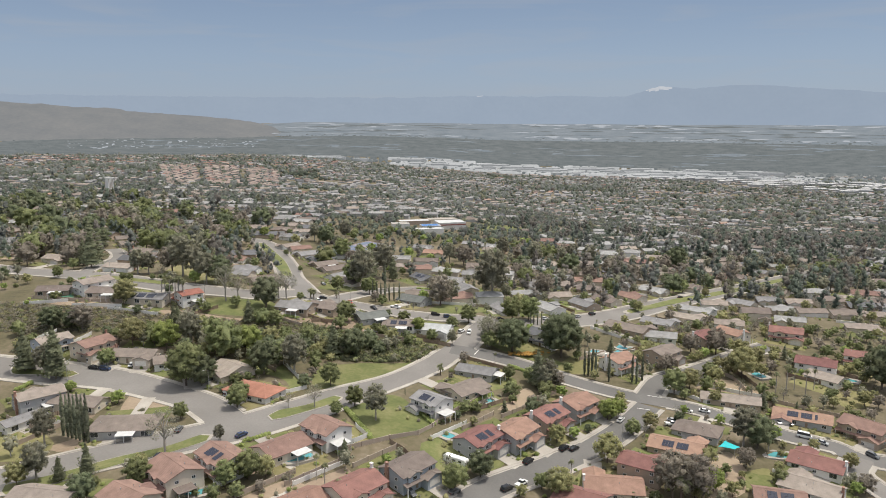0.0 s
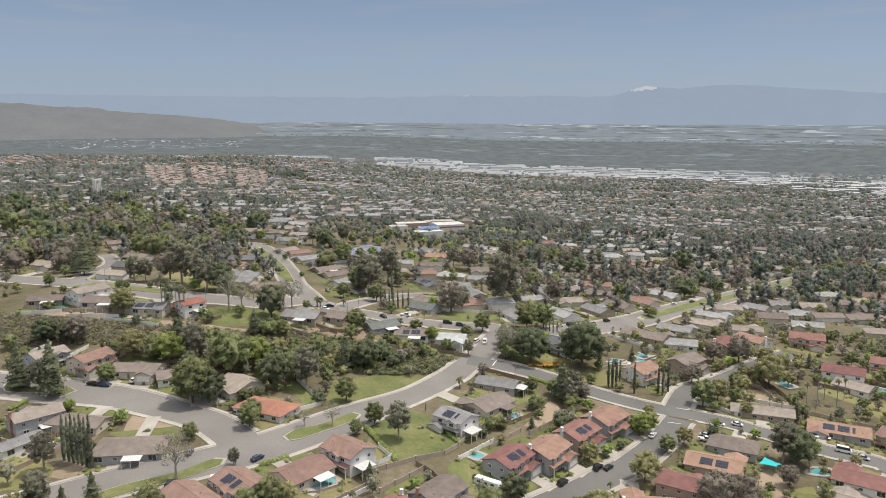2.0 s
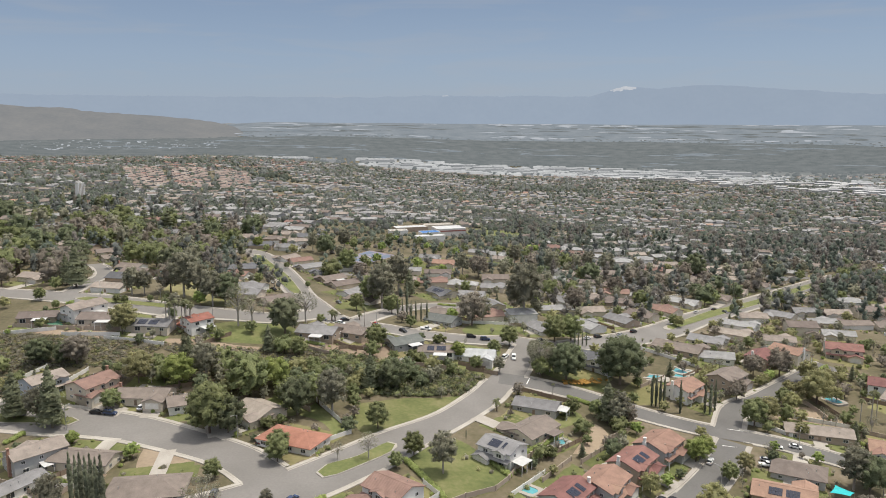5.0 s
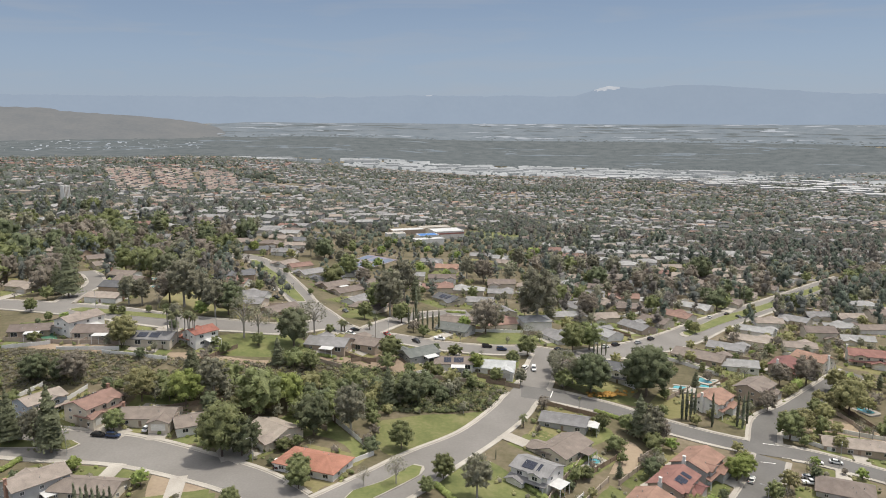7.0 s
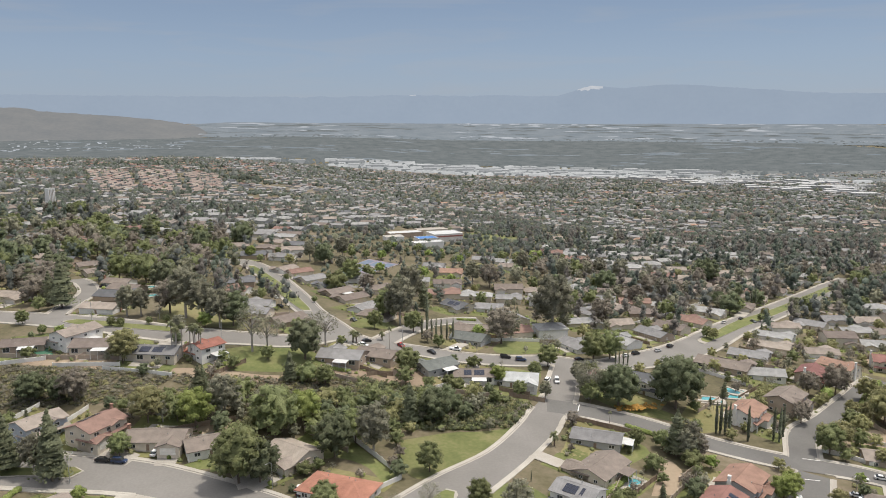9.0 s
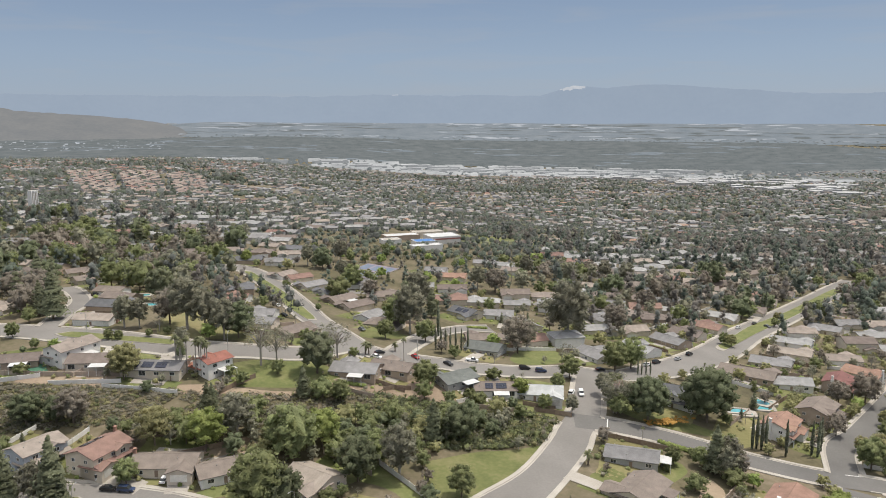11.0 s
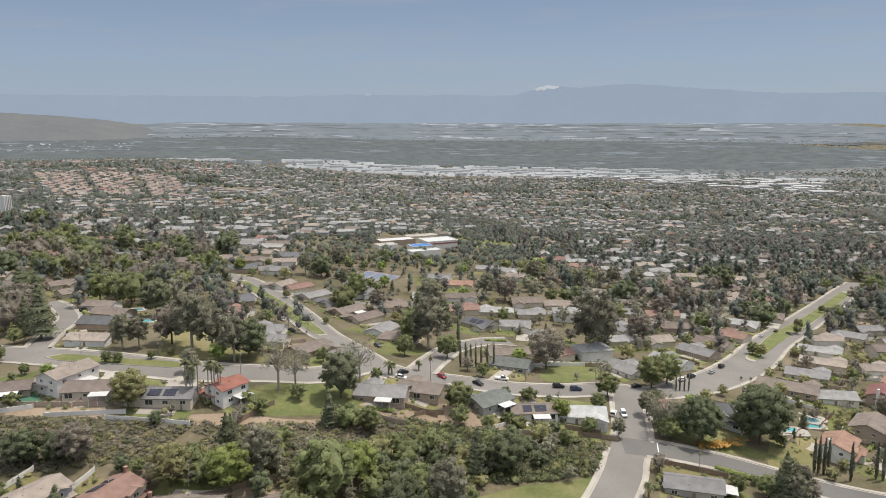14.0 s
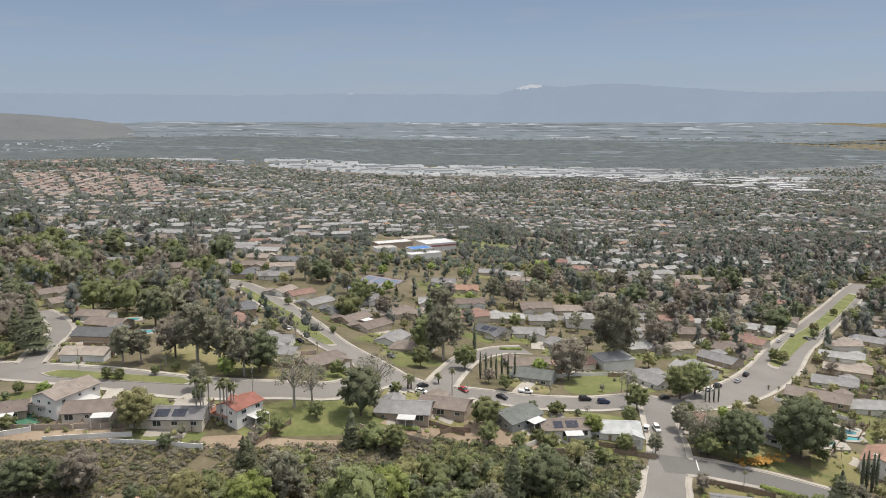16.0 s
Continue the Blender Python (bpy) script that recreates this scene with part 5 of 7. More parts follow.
house(-211.9, 502.2, 160, 16, 10, 1, "brown", "white", wing=0, chimney=1, detail=1)
house(-235.1, 533.3, 43, 15, 10, 1, "brown", "cream", detail=1)
house(-245.8, 551.8, 35, 15, 10, 1, "brown", "cream", detail=1)
house(-249.7, 462.3, 341, 17, 11, 1, "tan", "cream", detail=1)
house(-208.4, 379.8, 189, 16, 10, 1, "brown", "tan", wing=0, patio=1)
house(-271.7, 595.6, 11, 17, 11, 1, "tan", "white", detail=0)
house(-264.4, 612.9, 11, 14, 10, 1, "rust", "cream", detail=0)
house(-26.7, 609.0, 341, 15, 10, 1, "grey", "white", detail=0)
house(-16.6, 591.6, 347, 17, 11, 1, "orange", "cream", detail=0)
house(14.5, 650.6, 346, 16, 10, 1, "grey", "cream", detail=0)
house(29.1, 646.0, 329, 16, 10, 1, "pale", "white", detail=0)
house(32.0, 627.0, 330, 16, 10, 1, "tan", "cream", detail=0)
house(64.2, 591.4, 124, 15, 10, 1, "grey", "white", detail=0)
house(75.7, 587.2, 324, 15, 10, 1, "tan", "cream", detail=0)
house(73.6, 532.4, 345, 18, 11, 1, "grey", "cream", detail=1)
house(54.6, 495.9, 118, 16, 10, 1, "grey", "white", detail=1)

# pools
pool(-51.1, 230.6, 38, 9, 4.5, 1)
pool(-70.6, 222.3, 53, 6, 3.5, 0)
pool(-77.1, 208.5, 27, 8, 4, 1)
pool(-3.1, 258.2, -42, 7, 4, 0)
pool(82.6, 367.4, -17, 7, 3.5, 0)
pool(69.1, 363.5, -21, 8, 4, 0)
pool(85.7, 373.5, -14, 8, 4.5, 1)
pool(45.4, 475.4, -70, 9, 4.5, 0)
pool(-183.1, 469.6, -4, 7, 5, 0)
pool(-194.8, 499.7, -1, 6, 4, 0)
pool(146.7, 353.2, -71, 10, 4.5, 0)
pool(121.0, 267.6, -12, 8, 5, 0)
pool(84.6, 373.9, -59, 8, 5, 1)
pool(70.0, 361.5, -18, 9, 4, 0)
pool(110.8, 405.0, 37, 6, 3.5, 0)
pool(190.5, 352.2, -38, 7, 3.5, 0)
pool(13.1, 291.3, 36, 6, 3.5, 0)

# garden walls and fences
fence("white", (-75.6, 318.0), (-67.8, 305.4), (-60.3, 291.1))
fence("pale", (-60.1, 289.9), (-66.9, 283.0), (-73.6, 276.2))
fence("white", (-40.9, 238.6), (-34.9, 243.6), (-30.7, 248.6), (-35.4, 254.8))
fence("block", (-22.8, 249.5), (-13.2, 255.5), (-8.3, 262.3), (-3.3, 272.4), (5.6, 285.2), (9.9, 293.2))
fence("block", (-216.6, 372.8), (-202.0, 369.9), (-187.7, 367.4), (-174.1, 366.3), (-160.2, 364.4))
fence("wood", (-148.4, 361.4), (-146.6, 371.2), (-143.7, 378.0))
fence("block", (-130.0, 361.2), (-129.6, 369.1), (-129.6, 378.0))
fence("wood", (-71.5, 363.0), (-67.4, 364.9), (-61.3, 364.9))
fence("wood", (-19.0, 358.3), (-13.7, 356.6), (-7.4, 355.0))
fence("pale", (95.7, 322.4), (102.4, 319.5), (108.9, 312.7))
fence("block", (132.9, 328.0), (133.1, 338.1), (128.9, 350.3), (112.4, 341.8))
fence("block", (-165.5, 261.4), (-156.6, 257.8), (-147.8, 250.7))
fence("pale", (71.9, 474.2), (90.4, 491.0), (105.5, 503.1))
fence("pale", (100.0, 499.3), (129.4, 529.3), (154.4, 551.9))
fence("wood", (-2.4, 350.3), (-7.9, 352.1), (-15.7, 353.5))
fence("block", (-38.8, 237.2), (-31.9, 242.5), (-22.8, 249.5))
fence("wood", (-22.6, 246.9), (-17.4, 242.9), (-11.1, 232.8), (-8.1, 225.7))
fence("wood", (134.4, 357.2), (138.7, 346.3), (140.8, 321.9), (136.7, 313.6))

# parked cars
car(-0.1, 223.6, 45, "grey", "car")
car(17.1, 230.4, 45, "black", "suv")
car(22.1, 234.4, 48, "white", "pickup")
car(25.8, 248.8, 51, "black", "suv")
car(27.4, 259.3, 308, "white", "car")
car(-13.7, 219.1, 311, "grey", "car")
car(40.0, 260.6, 50, "black", "suv")
car(66.7, 288.0, 61, "white", "car")
car(104.9, 302.7, 339, "white", "car")
car(86.5, 286.9, 355, "white", "pickup")
car(88.0, 290.6, 338, "silver", "car")
car(138.3, 284.2, 339, "white", "van")
car(143.4, 279.9, 323, "silver", "car")
car(140.0, 251.6, 333, "grey", "car")
car(161.7, 284.0, 248, "black", "suv")
car(137.8, 296.1, 264, "black", "car")
car(133.5, 296.9, 265, "white", "car")
car(159.2, 272.8, 307, "grey", "suv")
car(-73.1, 242.6, 53, "blue", "car")
car(-95.8, 227.6, 87, "black", "suv")
car(-96.3, 247.2, 89, "grey", "car")
car(-83.5, 229.8, 99, "white", "suv")
car(-152.9, 303.3, 353, "black", "car")
car(-147.7, 302.6, 352, "blue", "suv")
car(-156.7, 309.8, 90, "white", "van")
car(-137.8, 307.0, 77, "white", "car")
car(-90.1, 284.0, 64, "white", "car")
car(-89.2, 281.0, 60, "black", "car")
car(-101.3, 294.9, 65, "grey", "car")
car(-89.7, 303.2, 39, "black", "suv")
car(97.3, 301.9, 341, "white", "car")
car(66.4, 287.4, 56, "white", "car")
car(43.8, 261.4, 45, "black", "car")
car(7.1, 370.0, 262, "white", "suv")
car(2.5, 323.2, 50, "white", "car")
car(2.9, 324.1, 54, "white", "car")
car(-10.8, 393.5, 6, "black", "suv")
car(-4.2, 391.4, 6, "blue", "suv")
car(-32.7, 398.5, 350, "white", "pickup")
car(-43.7, 391.7, 313, "black", "car")
car(-82.7, 393.9, 30, "silver", "suv")
car(-72.1, 398.6, 29, "black", "car")
car(-73.6, 392.7, 332, "white", "car")
car(-79.3, 440.6, 301, "grey", "car")
car(24.3, 398.9, 18, "black", "car")
car(50.0, 410.4, 35, "white", "car")
car(56.6, 415.3, 33, "black", "suv")
car(70.5, 423.1, 39, "silver", "car")
car(80.4, 432.5, 42, "black", "suv")
car(137.3, 492.9, 44, "white", "car")
car(153.2, 503.9, 44, "black", "car")
car(158.4, 498.4, 282, "grey", "car")
car(176.2, 517.0, 23, "white", "car")
car(-205.3, 434.2, 318, "blue", "suv")
car(-210.2, 467.4, 328, "white", "suv")
car(-218.6, 495.6, 88, "black", "pickup")
car(-240.8, 532.1, 339, "white", "suv")
car(-231.6, 448.9, 81, "black", "suv")
car(-147.3, 530.1, 337, "white", "car")
car(-123.0, 485.6, 289, "white", "car")
car(-117.4, 457.8, 317, "black", "car")
car(3.1, 369.7, 61, "white", "suv")
car(-57.0, 397.1, 300, "red", "car")

# trees that stand out
tree("gum", -29.1, 262.2, 15.0)
tree("round", -38.2, 273.0, 8.8)
tree("conifer", -114.7, 218.3, 11.0)
tree("conifer", -121.9, 215.1, 8.5)
tree("gum", -129.1, 215.4, 13.7)
tree("round", -95.7, 211.2, 9.8)
tree("dark", -108.8, 202.8, 9.2)
tree("sparse", -95.2, 231.2, 16.2)
tree("round", -99.3, 257.1, 6.9)
tree("gum", -79.6, 238.8, 6.5)
tree("gum", -140.2, 240.5, 14.5)
tree("olive", -133.3, 211.8, 8.6)
tree("cypress", -137.4, 247.8, 16.6, group="cypress row")
tree("cypress", -135.2, 246.7, 16.0, group="cypress row")
tree("cypress", -133.3, 245.7, 17.1, group="cypress row")
tree("cypress", -131.4, 244.6, 16.5, group="cypress row")
tree("cypress", -129.5, 243.6, 17.6, group="cypress row")
tree("cypress", -127.6, 242.5, 16.9, group="cypress row")
tree("cypress", -125.7, 241.5, 18.1, group="cypress row")
tree("round", -81.4, 266.6, 9.3)
tree("sparse", -62.5, 267.5, 6.7)
tree("sparse", -52.8, 268.7, 9.8)
tree("round", -51.1, 294.9, 10.4)
tree("round", -108.7, 289.5, 18.7)
tree("dark", -102.5, 289.7, 14.0)
tree("round", -63.7, 216.7, 10.2)
tree("round", -69.4, 212.4, 9.1)
tree("olive", -59.0, 218.8, 7.5)
tree("palm", -43.3, 219.9, 9.4)
tree("palm", -39.7, 214.5, 10.1)
tree("conifer", -36.4, 233.6, 7.3)
tree("low_palm", -25.1, 214.9, 6.5)
tree("low_palm", -35.0, 212.0, 5.9)
tree("round", 0.1, 225.0, 10.0)
tree("dark", 8.6, 235.4, 10.0)
tree("cypress", -20.1, 288.7, 4.0)
tree("shrub", 23.6, 300.9, 6.2)
tree("round", -43.8, 263.2, 5.9)
tree("gum", 40.2, 311.8, 14.7)
tree("conifer", 36.4, 316.9, 10.3)
tree("round", 23.6, 318.4, 7.0)
tree("purple", 44.0, 312.8, 8.9)
tree("olive", 34.4, 230.9, 10.9)
tree("palm", 39.5, 240.1, 9.2)
tree("olive", 54.8, 255.0, 11.8)
tree("round", 68.8, 276.1, 7.4)
tree("olive", 37.8, 264.5, 7.8)
tree("bright", 61.1, 287.1, 9.5)
tree("olive", 77.0, 282.8, 7.5)
tree("dark", 90.8, 290.8, 4.8)
tree("purple", 73.1, 236.8, 17.1)
tree("purple", 80.4, 235.8, 17.1)
tree("purple", 70.9, 246.6, 7.3)
tree("bright", 88.2, 241.3, 9.3)
tree("gum", 110.1, 273.1, 17.0)
tree("dark", 114.8, 271.5, 14.7)
tree("purple", 105.0, 256.5, 8.7)
tree("palm", 118.4, 269.8, 9.0)
tree("olive", 145.4, 262.0, 6.6)
tree("olive", 112.9, 313.5, 6.4)
tree("low_palm", 75.1, 233.8, 10.0)
tree("olive", 81.8, 234.4, 8.0)
tree("shrub", 113.9, 248.5, 5.3)
tree("dark", 58.8, 232.0, 4.4)
tree("dark", 200.9, 342.5, 22.1)
tree("olive", 182.1, 321.9, 7.9)
tree("palm", 150.5, 329.8, 16.1)
tree("palm", 145.5, 329.0, 12.1)
tree("palm", 157.6, 337.3, 11.5)
tree("palm", 160.1, 331.2, 13.5)
tree("palm", 167.3, 338.6, 11.0)
tree("conifer", 132.7, 311.0, 8.9)
tree("purple", 100.9, 346.3, 9.8)
tree("olive", 144.7, 370.2, 11.9)
tree("olive", 149.3, 363.6, 11.1)
tree("olive", 128.5, 356.0, 7.2)
tree("olive", 106.2, 327.9, 10.7)
tree("round", 120.5, 344.1, 8.4)
tree("olive", 102.7, 333.6, 6.8)
tree("conifer", -180.1, 299.7, 18.8)
tree("conifer", -164.3, 294.2, 23.3)
tree("gum", -171.4, 298.4, 13.6)
tree("round", -148.5, 305.8, 8.6)
tree("bright", -153.0, 284.1, 5.1)
tree("round", -110.3, 295.4, 16.7)
tree("dark", -102.5, 291.5, 11.5)
tree("round", -82.1, 272.4, 8.8)
tree("dark", -81.2, 306.0, 15.3)
tree("gum", -68.6, 307.6, 19.3)
tree("round", -74.8, 316.3, 12.4)
tree("conifer", -55.8, 331.3, 15.7)
tree("dark", -46.8, 331.9, 13.6)
tree("bright", -128.6, 321.8, 14.9)
tree("olive", -145.0, 324.4, 13.5)
tree("gum", -119.9, 327.4, 17.9)
tree("conifer", -131.3, 339.0, 13.5)
tree("round", -101.6, 316.7, 20.2)
tree("bright", -92.9, 325.1, 14.6)
tree("purple", -173.4, 336.0, 13.5)
tree("dark", -188.3, 336.6, 11.7)
tree("conifer", -100.7, 355.0, 12.3)
tree("pine", -96.6, 372.6, 18.0)
tree("sparse", -89.2, 386.6, 17.2)
tree("sparse", -93.7, 388.0, 15.3)
tree("palm", -145.3, 366.2, 14.2, group="palms by the red-roofed house")
tree("palm", -147.6, 367.6, 16.0, group="palms by the red-roofed house")
tree("palm", -146.6, 369.0, 13.2, group="palms by the red-roofed house")
tree("palm", -143.9, 368.0, 15.2, group="palms by the red-roofed house")
tree("palm", -140.3, 366.0, 14.6, group="palms by the red-roofed house")
tree("palm", -138.2, 365.2, 16.2, group="palms by the red-roofed house")
tree("palm", -137.0, 367.0, 13.6, group="palms by the red-roofed house")
tree("palm", -139.2, 367.6, 15.2, group="palms by the red-roofed house")
tree("palm", -136.0, 365.6, 14.8, group="palms by the red-roofed house")
tree("olive", -165.0, 364.9, 13.5)
tree("sparse", -118.2, 375.9, 20.4)
tree("sparse", -112.3, 378.2, 15.5)
tree("gum", -153.5, 413.7, 25.4)
tree("gum", -135.9, 400.2, 18.7)
tree("dark", -130.8, 404.2, 16.8)
tree("gum", -180.1, 416.2, 15.6)
tree("gum", -173.8, 415.9, 14.0)
tree("gum", -144.9, 407.8, 21.1)
tree("purple", -162.7, 422.0, 17.8)
tree("conifer", -217.7, 439.0, 24.3)
tree("conifer", -227.2, 448.8, 17.4)
tree("round", -223.5, 411.6, 7.1)
tree("round", -208.2, 395.1, 4.6)
tree("gum", -56.2, 444.5, 26.5)
tree("conifer", -41.5, 488.7, 17.0)
tree("round", -61.5, 453.3, 18.3)
tree("round", -50.2, 427.5, 11.5)
tree("cypress", -46.7, 414.1, 11.4, group="cypress row")
tree("cypress", -44.3, 414.6, 11.4, group="cypress row")
tree("cypress", -42.1, 415.0, 10.5, group="cypress row")
tree("cypress", -39.9, 415.4, 10.8, group="cypress row")
tree("cypress", -37.5, 415.9, 10.8, group="cypress row")
tree("cypress", -34.8, 416.4, 10.6, group="cypress row")
tree("cypress", -31.8, 417.0, 11.4, group="cypress row")
tree("purple", -8.5, 418.7, 19.3)
tree("gum", -2.3, 426.9, 16.0)
tree("gum", 22.3, 444.1, 34.8)
tree("gum", 31.4, 455.3, 11.0)
tree("round", 30.9, 399.1, 14.5)
tree("round", 40.6, 405.0, 14.5)
tree("purple", 56.8, 473.7, 17.1)
tree("round", -1.6, 373.3, 7.3)
tree("gum", -1.5, 352.9, 8.3)
tree("sparse", 16.6, 355.5, 17.5)
tree("gum", 21.7, 358.9, 12.2)
tree("round", 6.9, 386.3, 10.5)
tree("oak", 27.6, 351.5, 17.9)
tree("oak", 51.3, 351.9, 23.5)
tree("gum", 16.2, 370.4, 10.6)
tree("gum", 16.4, 363.9, 11.0)
tree("gum", 15.6, 355.5, 11.1)
tree("round", 16.5, 352.7, 9.6)
tree("cypress", 59.3, 332.6, 13.0, group="cypresses by the red-roofed house")
tree("cypress", 61.2, 332.9, 13.9, group="cypresses by the red-roofed house")
tree("cypress", 62.7, 332.2, 13.5, group="cypresses by the red-roofed house")
tree("cypress", 64.4, 332.4, 13.3, group="cypresses by the red-roofed house")
tree("cypress", 69.7, 328.2, 14.0, group="cypresses by the red-roofed house")
tree("cypress", 80.7, 330.1, 13.5, group="cypresses by the red-roofed house")
tree("cypress", 82.4, 328.9, 13.9, group="cypresses by the red-roofed house")
tree("cypress", 86.0, 333.1, 13.8, group="cypresses by the red-roofed house")
tree("conifer", 35.9, 312.9, 17.8)
tree("gum", 38.5, 309.9, 12.6)
tree("shrub", 38.7, 305.1, 6.7)
tree("round", 32.9, 317.6, 7.6)
tree("low_palm", -6.4, 316.2, 5.1)
tree("palm", 18.3, 332.9, 6.8)
tree("bright", 65.5, 290.7, 8.8)
tree("round", 97.1, 320.6, 12.7)
tree("olive", 121.1, 338.7, 8.8)
tree("olive", 136.8, 347.1, 16.6)
tree("olive", 130.9, 348.1, 10.3)
tree("purple", 134.5, 377.0, 15.1)
tree("purple", 121.0, 375.2, 11.3)
tree("dark", 176.8, 620.4, 15.1)
tree("cypress", 178.3, 540.4, 15.1)
tree("cypress", 181.3, 540.9, 14.3)
tree("dark", 153.9, 537.2, 11.5)
tree("round", 160.3, 522.7, 10.4)
tree("gum", 95.8, 609.8, 18.1)
tree("gum", 107.6, 597.2, 20.3)
tree("purple", 96.2, 530.5, 14.2)
tree("gum", 119.3, 545.7, 18.1)
tree("purple", 116.8, 562.3, 15.9)
tree("purple", 133.2, 557.7, 13.9)
tree("gum", -4.7, 563.4, 17.5)
tree("purple", 6.2, 557.9, 17.4)
tree("gum", 62.0, 582.7, 20.4)
tree("gum", 39.2, 615.0, 17.2)
tree("olive", -165.0, 362.5, 11.4)
tree("conifer", -100.4, 354.4, 10.2)
tree("conifer", -130.1, 340.9, 12.2)
tree("dark", -187.4, 338.0, 11.0)
tree("gum", -191.8, 339.9, 9.3)
tree("purple", -173.2, 336.3, 11.6)
tree("dark", -179.3, 337.9, 9.3)
tree("olive", -145.0, 332.6, 8.1)
tree("bright", -130.0, 330.3, 8.1)
tree("round", -101.0, 336.9, 7.2)
tree("gum", -120.8, 332.0, 10.7)
tree("round", -180.5, 584.3, 16.1)
tree("bright", -156.8, 608.7, 9.6)
tree("pine", -180.9, 480.2, 19.5)
tree("conifer", -247.0, 497.7, 24.2)
tree("bright", -18.5, 364.7, 8.1)
tree("sparse", 9.8, 401.6, 11.6)
tree("shrub", -94.1, 355.6, 7.4)
tree("round", -87.3, 353.1, 9.2)
tree("round", -11.4, 354.9, 6.9)
tree("shrub", -35.7, 357.9, 4.9)
tree("round", -55.2, 368.1, 11.5)
tree("round", -68.6, 427.0, 9.6)
tree("round", -166.3, 402.4, 3.9)
tree("round", -177.6, 399.9, 4.5)
tree("round", -181.8, 400.6, 4.9)
tree("gum", -150.2, 388.3, 9.9)
tree("sparse", -110.7, 395.2, 8.4)
tree("gum", -48.2, 497.3, 26.2)
tree("conifer", -55.9, 485.0, 22.5)
tree("cypress", -42.4, 444.1, 17.8)
tree("palm", 23.9, 593.4, 14.9)
tree("shrub", -92.0, 524.7, 12.3)
tree("palm", -62.2, 392.2, 11.2)
tree("low_palm", -65.3, 403.6, 4.5)
tree("low_palm", -76.6, 396.5, 5.2)
tree("low_palm", -78.0, 395.1, 6.0)
tree("cypress", 40.8, 397.1, 7.5, group="cypress row")
tree("cypress", 42.6, 397.3, 7.5, group="cypress row")
tree("cypress", 44.6, 397.4, 7.5, group="cypress row")
tree("cypress", 46.7, 397.6, 7.5, group="cypress row")
tree("low_palm", 80.0, 414.6, 2.0)
tree("low_palm", 84.1, 413.5, 2.0)
tree("round", 110.9, 457.1, 7.2)
tree("olive", 112.5, 452.7, 7.1)
tree("round", 164.4, 500.7, 5.9)
tree("round", 218.2, 555.2, 5.6)
tree("olive", 173.2, 512.9, 6.7)
tree("round", -102.1, 484.9, 4.2)
tree("round", -124.6, 544.7, 4.8)
tree("round", -84.3, 550.8, 16.3)
tree("gum", -90.9, 576.5, 13.7)
tree("dark", -105.3, 603.8, 16.2)
tree("gum", -115.8, 610.0, 16.3)
tree("gum", -93.7, 630.2, 17.1)
tree("purple", -73.8, 527.7, 12.4)
tree("dark", 87.4, 565.9, 16.3)
tree("dark", 184.4, 622.1, 20.8)

# a green garden court behind low posts
M_GREEN = material("court_green", [(0.06, 0.15, 0.10), (0.09, 0.20, 0.13)], 0.9, 0.3, 3.0)
tagged(draped("court_surface", [(-208.8, 379.0), (-203.6, 378.8), (-198.5, 378.2), (-196.4, 375.2), (-194.7, 372.1), (-201.0, 371.8), (-206.9, 372.2), (-207.8, 375.6)], M_GREEN, 0.16), "green garden sports court on the slope", "court", kind="structure")
lawn((241.0, 506.0), (256.0, 507.0), (268.0, 501.5), (262.0, 493.0), (248.0, 489.0), (238.0, 492.0), dry=True)

# tall trees below the white tower
for i, k in enumerate(("gum", "dark", "conifer", "gum", "purple", "conifer", "dark", "gum", "round", "purple")):
    tree(k, -386 + 6.2 * i, 778 - 8.5 * (i % 3) + 2.4 * i, 13.5 + 1.6 * (i * 7 % 3))

# street lamps
street_lamp(-56.4, 393.1, 82)
street_lamp(-158.9, 292.9, 80)
street_lamp(104.8, 300.0, 57)
street_lamp(6.3, 237.1, -48)
street_lamp(63.4, 270.3, 140)
street_lamp(-98.4, 286.1, -123)
street_lamp(8.8, 404.8, -74)
street_lamp(-131.9, 384.8, 87)
street_lamp(-194.3, 412.7, -113)

# odd things in gardens
camper(0.4, 240.6, -34)
shade_sail(102.5, 266.8, -43)
hedge(1.7, (-41.0, 268.5), (-35.5, 258.8), (-29.6, 248.4))
hedge(1.7, (-15.8, 276.8), (-11.8, 269.9), (-7.8, 264.7))
hedge(1.4, (-71.2, 239.1), (-68.2, 240.8), (-64.3, 244.4))
hedge(1.5, (13.5, 261.7), (19.5, 257.7), (25.2, 252.8))
hedge(1.6, (-175.1, 284.3), (-173.4, 287.6), (-172.4, 289.8))
hedge(1.5, (-133.0, 304.5), (-132.2, 308.4), (-130.7, 311.1))
hedge(1.4, (92.7, 349.4), (111.4, 364.3), (125.2, 371.6))
hedge(2.2, (135.8, 361.1), (150.3, 377.6), (165.7, 392.7))
hedge(1.5, (-155.3, 285.9), (-156.8, 275.7), (-157.7, 265.2))
hedge(1.5, (-24.2, 468.9), (-14.8, 468.8))
hedge(1.6, (25.2, 333.5), (33.0, 328.3), (38.5, 323.1))
hedge(1.4, (-78.6, 365.1), (-85.8, 366.2))
hedge(1.6, (-2.2, 279.2), (7.9, 289.2), (15.2, 298.4))
marking((11.4, 349.8), (9.1, 343.5))
marking((84.3, 316.2), (90.3, 315.1))
marking((76.3, 301.3), (81.5, 300.6))
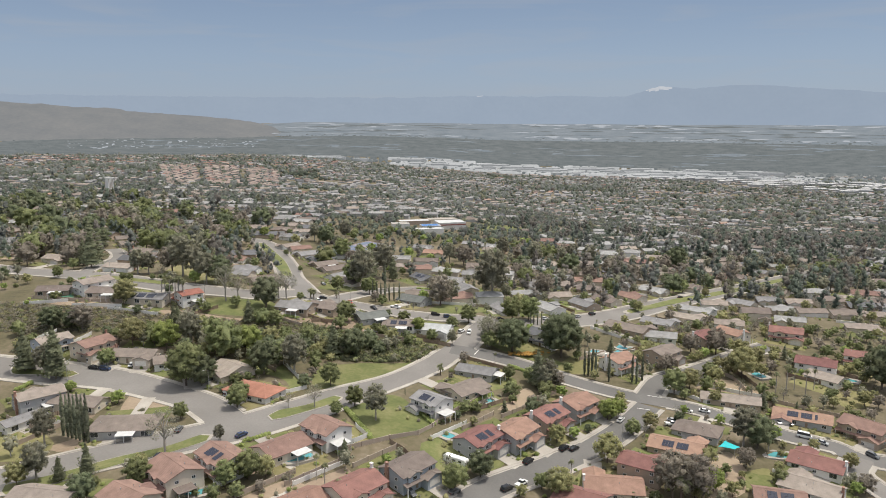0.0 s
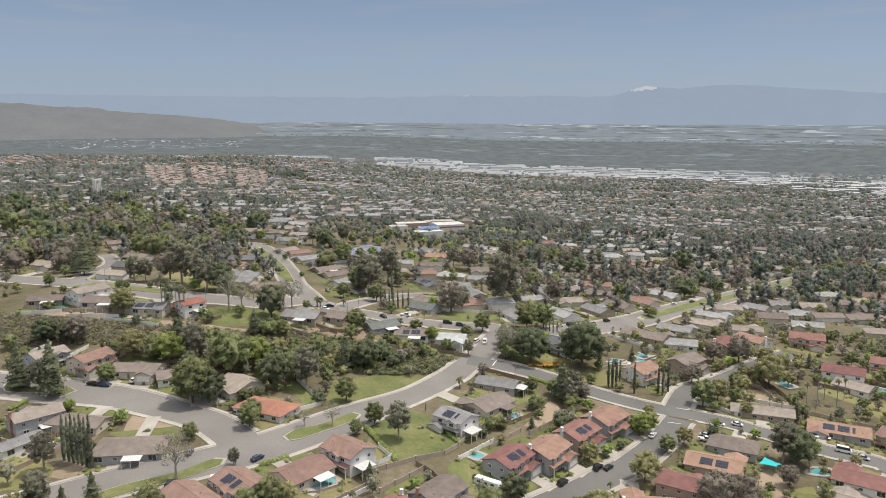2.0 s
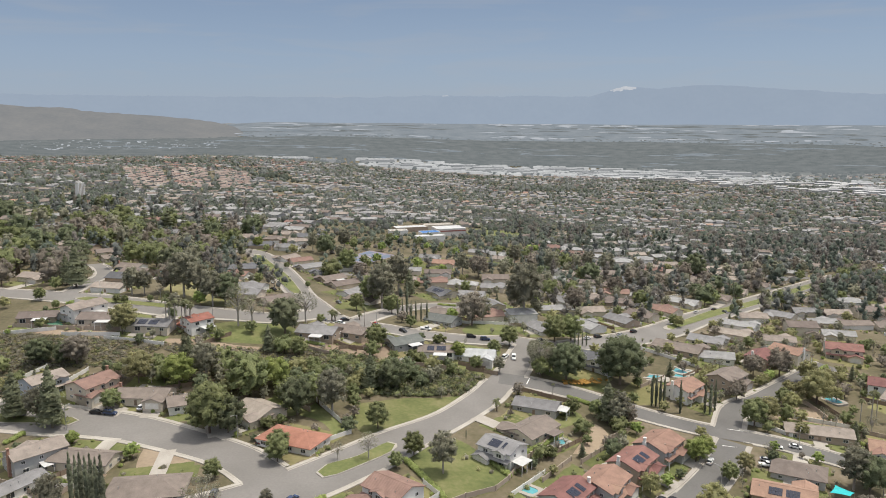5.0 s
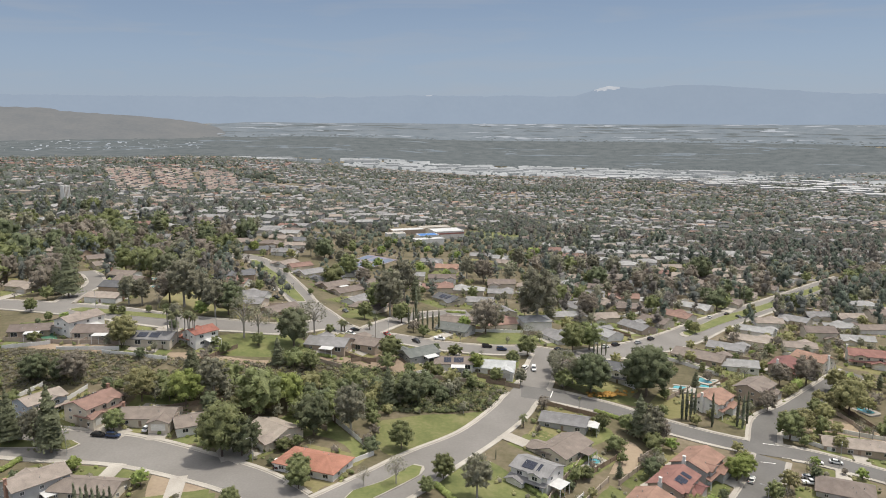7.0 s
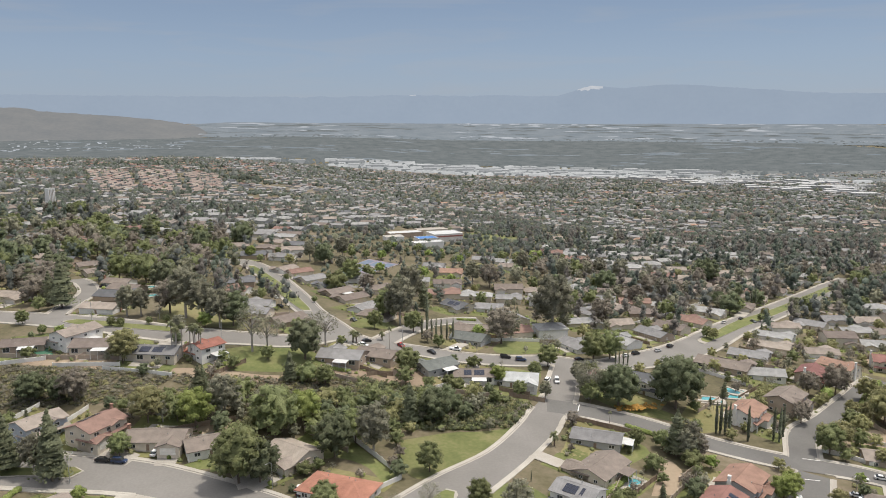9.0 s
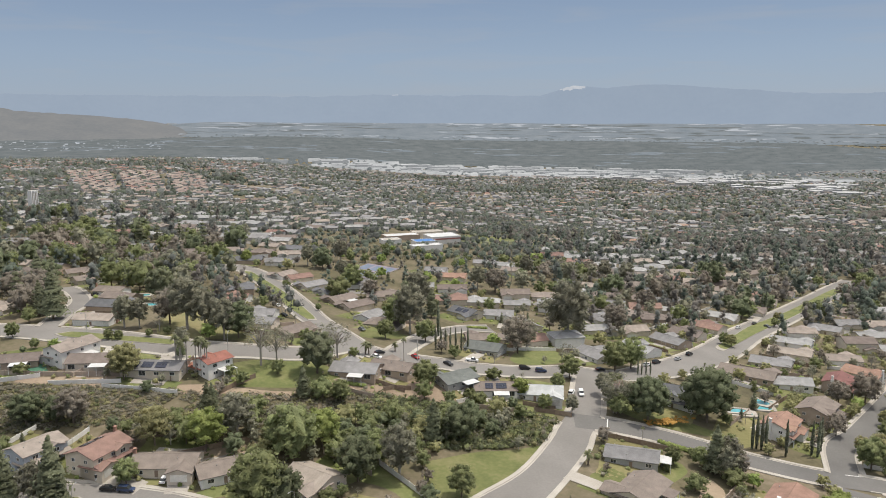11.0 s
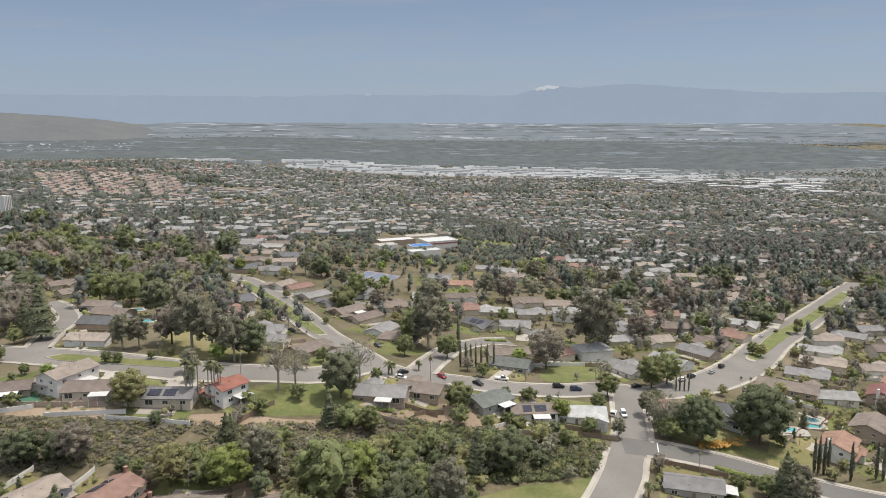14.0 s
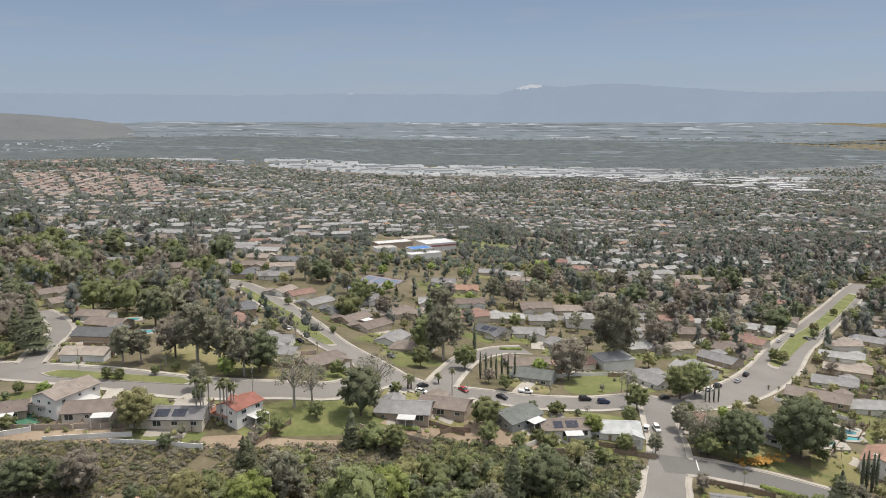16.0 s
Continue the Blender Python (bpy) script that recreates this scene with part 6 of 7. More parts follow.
RAVINE = [(-330, 398), (-270, 378), (-220, 366), (-185, 361), (-156, 357), (-133, 354), (-106, 356), (-89, 365), (-70, 359), (-57, 357), (-34, 351), (-16, 351), (-4, 344), (-15, 330), (-40, 326), (-57, 326), (-69, 331), (-86, 335), (-102, 330), (-119, 336), (-139, 335), (-160, 336), (-178, 333), (-203, 332), (-260, 338), (-330, 352)]

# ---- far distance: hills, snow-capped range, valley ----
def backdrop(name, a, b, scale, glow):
    """Plain distance: haze is put into the colour, which mostly glows; a weak part is lit."""
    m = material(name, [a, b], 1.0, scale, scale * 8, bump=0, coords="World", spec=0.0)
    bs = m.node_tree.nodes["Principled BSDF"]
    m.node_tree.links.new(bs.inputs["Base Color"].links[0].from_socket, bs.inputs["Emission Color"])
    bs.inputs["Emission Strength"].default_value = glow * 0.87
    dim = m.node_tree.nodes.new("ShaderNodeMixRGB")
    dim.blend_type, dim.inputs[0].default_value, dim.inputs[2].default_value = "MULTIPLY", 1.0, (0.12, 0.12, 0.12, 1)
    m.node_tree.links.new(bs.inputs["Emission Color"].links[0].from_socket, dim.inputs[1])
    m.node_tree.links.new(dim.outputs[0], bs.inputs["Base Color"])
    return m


# hill, range and snow tones include the airlight and are emitted
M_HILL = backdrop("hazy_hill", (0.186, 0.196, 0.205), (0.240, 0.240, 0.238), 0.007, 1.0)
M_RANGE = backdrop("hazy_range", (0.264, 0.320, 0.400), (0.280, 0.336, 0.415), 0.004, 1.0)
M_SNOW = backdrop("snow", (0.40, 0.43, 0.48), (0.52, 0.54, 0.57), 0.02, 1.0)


def at_bearing(deg, r):
    """Place at a bearing clockwise from straight ahead, seen from the middle of the flight."""
    return -58 + r * math.sin(radians(deg)), 66 + r * math.cos(radians(deg))


def ridge(name, mats, label, b0, b1, r0, r1, profile, seed, n=240, m=12, snow_line=None, relief=1.0):
    """A long ridge between two bearings: profile gives its crest height by bearing."""
    bm = bmesh.new()
    rows = []
    for i in range(n + 1):
        b = b0 + (b1 - b0) * i / n
        col = []
        for j in range(m + 1):
            f = j / m
            x, y = at_bearing(b, r0 + (r1 - r0) * f)
            h = profile(b)
            base = ground_z(x, y) - 10
            gully = 1 + (1 - f) * relief * 1.6 * (0.22 * noise.noise(Vector((b * 0.9, f * 2.0, seed))) + 0.12 * noise.noise(Vector((b * 3.1, f * 4.0, seed + 5))))
            col.append(bm.verts.new((x, y, base + (h - base) * min(1.0, f ** 1.2 * (gully if f < 1 else 1)))))
        rows.append(col)
    for a, b in zip(rows, rows[1:]):
        for j in range(m):
            f = bm.faces.new((a[j], b[j], b[j + 1], a[j + 1]))
            c = f.calc_center_median()
            if snow_line and snow_line(c):
                f.material_index = 1
    return tagged(new(name, mesh_of(name, bm, *mats, smooth=True)), label, "mountains" if snow_line else "hills", kind="structure")


def range_crest(b):
    d = lambda c, w, h: h * math.exp(-((b - c) / w) ** 2)
    return 252 + d(15.6, 1.7, 44) + d(21.0, 4.6, 66) + d(27, 3.5, 22) + d(2, 3.0, 14) + d(8.5, 2.5, 10) + 8 * noise.noise(Vector((b * 0.8, 3.1, 0))) + 5 * noise.noise(Vector((b * 2.9, 1.1, 0)))


def snow_here(c):
    """One broad cap, and thin streaks along the crest beside it."""
    b = math.degrees(math.atan2(c.x + 58, c.y - 66))
    drop = range_crest(b) - c.z
    n = noise.noise(Vector((b * 2.2, c.z * 0.03, 1)))
    return (abs(b - 15.6) < 0.95 and drop < 24 - 16 * abs(b - 15.6) + 8 * n) or (17 < b < 24 and 4 < drop < 40 and noise.noise(Vector((b * 5, c.z * 0.02, 6))) > 0.52) or (abs(b - 2.5) < 0.35 and drop < 3 + 3 * n)


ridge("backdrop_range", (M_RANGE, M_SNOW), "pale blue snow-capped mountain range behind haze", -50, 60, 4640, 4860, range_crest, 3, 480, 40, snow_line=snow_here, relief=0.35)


def hill_crest(b):
    top = 208 - 6.0 * (b + 31) + 14 * noise.noise(Vector((b * 0.35, 0, 0))) + 7 * noise.noise(Vector((b * 1.5, 2, 0)))
    return -50 + (top + 50) / (1 + math.exp((b + 11.0) / 1.3))


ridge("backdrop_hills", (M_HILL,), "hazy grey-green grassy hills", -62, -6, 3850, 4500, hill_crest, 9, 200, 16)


# ---- batches of small far things ----
def batch(name, verts, faces, mat, label, category, kind="stuff"):
    me = bpy.data.meshes.new(name)
    me.from_pydata(verts, [], faces)
    me.materials.append(mat)
    return tagged(new(name, me), label, category, kind=kind)


def ico(sub):
    bm = bmesh.new()
    bmesh.ops.create_icosphere(bm, subdivisions=sub, radius=1.0)
    v = np.array([p.co[:] for p in bm.verts])
    f = np.array([[p.index for p in q.verts] for q in bm.faces])
    bm.free()
    return v, f


ICO = {1: ico(1), 2: ico(2)}


def clumps(name, places, mat, label, category, sub=1, seed=1, cards=0, core=1.0):
    """Many uneven leafy clumps in one mesh. places: x, y, z, radius, height."""
    r = np.random.RandomState(seed)
    v0, f0 = ICO[sub]
    V, F, W, n = [], [], [], 0
    for x, y, z, rad, h in places:
        k = 1 + r.uniform(-0.32, 0.32, (len(v0), 1))
        v = core * v0 * k * np.array([rad * r.uniform(0.8, 1.2), rad * r.uniform(0.8, 1.2), h / 2]) + np.array([x, y, z + h / 2])
        V.append(v)
        F.append(f0 + n)
        W.append(v0 + np.array([0, 0, 0.75]))
        n += len(v)
        if cards:
            u = r.normal(size=(cards, 3))
            u /= np.linalg.norm(u, axis=1)[:, None]
            c = u * np.array([rad, rad, h / 2]) * r.uniform(0.85, 1.2, (cards, 1)) + np.array([x, y, z + h / 2])
            s = rad * r.uniform(0.2, 0.42, (cards, 1, 1))
            q = c[:, None, :] + s * r.uniform(-1, 1, (cards, 3, 3))
            face = np.cross(q[:, 1] - q[:, 0], q[:, 2] - q[:, 0])
            turn = (face * u).sum(1) < 0
            q[turn] = q[turn][:, ::-1]
            V.append(q.reshape(-1, 3))
            F.append(np.arange(cards * 3).reshape(-1, 3) + n)
            W.append(np.repeat(u + np.array([0, 0, 0.75]) + r.normal(scale=0.22, size=(cards, 3)), 3, axis=0))
            n += cards * 3
    if not V:
        return None
    ob = batch(name, np.concatenate(V).tolist(), np.concatenate(F).tolist(), mat, label, category)
    W = np.concatenate(W)
    soften(ob.data, W / (np.linalg.norm(W, axis=1)[:, None] + 1e-9))
    return ob


def in_view(x, y, margin=3.0):
    """Within the fan of ground that the flight looks over."""
    for ex, ey, yaw in ((0, 0, 1), (-60, 68, -4.4), (-110, 135, -10)):
        a = math.degrees(math.atan2(x - ex, y - ey)) + yaw
        if abs(a) < 31 + margin and y > ey:
            return True
    return False


HOUSE_CELLS, HOUSE_GRID = [], {}


def blocked(x, y, r, houses=True):
    if on_road(x, y, r):
        return True
    if houses:
        if len(HOUSE_CELLS) != len(HOUSES):
            HOUSE_CELLS[:] = HOUSES
            HOUSE_GRID.clear()
            for q in HOUSES:
                HOUSE_GRID.setdefault((int(q[0] // 32), int(q[1] // 32)), []).append(q)
        i, j = int(x // 32), int(y // 32)
        for hx, hy, rot, L, D in [q for a in (-1, 0, 1) for b in (-1, 0, 1) for q in HOUSE_GRID.get((i + a, j + b), ())]:
            dx, dy = x - hx, y - hy
            if dx * dx + dy * dy < 900:
                c, s = math.cos(radians(-rot)), math.sin(radians(-rot))
                u, v = dx * c - dy * s, dx * s + dy * c
                if abs(u) < L / 2 + r and -D / 2 - 4 - r < v < D / 2 + r:
                    return True
    return False


# ---- street rows farther down the slope ----
SCHOOL = [[(-96, 576), (-72, 568), (-46, 605), (-74, 639)], [(-64, 720), (2, 734), (39, 882), (-53, 852)], [(20, 810), (120, 815), (120, 860), (20, 850)]]
ESTATE = [(-500, 1315), (-335, 1395), (-430, 1800), (-690, 1775)]
OPEN = SCHOOL + [[(-190, 415), (-100, 415), (-95, 480), (-130, 520), (-190, 500)], [(-120, 590), (-20, 560), (60, 560), (90, 640), (60, 900), (-120, 780)], [(-260, 480), (-150, 500), (-150, 560), (-260, 560)]]
SEEN = list(HOUSES)


def row_place(i, j):
    """House place i on row j: rows in pairs, facing each other over a street."""
    u, v = i * 20.0, (j // 2) * 62.0 + (j % 2) * 29.0
    wob = 16 * math.sin(u * 0.006 + j // 2) + 9 * math.sin(u * 0.017 + 2.1 * (j // 2))
    v += wob
    du = 16 * 0.006 * math.cos(u * 0.006 + j // 2) + 9 * 0.017 * math.cos(u * 0.017 + 2.1 * (j // 2))
    a = radians(-9)
    return u * math.cos(a) - v * math.sin(a), 440 + u * math.sin(a) + v * math.cos(a), -9 + math.degrees(math.atan(du)), (0 if j % 2 else 180)


rng = random.Random(5)
PROTO = []
STYLE = [("grey", "cream"), ("brown", "cream"), ("pale", "white"), ("dark", "tan"), ("tan", "cream"), ("grey", "white"), ("rust", "cream"), ("brown", "tan"), ("pale", "cream"), ("tan", "white"), ("brown", "white")]
far_houses = {k: ([], []) for k in ("grey", "brown", "pale", "tan", "rust", "orange", "dark", "pink")}
MID = []


def small_house(x, y, rot, L, D, e, key):
    V, F = far_houses[key]
    c, s = math.cos(radians(rot)), math.sin(radians(rot))
    z = ground_z(x, y)
    n = len(V)
    o = 0.5
    pts = [(-L / 2 - o, -D / 2 - o, e), (L / 2 + o, -D / 2 - o, e), (L / 2 + o, 0, e + D * 0.19), (-L / 2 - o, 0, e + D * 0.19), (L / 2 + o, D / 2 + o, e), (-L / 2 - o, D / 2 + o, e)]
    V += [(x + u * c - v * s, y + u * s + v * c, z + w) for u, v, w in pts]
    F += [(n, n + 1, n + 2, n + 3), (n + 3, n + 2, n + 4, n + 5), (n, n + 3, n + 5), (n + 1, n + 4, n + 2), (n, n + 5, n + 4, n + 1)]
    WV, WF = far_walls
    m = len(WV)
    WV += [(x + u * c - v * s, y + u * s + v * c, z + w) for w in (-2, e + 0.1) for u, v in ((-L / 2, -D / 2), (L / 2, -D / 2), (L / 2, D / 2), (-L / 2, D / 2))]
    WF += [(m, m + 1, m + 5, m + 4), (m + 1, m + 2, m + 6, m + 5), (m + 2, m + 3, m + 7, m + 6), (m + 3, m, m + 4, m + 7)]


far_walls = ([], [])
for j in range(0, 84):
    for i in range(-80, 95):
        x, y, rot, turn = row_place(i, j)
        if y > 2880 or not in_view(x, y, 1.0):
            continue
        if inside(x, y, ESTATE):
            continue
        h = rng.random()
        if h < (0.10 if y < 1000 else 0.26) or noise.noise(Vector((x / 260, y / 260, 4))) > 0.42:
            continue
        if y < 1000 and (any(inside(x, y, p) for p in OPEN) or on_road(x, y, 10) or any((x - a) ** 2 + (y - b) ** 2 < 400 for a, b, *_ in SEEN) or inside(x, y, RAVINE) or y < 432 - 0.10 * x or (y < 500 and x > 190 and y < 430) or (x > 0.36 * y and 540 < y < 800 and h < 0.3)):
            continue
        L, D = rng.uniform(14, 20), rng.uniform(9.5, 12.5)
        rot += rng.uniform(-6, 6)
        if y < 720:
            MID.append((x, y, rot + turn, L, D))
        else:
            key = rng.choices(["grey", "brown", "pale", "tan", "rust", "orange", "dark"], [28, 15, 20, 16, 3 if x > -380 or y < 1500 else 40, 1 if x > -380 or y < 1500 else 14, 9])[0]
            small_house(x + rng.uniform(-4, 4), y + rng.uniform(-6, 6), rot + rng.gauss(0, 14) + 90 * (rng.random() < 0.25), L * 0.82, D * 0.86, rng.choice([2.8, 2.8, 3.0, 5.0]), key)
for k, (x, y, rot, L, D) in enumerate(MID):
    rf, wl = STYLE[(k * 7 + k // 11) % len(STYLE)]
    key = (k * 5 + k // 9) % 14
    if len(PROTO) < 14:
        PROTO.append(house(x, y, rot, 15.0 + len(PROTO) % 5, 10.0 + len(PROTO) % 3, 2 if len(PROTO) % 6 == 5 else 1, rf, wl, hip=len(PROTO) % 4 == 1, wing=1 if len(PROTO) % 2 else -1, detail=0, drive=False))
    else:
        h = copy_thing(PROTO[key], pose(x, y, ground_z(x, y), 0, 0, rot))
        HOUSES.append((x, y, rot, L, D))
for v in range(0, 30):
    for u in range(0, 14):
        f, k = u / 13, v / 29
        a, b = Vector(ESTATE[0]).lerp(Vector(ESTATE[1]), f), Vector(ESTATE[3]).lerp(Vector(ESTATE[2]), f)
        p = a.lerp(b, k) + Vector((5 * math.sin(v * 1.7), 6 * math.sin(u * 0.9)))
        if u % 5 == 4 or rng.random() < 0.2 or not in_view(p.x, p.y, 1.0):
            continue
        small_house(p.x, p.y, 20 + 25 * math.sin(u * 0.35) + rng.uniform(-10, 10), rng.uniform(9, 11.5), rng.uniform(8, 10), 5.2, rng.choices(["pink", "tan", "rust"], [12, 4, 1])[0])
for key, (V, F) in far_houses.items():
    if V:
        batch("distant_roofs_" + key, V, F, ROOF[key], f"{WORDS[key]} roofs of distant houses down the valley", "houses")
batch("distant_walls", *far_walls, WALL["grey"], "pale stucco walls of distant houses down the valley", "houses")
# the streets between those rows
bm = bmesh.new()
for j in range(0, 30):
    s = np.array([row_place(i / 2, 2 * j)[:2] for i in range(-70, 110)])
    s2 = np.array([row_place(i / 2, 2 * j + 1)[:2] for i in range(-70, 110)])
    s = (s + s2) / 2
    strip(bm, s, -4.6, 4.6, 0.12, 0.12, lambda x, y: in_view(x, y) and y > 470 - 0.1 * x and not any(inside(x, y, p) for p in OPEN) and not blocked(x, y, 0.5))
tagged(new("road_rows", mesh_of("road", bm, M_ASPHALT)), "grey asphalt streets between distant rows of houses", "road", kind="structure")

bm = bmesh.new()
strip(bm, smooth_path([(-512, 1285), (-545, 1400), (-610, 1560), (-665, 1690), (-712, 1783), (-800, 1850)], 20.0), -8, 8, 0.5, 0.5)
tagged(new("road_estate", mesh_of("road", bm, M_CONCRETE)), "pale road climbing beside the terracotta estate", "road", kind="structure")

# ---- trees in gardens and groves ----
MIX = ["round", "round", "dark", "gum", "gum", "purple", "olive", "bright", "conifer", "sparse", "round", "shrub"]
GROVE = []
CLEAR = [[(-222, 505), (-190, 512), (-158, 470), (-112, 430), (-105, 412), (-165, 412), (-215, 425)], [(-84, 445), (-62, 452), (-50, 428), (-62, 414), (-84, 425)], [(-10, 425), (15, 440), (18, 405), (-12, 405)],
         [(-48, 285), (-10, 262), (5, 290), (-12, 322), (-50, 330), (-60, 310)], [(-75, 235), (-20, 235), (0, 262), (-30, 290)], [(-110, 345), (-60, 345), (-60, 385), (-110, 388)],
         [(-165, 600), (-125, 590), (-62, 480), (-78, 440), (-108, 450)], [(20, 404), (60, 420), (140, 495), (232, 592), (258, 574), (150, 474), (95, 418), (40, 388)]]
taken = {}


def crowded(x, y, gap):
    k = (int(x // 12), int(y // 12))
    return any((x - a) ** 2 + (y - b) ** 2 < gap * gap for i in (-1, 0, 1) for j in (-1, 0, 1) for a, b in taken.get((k[0] + i, k[1] + j), ()))


def take(x, y):
    taken.setdefault((int(x // 12), int(y // 12)), []).append((x, y))


for x, y, h in TREES:
    take(x, y)
for _ in range(22000):
    y = 205 + 490 * rng.random() ** 1.2
    x = rng.uniform(-430, 430)
    if len(GROVE) >= 560 or not in_view(x, y, 0.5):
        continue
    woods = (x > 200 and y > 520) or (x < -170 and y > 440) or (20 < x < 190 and 500 < y < 640)
    if not woods and noise.noise(Vector((x / 80, y / 80, 7))) < -0.25:
        continue
    if crowded(x, y, 6.6 if woods else 5.8) or blocked(x, y, 2.4) or (y < 470 and inside(x, y, RAVINE)) or any(inside(x, y, p) for p in CLEAR):
        continue
    k = rng.choice(["gum", "purple", "purple", "dark", "gum", "round"] if woods and x > 0 else ["conifer", "conifer", "gum", "purple", "dark", "round"] if woods else MIX)
    h = rng.uniform(13, 21) if woods and x < 0 else rng.uniform(9, 16) if woods else rng.uniform(1.6, 2.6) if k == "shrub" else rng.uniform(3.5, 8.5)
    take(x, y)
    GROVE.append((k, x, y, h))
GLADE = [(-160, 330), (-120, 345), (-95, 338), (-60, 345), (-35, 350), (-20, 348), (-35, 334), (-62, 322), (-80, 318), (-105, 316), (-140, 322)]
for _ in range(900):
    x, y = rng.uniform(-165, -15), rng.uniform(314, 352)
    if inside(x, y, GLADE) and not crowded(x, y, 4.2) and not blocked(x, y, 2.5) and len(GROVE) < 690:
        take(x, y)
        GROVE.append((rng.choice(["dark", "round", "round", "gum", "olive", "dark"]), x, y, rng.uniform(5.0, 9.5)))
for hx, hy, rot, L, D in HOUSES:
    if hy < 430 and in_view(hx, hy, 2):
        M = pose(hx, hy, 0, 0, 0, rot)
        for _ in range(7 if hx > 40 else 4):
            u, v = rng.choice([(rng.uniform(-L / 2 - 3, L / 2 + 3), D / 2 + rng.uniform(4, 10)), (rng.uniform(-L / 2 - 3, L / 2 + 3), -D / 2 - rng.uniform(4, 8)), (rng.choice([-1, 1]) * (L / 2 + 3.2), rng.uniform(-D / 2, D / 2))])
            p = M @ Vector((u, v, 0))
            if len(GROVE) < 900 and not crowded(p.x, p.y, 3.6) and not blocked(p.x, p.y, 1.6) and not any(inside(p.x, p.y, q) for q in CLEAR):
                take(p.x, p.y)
                GROVE.append((rng.choice(["round", "bright", "olive", "gum", "shrub", "sparse", "purple", "dark", "palm"]), p.x, p.y, rng.uniform(2.6, 6.0)))
for name, offs in (("side_street", 8.2), ("hill_street", 7.6), ("court_street", 8.2)):
    for path, label in ROADS:
        if label == name:
            d = 0.0
            for a, b in zip(path, path[1:]):
                d += math.hypot(b[0] - a[0], b[1] - a[1])
                if d > 11:
                    d = rng.uniform(-3, 3)
                    nx, ny = -(b[1] - a[1]), b[0] - a[0]
                    k = rng.choice([-1, 1]) * offs / math.hypot(nx, ny)
                    x, y = a[0] + nx * k, a[1] + ny * k
                    if y > 215 and not crowded(x, y, 4) and not blocked(x, y, 1.0):
                        take(x, y)
                        GROVE.append((rng.choice(["bright", "olive", "round", "sparse", "olive"]), x, y, rng.uniform(4.0, 6.8)))
slope = 0
for _ in range(3000):
    x, y = rng.uniform(85, 330), rng.uniform(230, 470)
    if slope < 170 and in_view(x, y, 0.5) and noise.noise(Vector((x / 40, y / 40, 12))) > -0.2 and not crowded(x, y, 4.6) and not blocked(x, y, 2.0) and not any(inside(x, y, p) for p in CLEAR):
        slope += 1
        take(x, y)
        GROVE.append((rng.choice(["purple", "olive", "gum", "round", "olive", "sparse", "purple", "sparse"]), x, y, rng.uniform(3.0, 7.5)))
grove("garden_trees", GROVE, "mixed leafy trees in gardens and groves between houses")

# clipped hedges, garden bushes and chaparral
clumps("hedge", HEDGES, LEAF["bright"], "clipped green hedge rows", "hedge", 2, 3, 26)
bush = {"round": [], "olive": [], "bright": [], "scrub": []}
for hx, hy, rot, L, D in HOUSES:
    if hy > 600:
        continue
    M = pose(hx, hy, 0, 0, 0, rot)
    for _ in range(26):
        side = rng.random()
        u, v = rng.uniform(-L / 2 - 3, L / 2 + 3), rng.choice([-1, 1]) * (D / 2 + rng.uniform(0.8, 9.0))
        if side < 0.3:
            u, v = rng.choice([-1, 1]) * (L / 2 + rng.uniform(0.9, 3.0)), rng.uniform(-D / 2, D / 2)
        p = M @ Vector((u, v, 0))
        if not blocked(p.x, p.y, 0.7, False):
            r = rng.uniform(0.35, 1.2)
            bush[rng.choice(list(bush))].append((p.x, p.y, ground_z(p.x, p.y) - 0.2, r, r * rng.uniform(1.1, 1.9)))
for k, ps in bush.items():
    clumps("garden_bushes", ps, LEAF[k], "low bushes and flower beds round the houses", "bushes", 1, 11, 11, 0.85)
scrub = {"scrub": [], "olive": [], "round": [], "dark": []}
for _ in range(21000):
    x, y = rng.uniform(-320, 0), rng.uniform(318, 398)
    if inside(x, y, RAVINE) and in_view(x, y) and not blocked(x, y, 2.0):
        n = noise.noise(Vector((x / 22, y / 14, 2)))
        if n < -0.48:
            continue
        right = x > -75
        k = rng.choices(["scrub", "olive", "round", "dark"], [1, 2, 5, 5] if right else [10, 4, 1, 1])[0]
        r = rng.uniform(0.5, 1.4) * (1.35 if right else 1.0)
        scrub[k].append((x, y, ground_z(x, y) - 0.3, r, r * (rng.uniform(0.9, 1.5) if right else rng.uniform(0.6, 1.1))))
for k, ps in scrub.items():
    clumps("chaparral", ps, LEAF[k], "dense dry brush covering the ravine slope", "brush", 1, 21, 30, 0.66)
clumps("flower_bed", [(34 + rng.gauss(0, 4), 348.5 - 0.2 * rng.gauss(0, 5) + rng.gauss(0, 1.2), -4.2, rng.uniform(0.4, 0.8), 0.7) for _ in range(90)], M_FLOWER, "bank of orange flowers below the big trees", "flowers", 1, 31, 12)

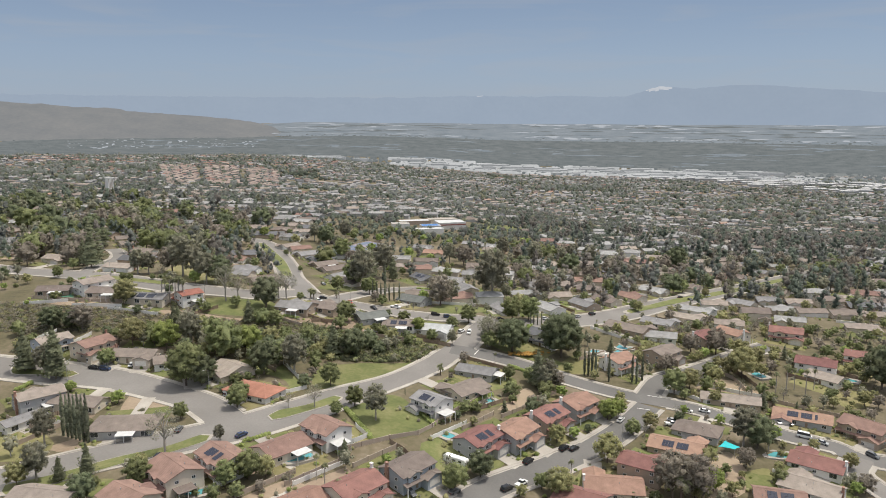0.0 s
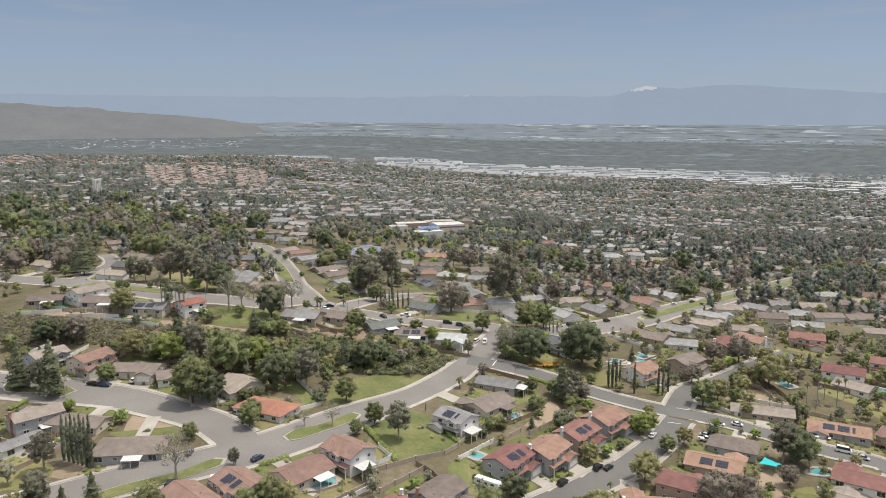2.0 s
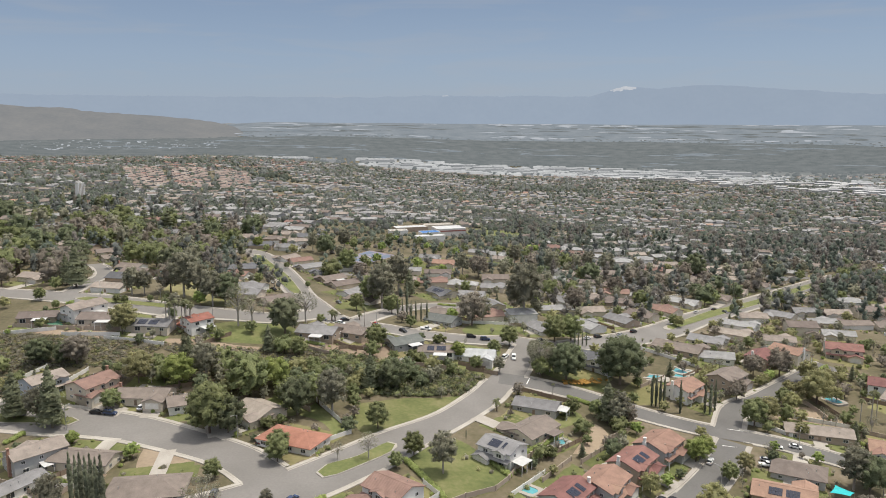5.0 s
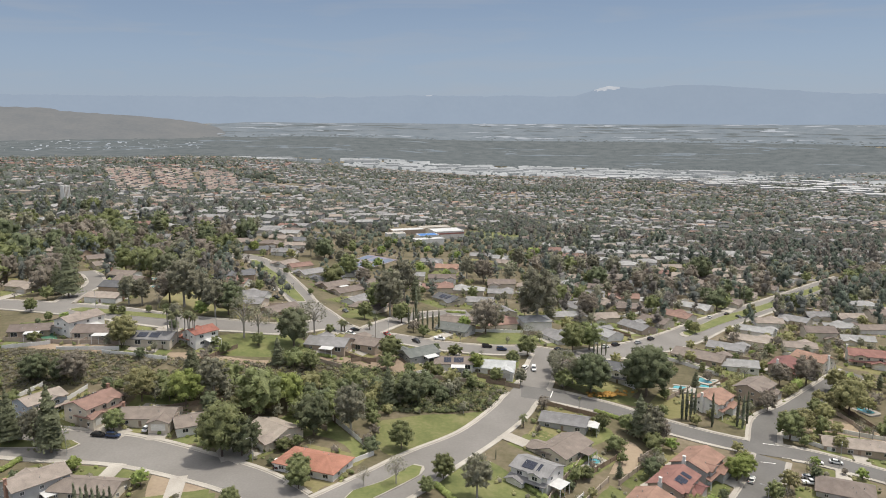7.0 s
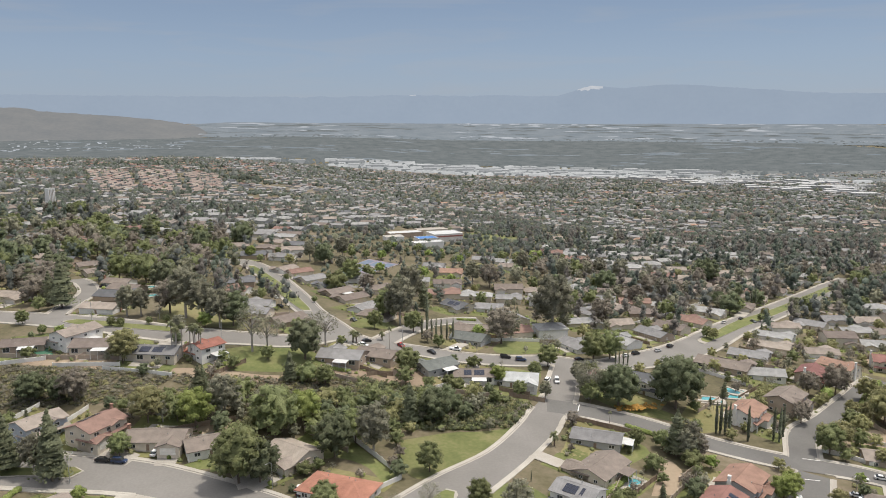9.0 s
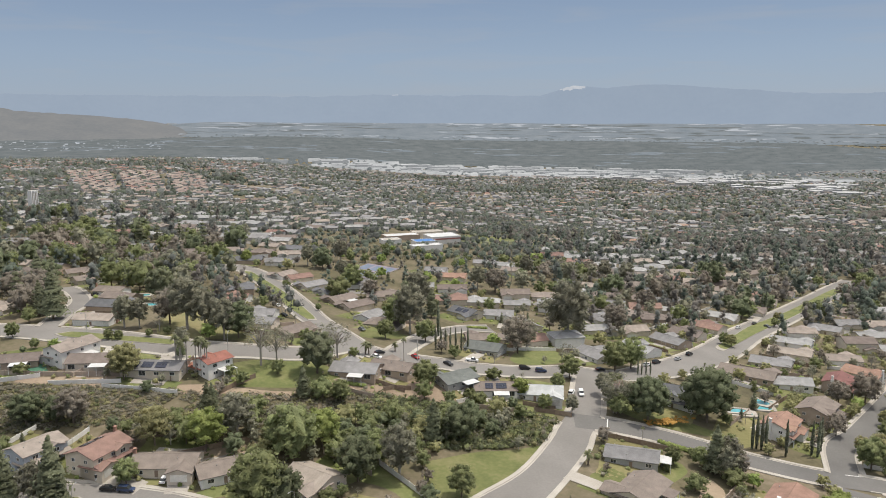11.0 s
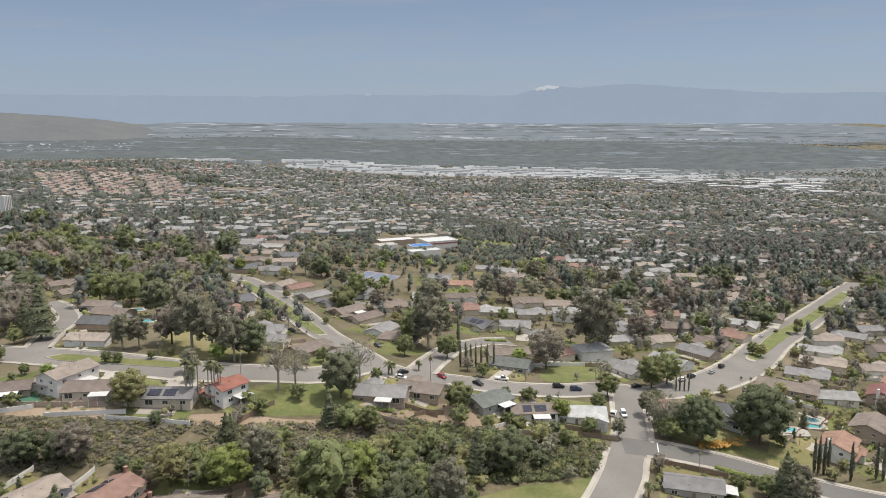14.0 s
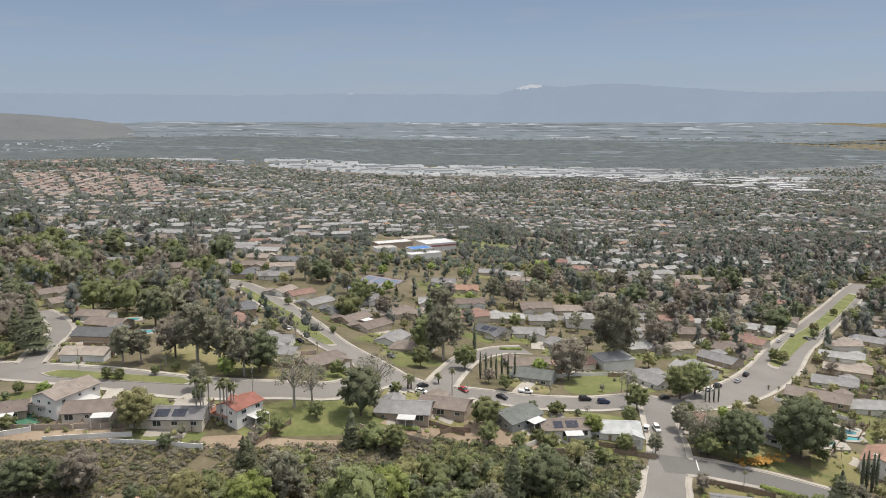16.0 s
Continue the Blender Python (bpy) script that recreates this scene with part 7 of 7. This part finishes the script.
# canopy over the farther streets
# distance haze is put into these leaf colours: greyer and bluer greens
LEAF_HAZED = dict(round=foliage("valley_leaves_hazed", (0.054, 0.070, 0.058), (0.070, 0.086, 0.070), (0.090, 0.104, 0.084), gain=2.3), gum=foliage("valley_gums_hazed", (0.062, 0.070, 0.068), (0.077, 0.084, 0.080), (0.096, 0.100, 0.096), gain=2.3),
                purple=foliage("valley_twigs_hazed", (0.067, 0.061, 0.057), (0.082, 0.075, 0.070), (0.098, 0.090, 0.083), gain=2.3), shade=foliage("valley_oaks_hazed", (0.038, 0.049, 0.042), (0.050, 0.062, 0.052), (0.065, 0.076, 0.062), gain=2.3),
                olive=foliage("valley_olives_hazed", (0.076, 0.080, 0.056), (0.096, 0.098, 0.068), (0.114, 0.113, 0.082), gain=2.3))
mid = {k: [] for k in LEAF_HAZED}
far = {k: [] for k in LEAF_HAZED}
for n_try, y0, y1, store, size in ((24000, 600, 1300, mid, (1.7, 3.9)), (36000, 1300, 2860, far, (2.1, 4.8))):
    for _ in range(n_try):
        y = math.sqrt(rng.uniform(y0 * y0, y1 * y1))
        x = rng.uniform(-0.86, 0.76) * y
        if not in_view(x, y, 1.0) or (y > 2700 and x > -160 and math.hypot(x, y) > 2800):
            continue
        g = noise.noise(Vector((x / 170, y / 170, 3))) + 0.5 * noise.noise(Vector((x / 60, y / 60, 8)))
        if inside(x, y, ESTATE) and rng.random() < 0.35:
            continue
        if g < (-0.42 if y < 1300 else -0.22) or (y < 720 and blocked(x, y, 1.5)) or (y < 1000 and any(inside(x, y, p) for p in SCHOOL)):
            continue
        if y < 1000 and crowded(x, y, 4.5):
            continue
        zone = noise.noise(Vector((x / 210, y / 210, 15)))
        tall = x > 0.30 * y and 800 < y < 1500 and zone > -0.12
        k = rng.choices(["round", "gum", "purple", "olive", "shade"], [5, 3, 1 + 4 * (zone > 0.15 and x > 0) + 12 * tall, 1, 3 + 5 * (g > 0.2)])[0]
        r = rng.uniform(*size) * (1.3 if g > 0.35 else 1.0) * (1.45 if tall else 1.0)
        hh = r * rng.uniform(1.3, 2.1) * (1.4 if k == "gum" else 1.0)
        z = ground_z(x, y) - 0.5
        store[k].append((x, y, z, r, hh))
        if store is far and rng.random() < 0.6:
            store[k].append((x + rng.uniform(-0.9, 0.9) * r, y + rng.uniform(-0.6, 0.6) * r, z, r * rng.uniform(0.5, 0.8), hh * rng.uniform(0.55, 1.25)))
        if y < 1000:
            take(x, y)
for k in LEAF_HAZED:
    clumps("valley_trees", mid[k], LEAF_HAZED[k], "tree canopy over the streets down the slope", "trees", 1, 41, 13, 0.78)
    clumps("far_trees", far[k], LEAF_HAZED[k], "tree canopy across the valley floor, haze put into its leaf colours", "trees", 1, 43, 0)

WOODS = {k: [] for k in LEAF_HAZED}
count = 0
for _ in range(16000):
    y = rng.uniform(455, 930)
    x = rng.uniform(-0.75, 0.72) * y
    side = x > 0.08 * y or x < -0.22 * y
    right = x > 0.31 * y and y > 540
    if (x < -0.22 * y and rng.random() < 0.45) or count >= 1000 or not in_view(x, y, 0.5) or (not side and (y > 640 or rng.random() < 0.75)):
        continue
    if noise.noise(Vector((x / 120, y / 70, 9))) < (-0.6 if right else -0.28 if side else -0.1) or crowded(x, y, 6.2 if right else 6.4) or blocked(x, y, 2.6) or any(inside(x, y, p) for p in SCHOOL + CLEAR):
        continue
    take(x, y)
    count += 1
    h = rng.uniform(11, 18) if right else rng.uniform(8, 16) if side else rng.uniform(6, 11)
    k = rng.choices(["purple", "gum", "shade", "round", "olive"], [5, 3, 7, 2, 0] if right else [6, 4, 4, 3, 1] if x > 0 else [3, 5, 2, 5, 2])[0]
    for i in range(5):
        f = 0.28 + 0.17 * i
        w = h * 0.19 * (1.15 - abs(f - 0.55))
        WOODS[k].append((x + rng.gauss(0, w * 0.55), y + rng.gauss(0, w * 0.55), ground_z(x, y) + h * (f - 0.16) + rng.uniform(-0.5, 0.5), w * rng.uniform(0.8, 1.2), h * 0.34))
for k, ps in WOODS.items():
    clumps("woods", ps, LEAF_HAZED[k], "tall gum trees and oaks between the streets", "trees", 1, 45, 26, 0.74)

# ---- school, courts, tower ----
M_FIELD = M_LAWN
for name, (x, y), rot, L, D, h, wall, top, label in (
        ("school_hall", (-6, 765), 16, 28, 22, 7, WALL["white"], M_PATIO, "white flat-roofed school hall"),
        ("classroom_block", (-43, 768), 16, 32, 15, 4, WALL["tan"], M_PATIO, "low tan classroom block with white roof"),
        ("classroom_block", (-54, 728), 16, 16, 12, 4, WALL["white"], M_CONCRETE, "low white classroom block with grey roof"),
        ("classroom_block", (-25, 709), 16, 26, 10, 4, WALL["white"], M_PATIO, "low white flat-roofed classroom block"),
        ("classroom_block", (-15, 814), 16, 30, 14, 5, WALL["cream"], M_CONCRETE, "cream classroom block with pale roof"),
        ("lunch_shelter", (-25, 733), 16, 18, 14, 4.5, WALL["white"], M_BLUE, "school shelter with a bright blue sheet roof")):
    flat_building(name, x, y, rot, L, D, h, wall, top, label, "school")
part("band", box(bmesh.new(), -14.3, 14.3, -11.3, -11.05, 4.6, 5.8), bpy.data.objects["school_hall"], M_REDBAND, "dull red fascia band")


def sub_court(name, u0, u1, v0, v1, mat, lift, label):
    """A straight-edged part of the playing courts."""
    a, b, c, d = [Vector(p) for p in COURT]
    q = [a.lerp(b, u).lerp(d.lerp(c, u), v) for u, v in ((u0, v0), (u1, v0), (u1, v1), (u0, v1))]
    ring = [q[i].lerp(q[(i + 1) % 4], k / 8) for i in range(4) for k in range(8)]
    tagged(draped(name, [(p.x, p.y) for p in ring], mat, lift), label, "tennis court", kind="structure")


COURT = [(-93, 588), (-73, 579), (-52, 617), (-74, 630)]
sub_court("court_apron", 0, 1, 0, 1, M_COURT2, 0.14, "mauve-grey painted apron round the courts")
for i in range(3):
    for j in range(2):
        sub_court("court_surface", i / 3 + 0.03, i / 3 + 0.29, j / 2 + 0.06, j / 2 + 0.42, M_COURT, 0.19, "faded blue painted tennis court")
fence("rail", *COURT, COURT[0])
tower = flat_building("apartment_tower", -366, 790, 52, 6.0, 6.0, 25.5, WALL["white"], WALL["white"], "slim white concrete tower with upright ribs above the trees", "tower", 0)
for k in range(5):
    part("rib", box(bmesh.new(), -3.05 + 1.35 * k, -2.35 + 1.35 * k, -3.5, -2.95, -2.0, 26.2), tower, M_TRIM)
for k in range(4):
    part("recess", box(bmesh.new(), -2.3 + 1.35 * k, -1.75 + 1.35 * k, -3.1, -2.98, 1.0, 24.5), tower, WALL["tan"])

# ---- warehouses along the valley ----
# roofs and walls glow: sunlit haze is put into their colour as emission
M_SHED_GLOW = backdrop("warehouse_white_glow", (0.38, 0.39, 0.395), (0.60, 0.605, 0.605), 0.008, 1.0)
M_SHEDWALL_GLOW = backdrop("warehouse_wall_glow", (0.22, 0.23, 0.24), (0.30, 0.31, 0.315), 0.004, 1.0)
for k in range(80):
    b = rng.uniform(-3, 24) if k % 6 else rng.uniform(-12.5, -6)
    r = rng.uniform(2890, 3130) - max(0, b - 14) * rng.uniform(0, 6)
    x, y = at_bearing(b, r)
    flat_building("warehouse", x, y, rng.uniform(-8, 8) - b * 0.4, rng.uniform(45, 130), rng.uniform(25, 60), rng.uniform(9, 14), M_SHEDWALL_GLOW, M_SHED_GLOW, "long white flat-roofed warehouse in the valley", "warehouse", 0)
sheds = {"near": ([], []), "far": ([], [])}
for k in range(520):
    b = rng.uniform(-4, 34)
    if noise.noise(Vector((b * 0.7, k % 5, 3))) < -0.3:
        continue
    r = rng.uniform(2860, 3190) - max(0, b - 13) * rng.uniform(8, 32)
    x, y = at_bearing(b, r)
    L, D, h = rng.uniform(14, 70), rng.uniform(14, 45), rng.uniform(5, 11)
    c, s, z = math.cos(radians(-b * 0.4)), math.sin(radians(-b * 0.4)), ground_z(x, y)
    V, F = sheds["far" if r > 2850 else "near"]
    n = len(V)
    V += [(x + u * c - v * s, y + u * s + v * c, z + w) for w in (-2, h) for u, v in ((-L / 2, -D / 2), (L / 2, -D / 2), (L / 2, D / 2), (-L / 2, D / 2))]
    F += [(n, n + 1, n + 5, n + 4), (n + 1, n + 2, n + 6, n + 5), (n + 2, n + 3, n + 7, n + 6), (n + 3, n, n + 4, n + 7), (n + 4, n + 5, n + 6, n + 7)]
batch("distant_sheds", *sheds["far"], M_SHED_GLOW, "crowd of small white sheds among the warehouses", "sheds")
batch("valley_sheds", *sheds["near"], WALL["grey"], "pale grey sheds along the valley", "sheds")
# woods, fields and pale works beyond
# their haze is painted in as blue-grey emission, so they glow
M_FARWOOD_GLOW = backdrop("far_woods", (0.120, 0.138, 0.142), (0.200, 0.214, 0.218), 0.02, 1.0)
M_FARFIELD_GLOW = backdrop("far_fields", (0.18, 0.212, 0.24), (0.272, 0.296, 0.318), 0.012, 1.0)
M_FARPALE_GLOW = backdrop("far_pale_works", (0.34, 0.37, 0.41), (0.46, 0.48, 0.51), 0.004, 1.0)


def band(name, b0, b1, r0, r1, mat, label, lift):
    bm = bmesh.new()
    n, m = 30, 2
    rows = []
    for i in range(n + 1):
        b = b0 + (b1 - b0) * i / n
        taper = min(1, 6 * i / n, 6 * (n - i) / n)
        row = []
        for j in range(m + 1):
            e = 45 * noise.noise(Vector((b * 0.8, r0 * 0.01, j // m)))
            rr = (r0 + r1) / 2 + (j / m - 0.5) * (r1 - r0) * taper + e * taper
            x, y = at_bearing(b, rr)
            row.append(bm.verts.new((x, y, ground_z(x, y) + lift)))
        rows.append(row)
    for a, b in zip(rows, rows[1:]):
        for j in range(m):
            bm.faces.new((a[j], a[j + 1], b[j + 1], b[j]))
    tagged(new(name, mesh_of(name, bm, mat, smooth=True)), label, "fields", kind="structure")


# the plain glows too, haze included in its tone
M_FARPLAIN_GLOW = backdrop("far_plain", (0.20, 0.215, 0.215), (0.255, 0.265, 0.262), 0.006, 1.0)
band("backdrop_plain", -45, -2, 2880, 3460, M_FARPLAIN_GLOW, "hazy brown plain at the foot of the hills", 1.2)
band("backdrop_plain", 14, 48, 2880, 3460, M_FARPLAIN_GLOW, "hazy plain beyond the warehouses", 1.2)
band("backdrop_woods", -40, 45, 3200, 4020, M_FARWOOD_GLOW, "dark hazy woodland along the river", 2.5)
band("backdrop_fields", -22, 45, 3980, 4650, M_FARFIELD_GLOW, "hazy fields and suburbs across the valley", 2.0)
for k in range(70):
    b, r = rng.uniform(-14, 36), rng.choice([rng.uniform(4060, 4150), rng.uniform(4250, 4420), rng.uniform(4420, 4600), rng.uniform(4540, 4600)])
    band("backdrop_works", b, b + rng.uniform(0.4, 3.2), r, r + rng.uniform(6, 26), M_FARPALE_GLOW, "pale roofs and bare plots far across the valley", 4.0 + 0.05 * k)
for k in range(150):
    b, r = rng.uniform(-24, 40), rng.uniform(3230, 4580)
    wood = r > 3950 or rng.random() < 0.25
    band("backdrop_streak", b, b + rng.uniform(1.0, 6.5), r, r + rng.uniform(8, 34), M_FARWOOD_GLOW if wood else M_FARFIELD_GLOW, "thin strip of trees across the hazy plain" if wood else "thin strip of pale ground in the hazy woods", 3.0 + 0.02 * k)
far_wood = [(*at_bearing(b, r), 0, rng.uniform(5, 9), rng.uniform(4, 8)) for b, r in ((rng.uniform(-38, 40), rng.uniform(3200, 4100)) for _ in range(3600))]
clumps("far_woods", [(x, y, ground_z(x, y) - 1, a, h) for x, y, _, a, h in far_wood], M_FARWOOD_GLOW, "hazy riverside woodland", "trees", 1, 51)
between = [at_bearing(rng.uniform(-22, 32), rng.uniform(2850, 3230)) for _ in range(800)]
clumps("works_trees", [(x, y, ground_z(x, y) - 1, rng.uniform(5, 11), rng.uniform(8, 15)) for x, y in between], M_FARWOOD_GLOW, "dark trees between the warehouses", "trees", 1, 53)
for k in range(110):
    b, r = rng.uniform(-27, -14), rng.uniform(3480, 3860)
    band("backdrop_works", b, b + rng.uniform(0.06, 0.3), r, r + rng.uniform(6, 16), M_FARPALE_GLOW, "pale houses at the foot of the hazy hills", 5.0 + 0.05 * k)
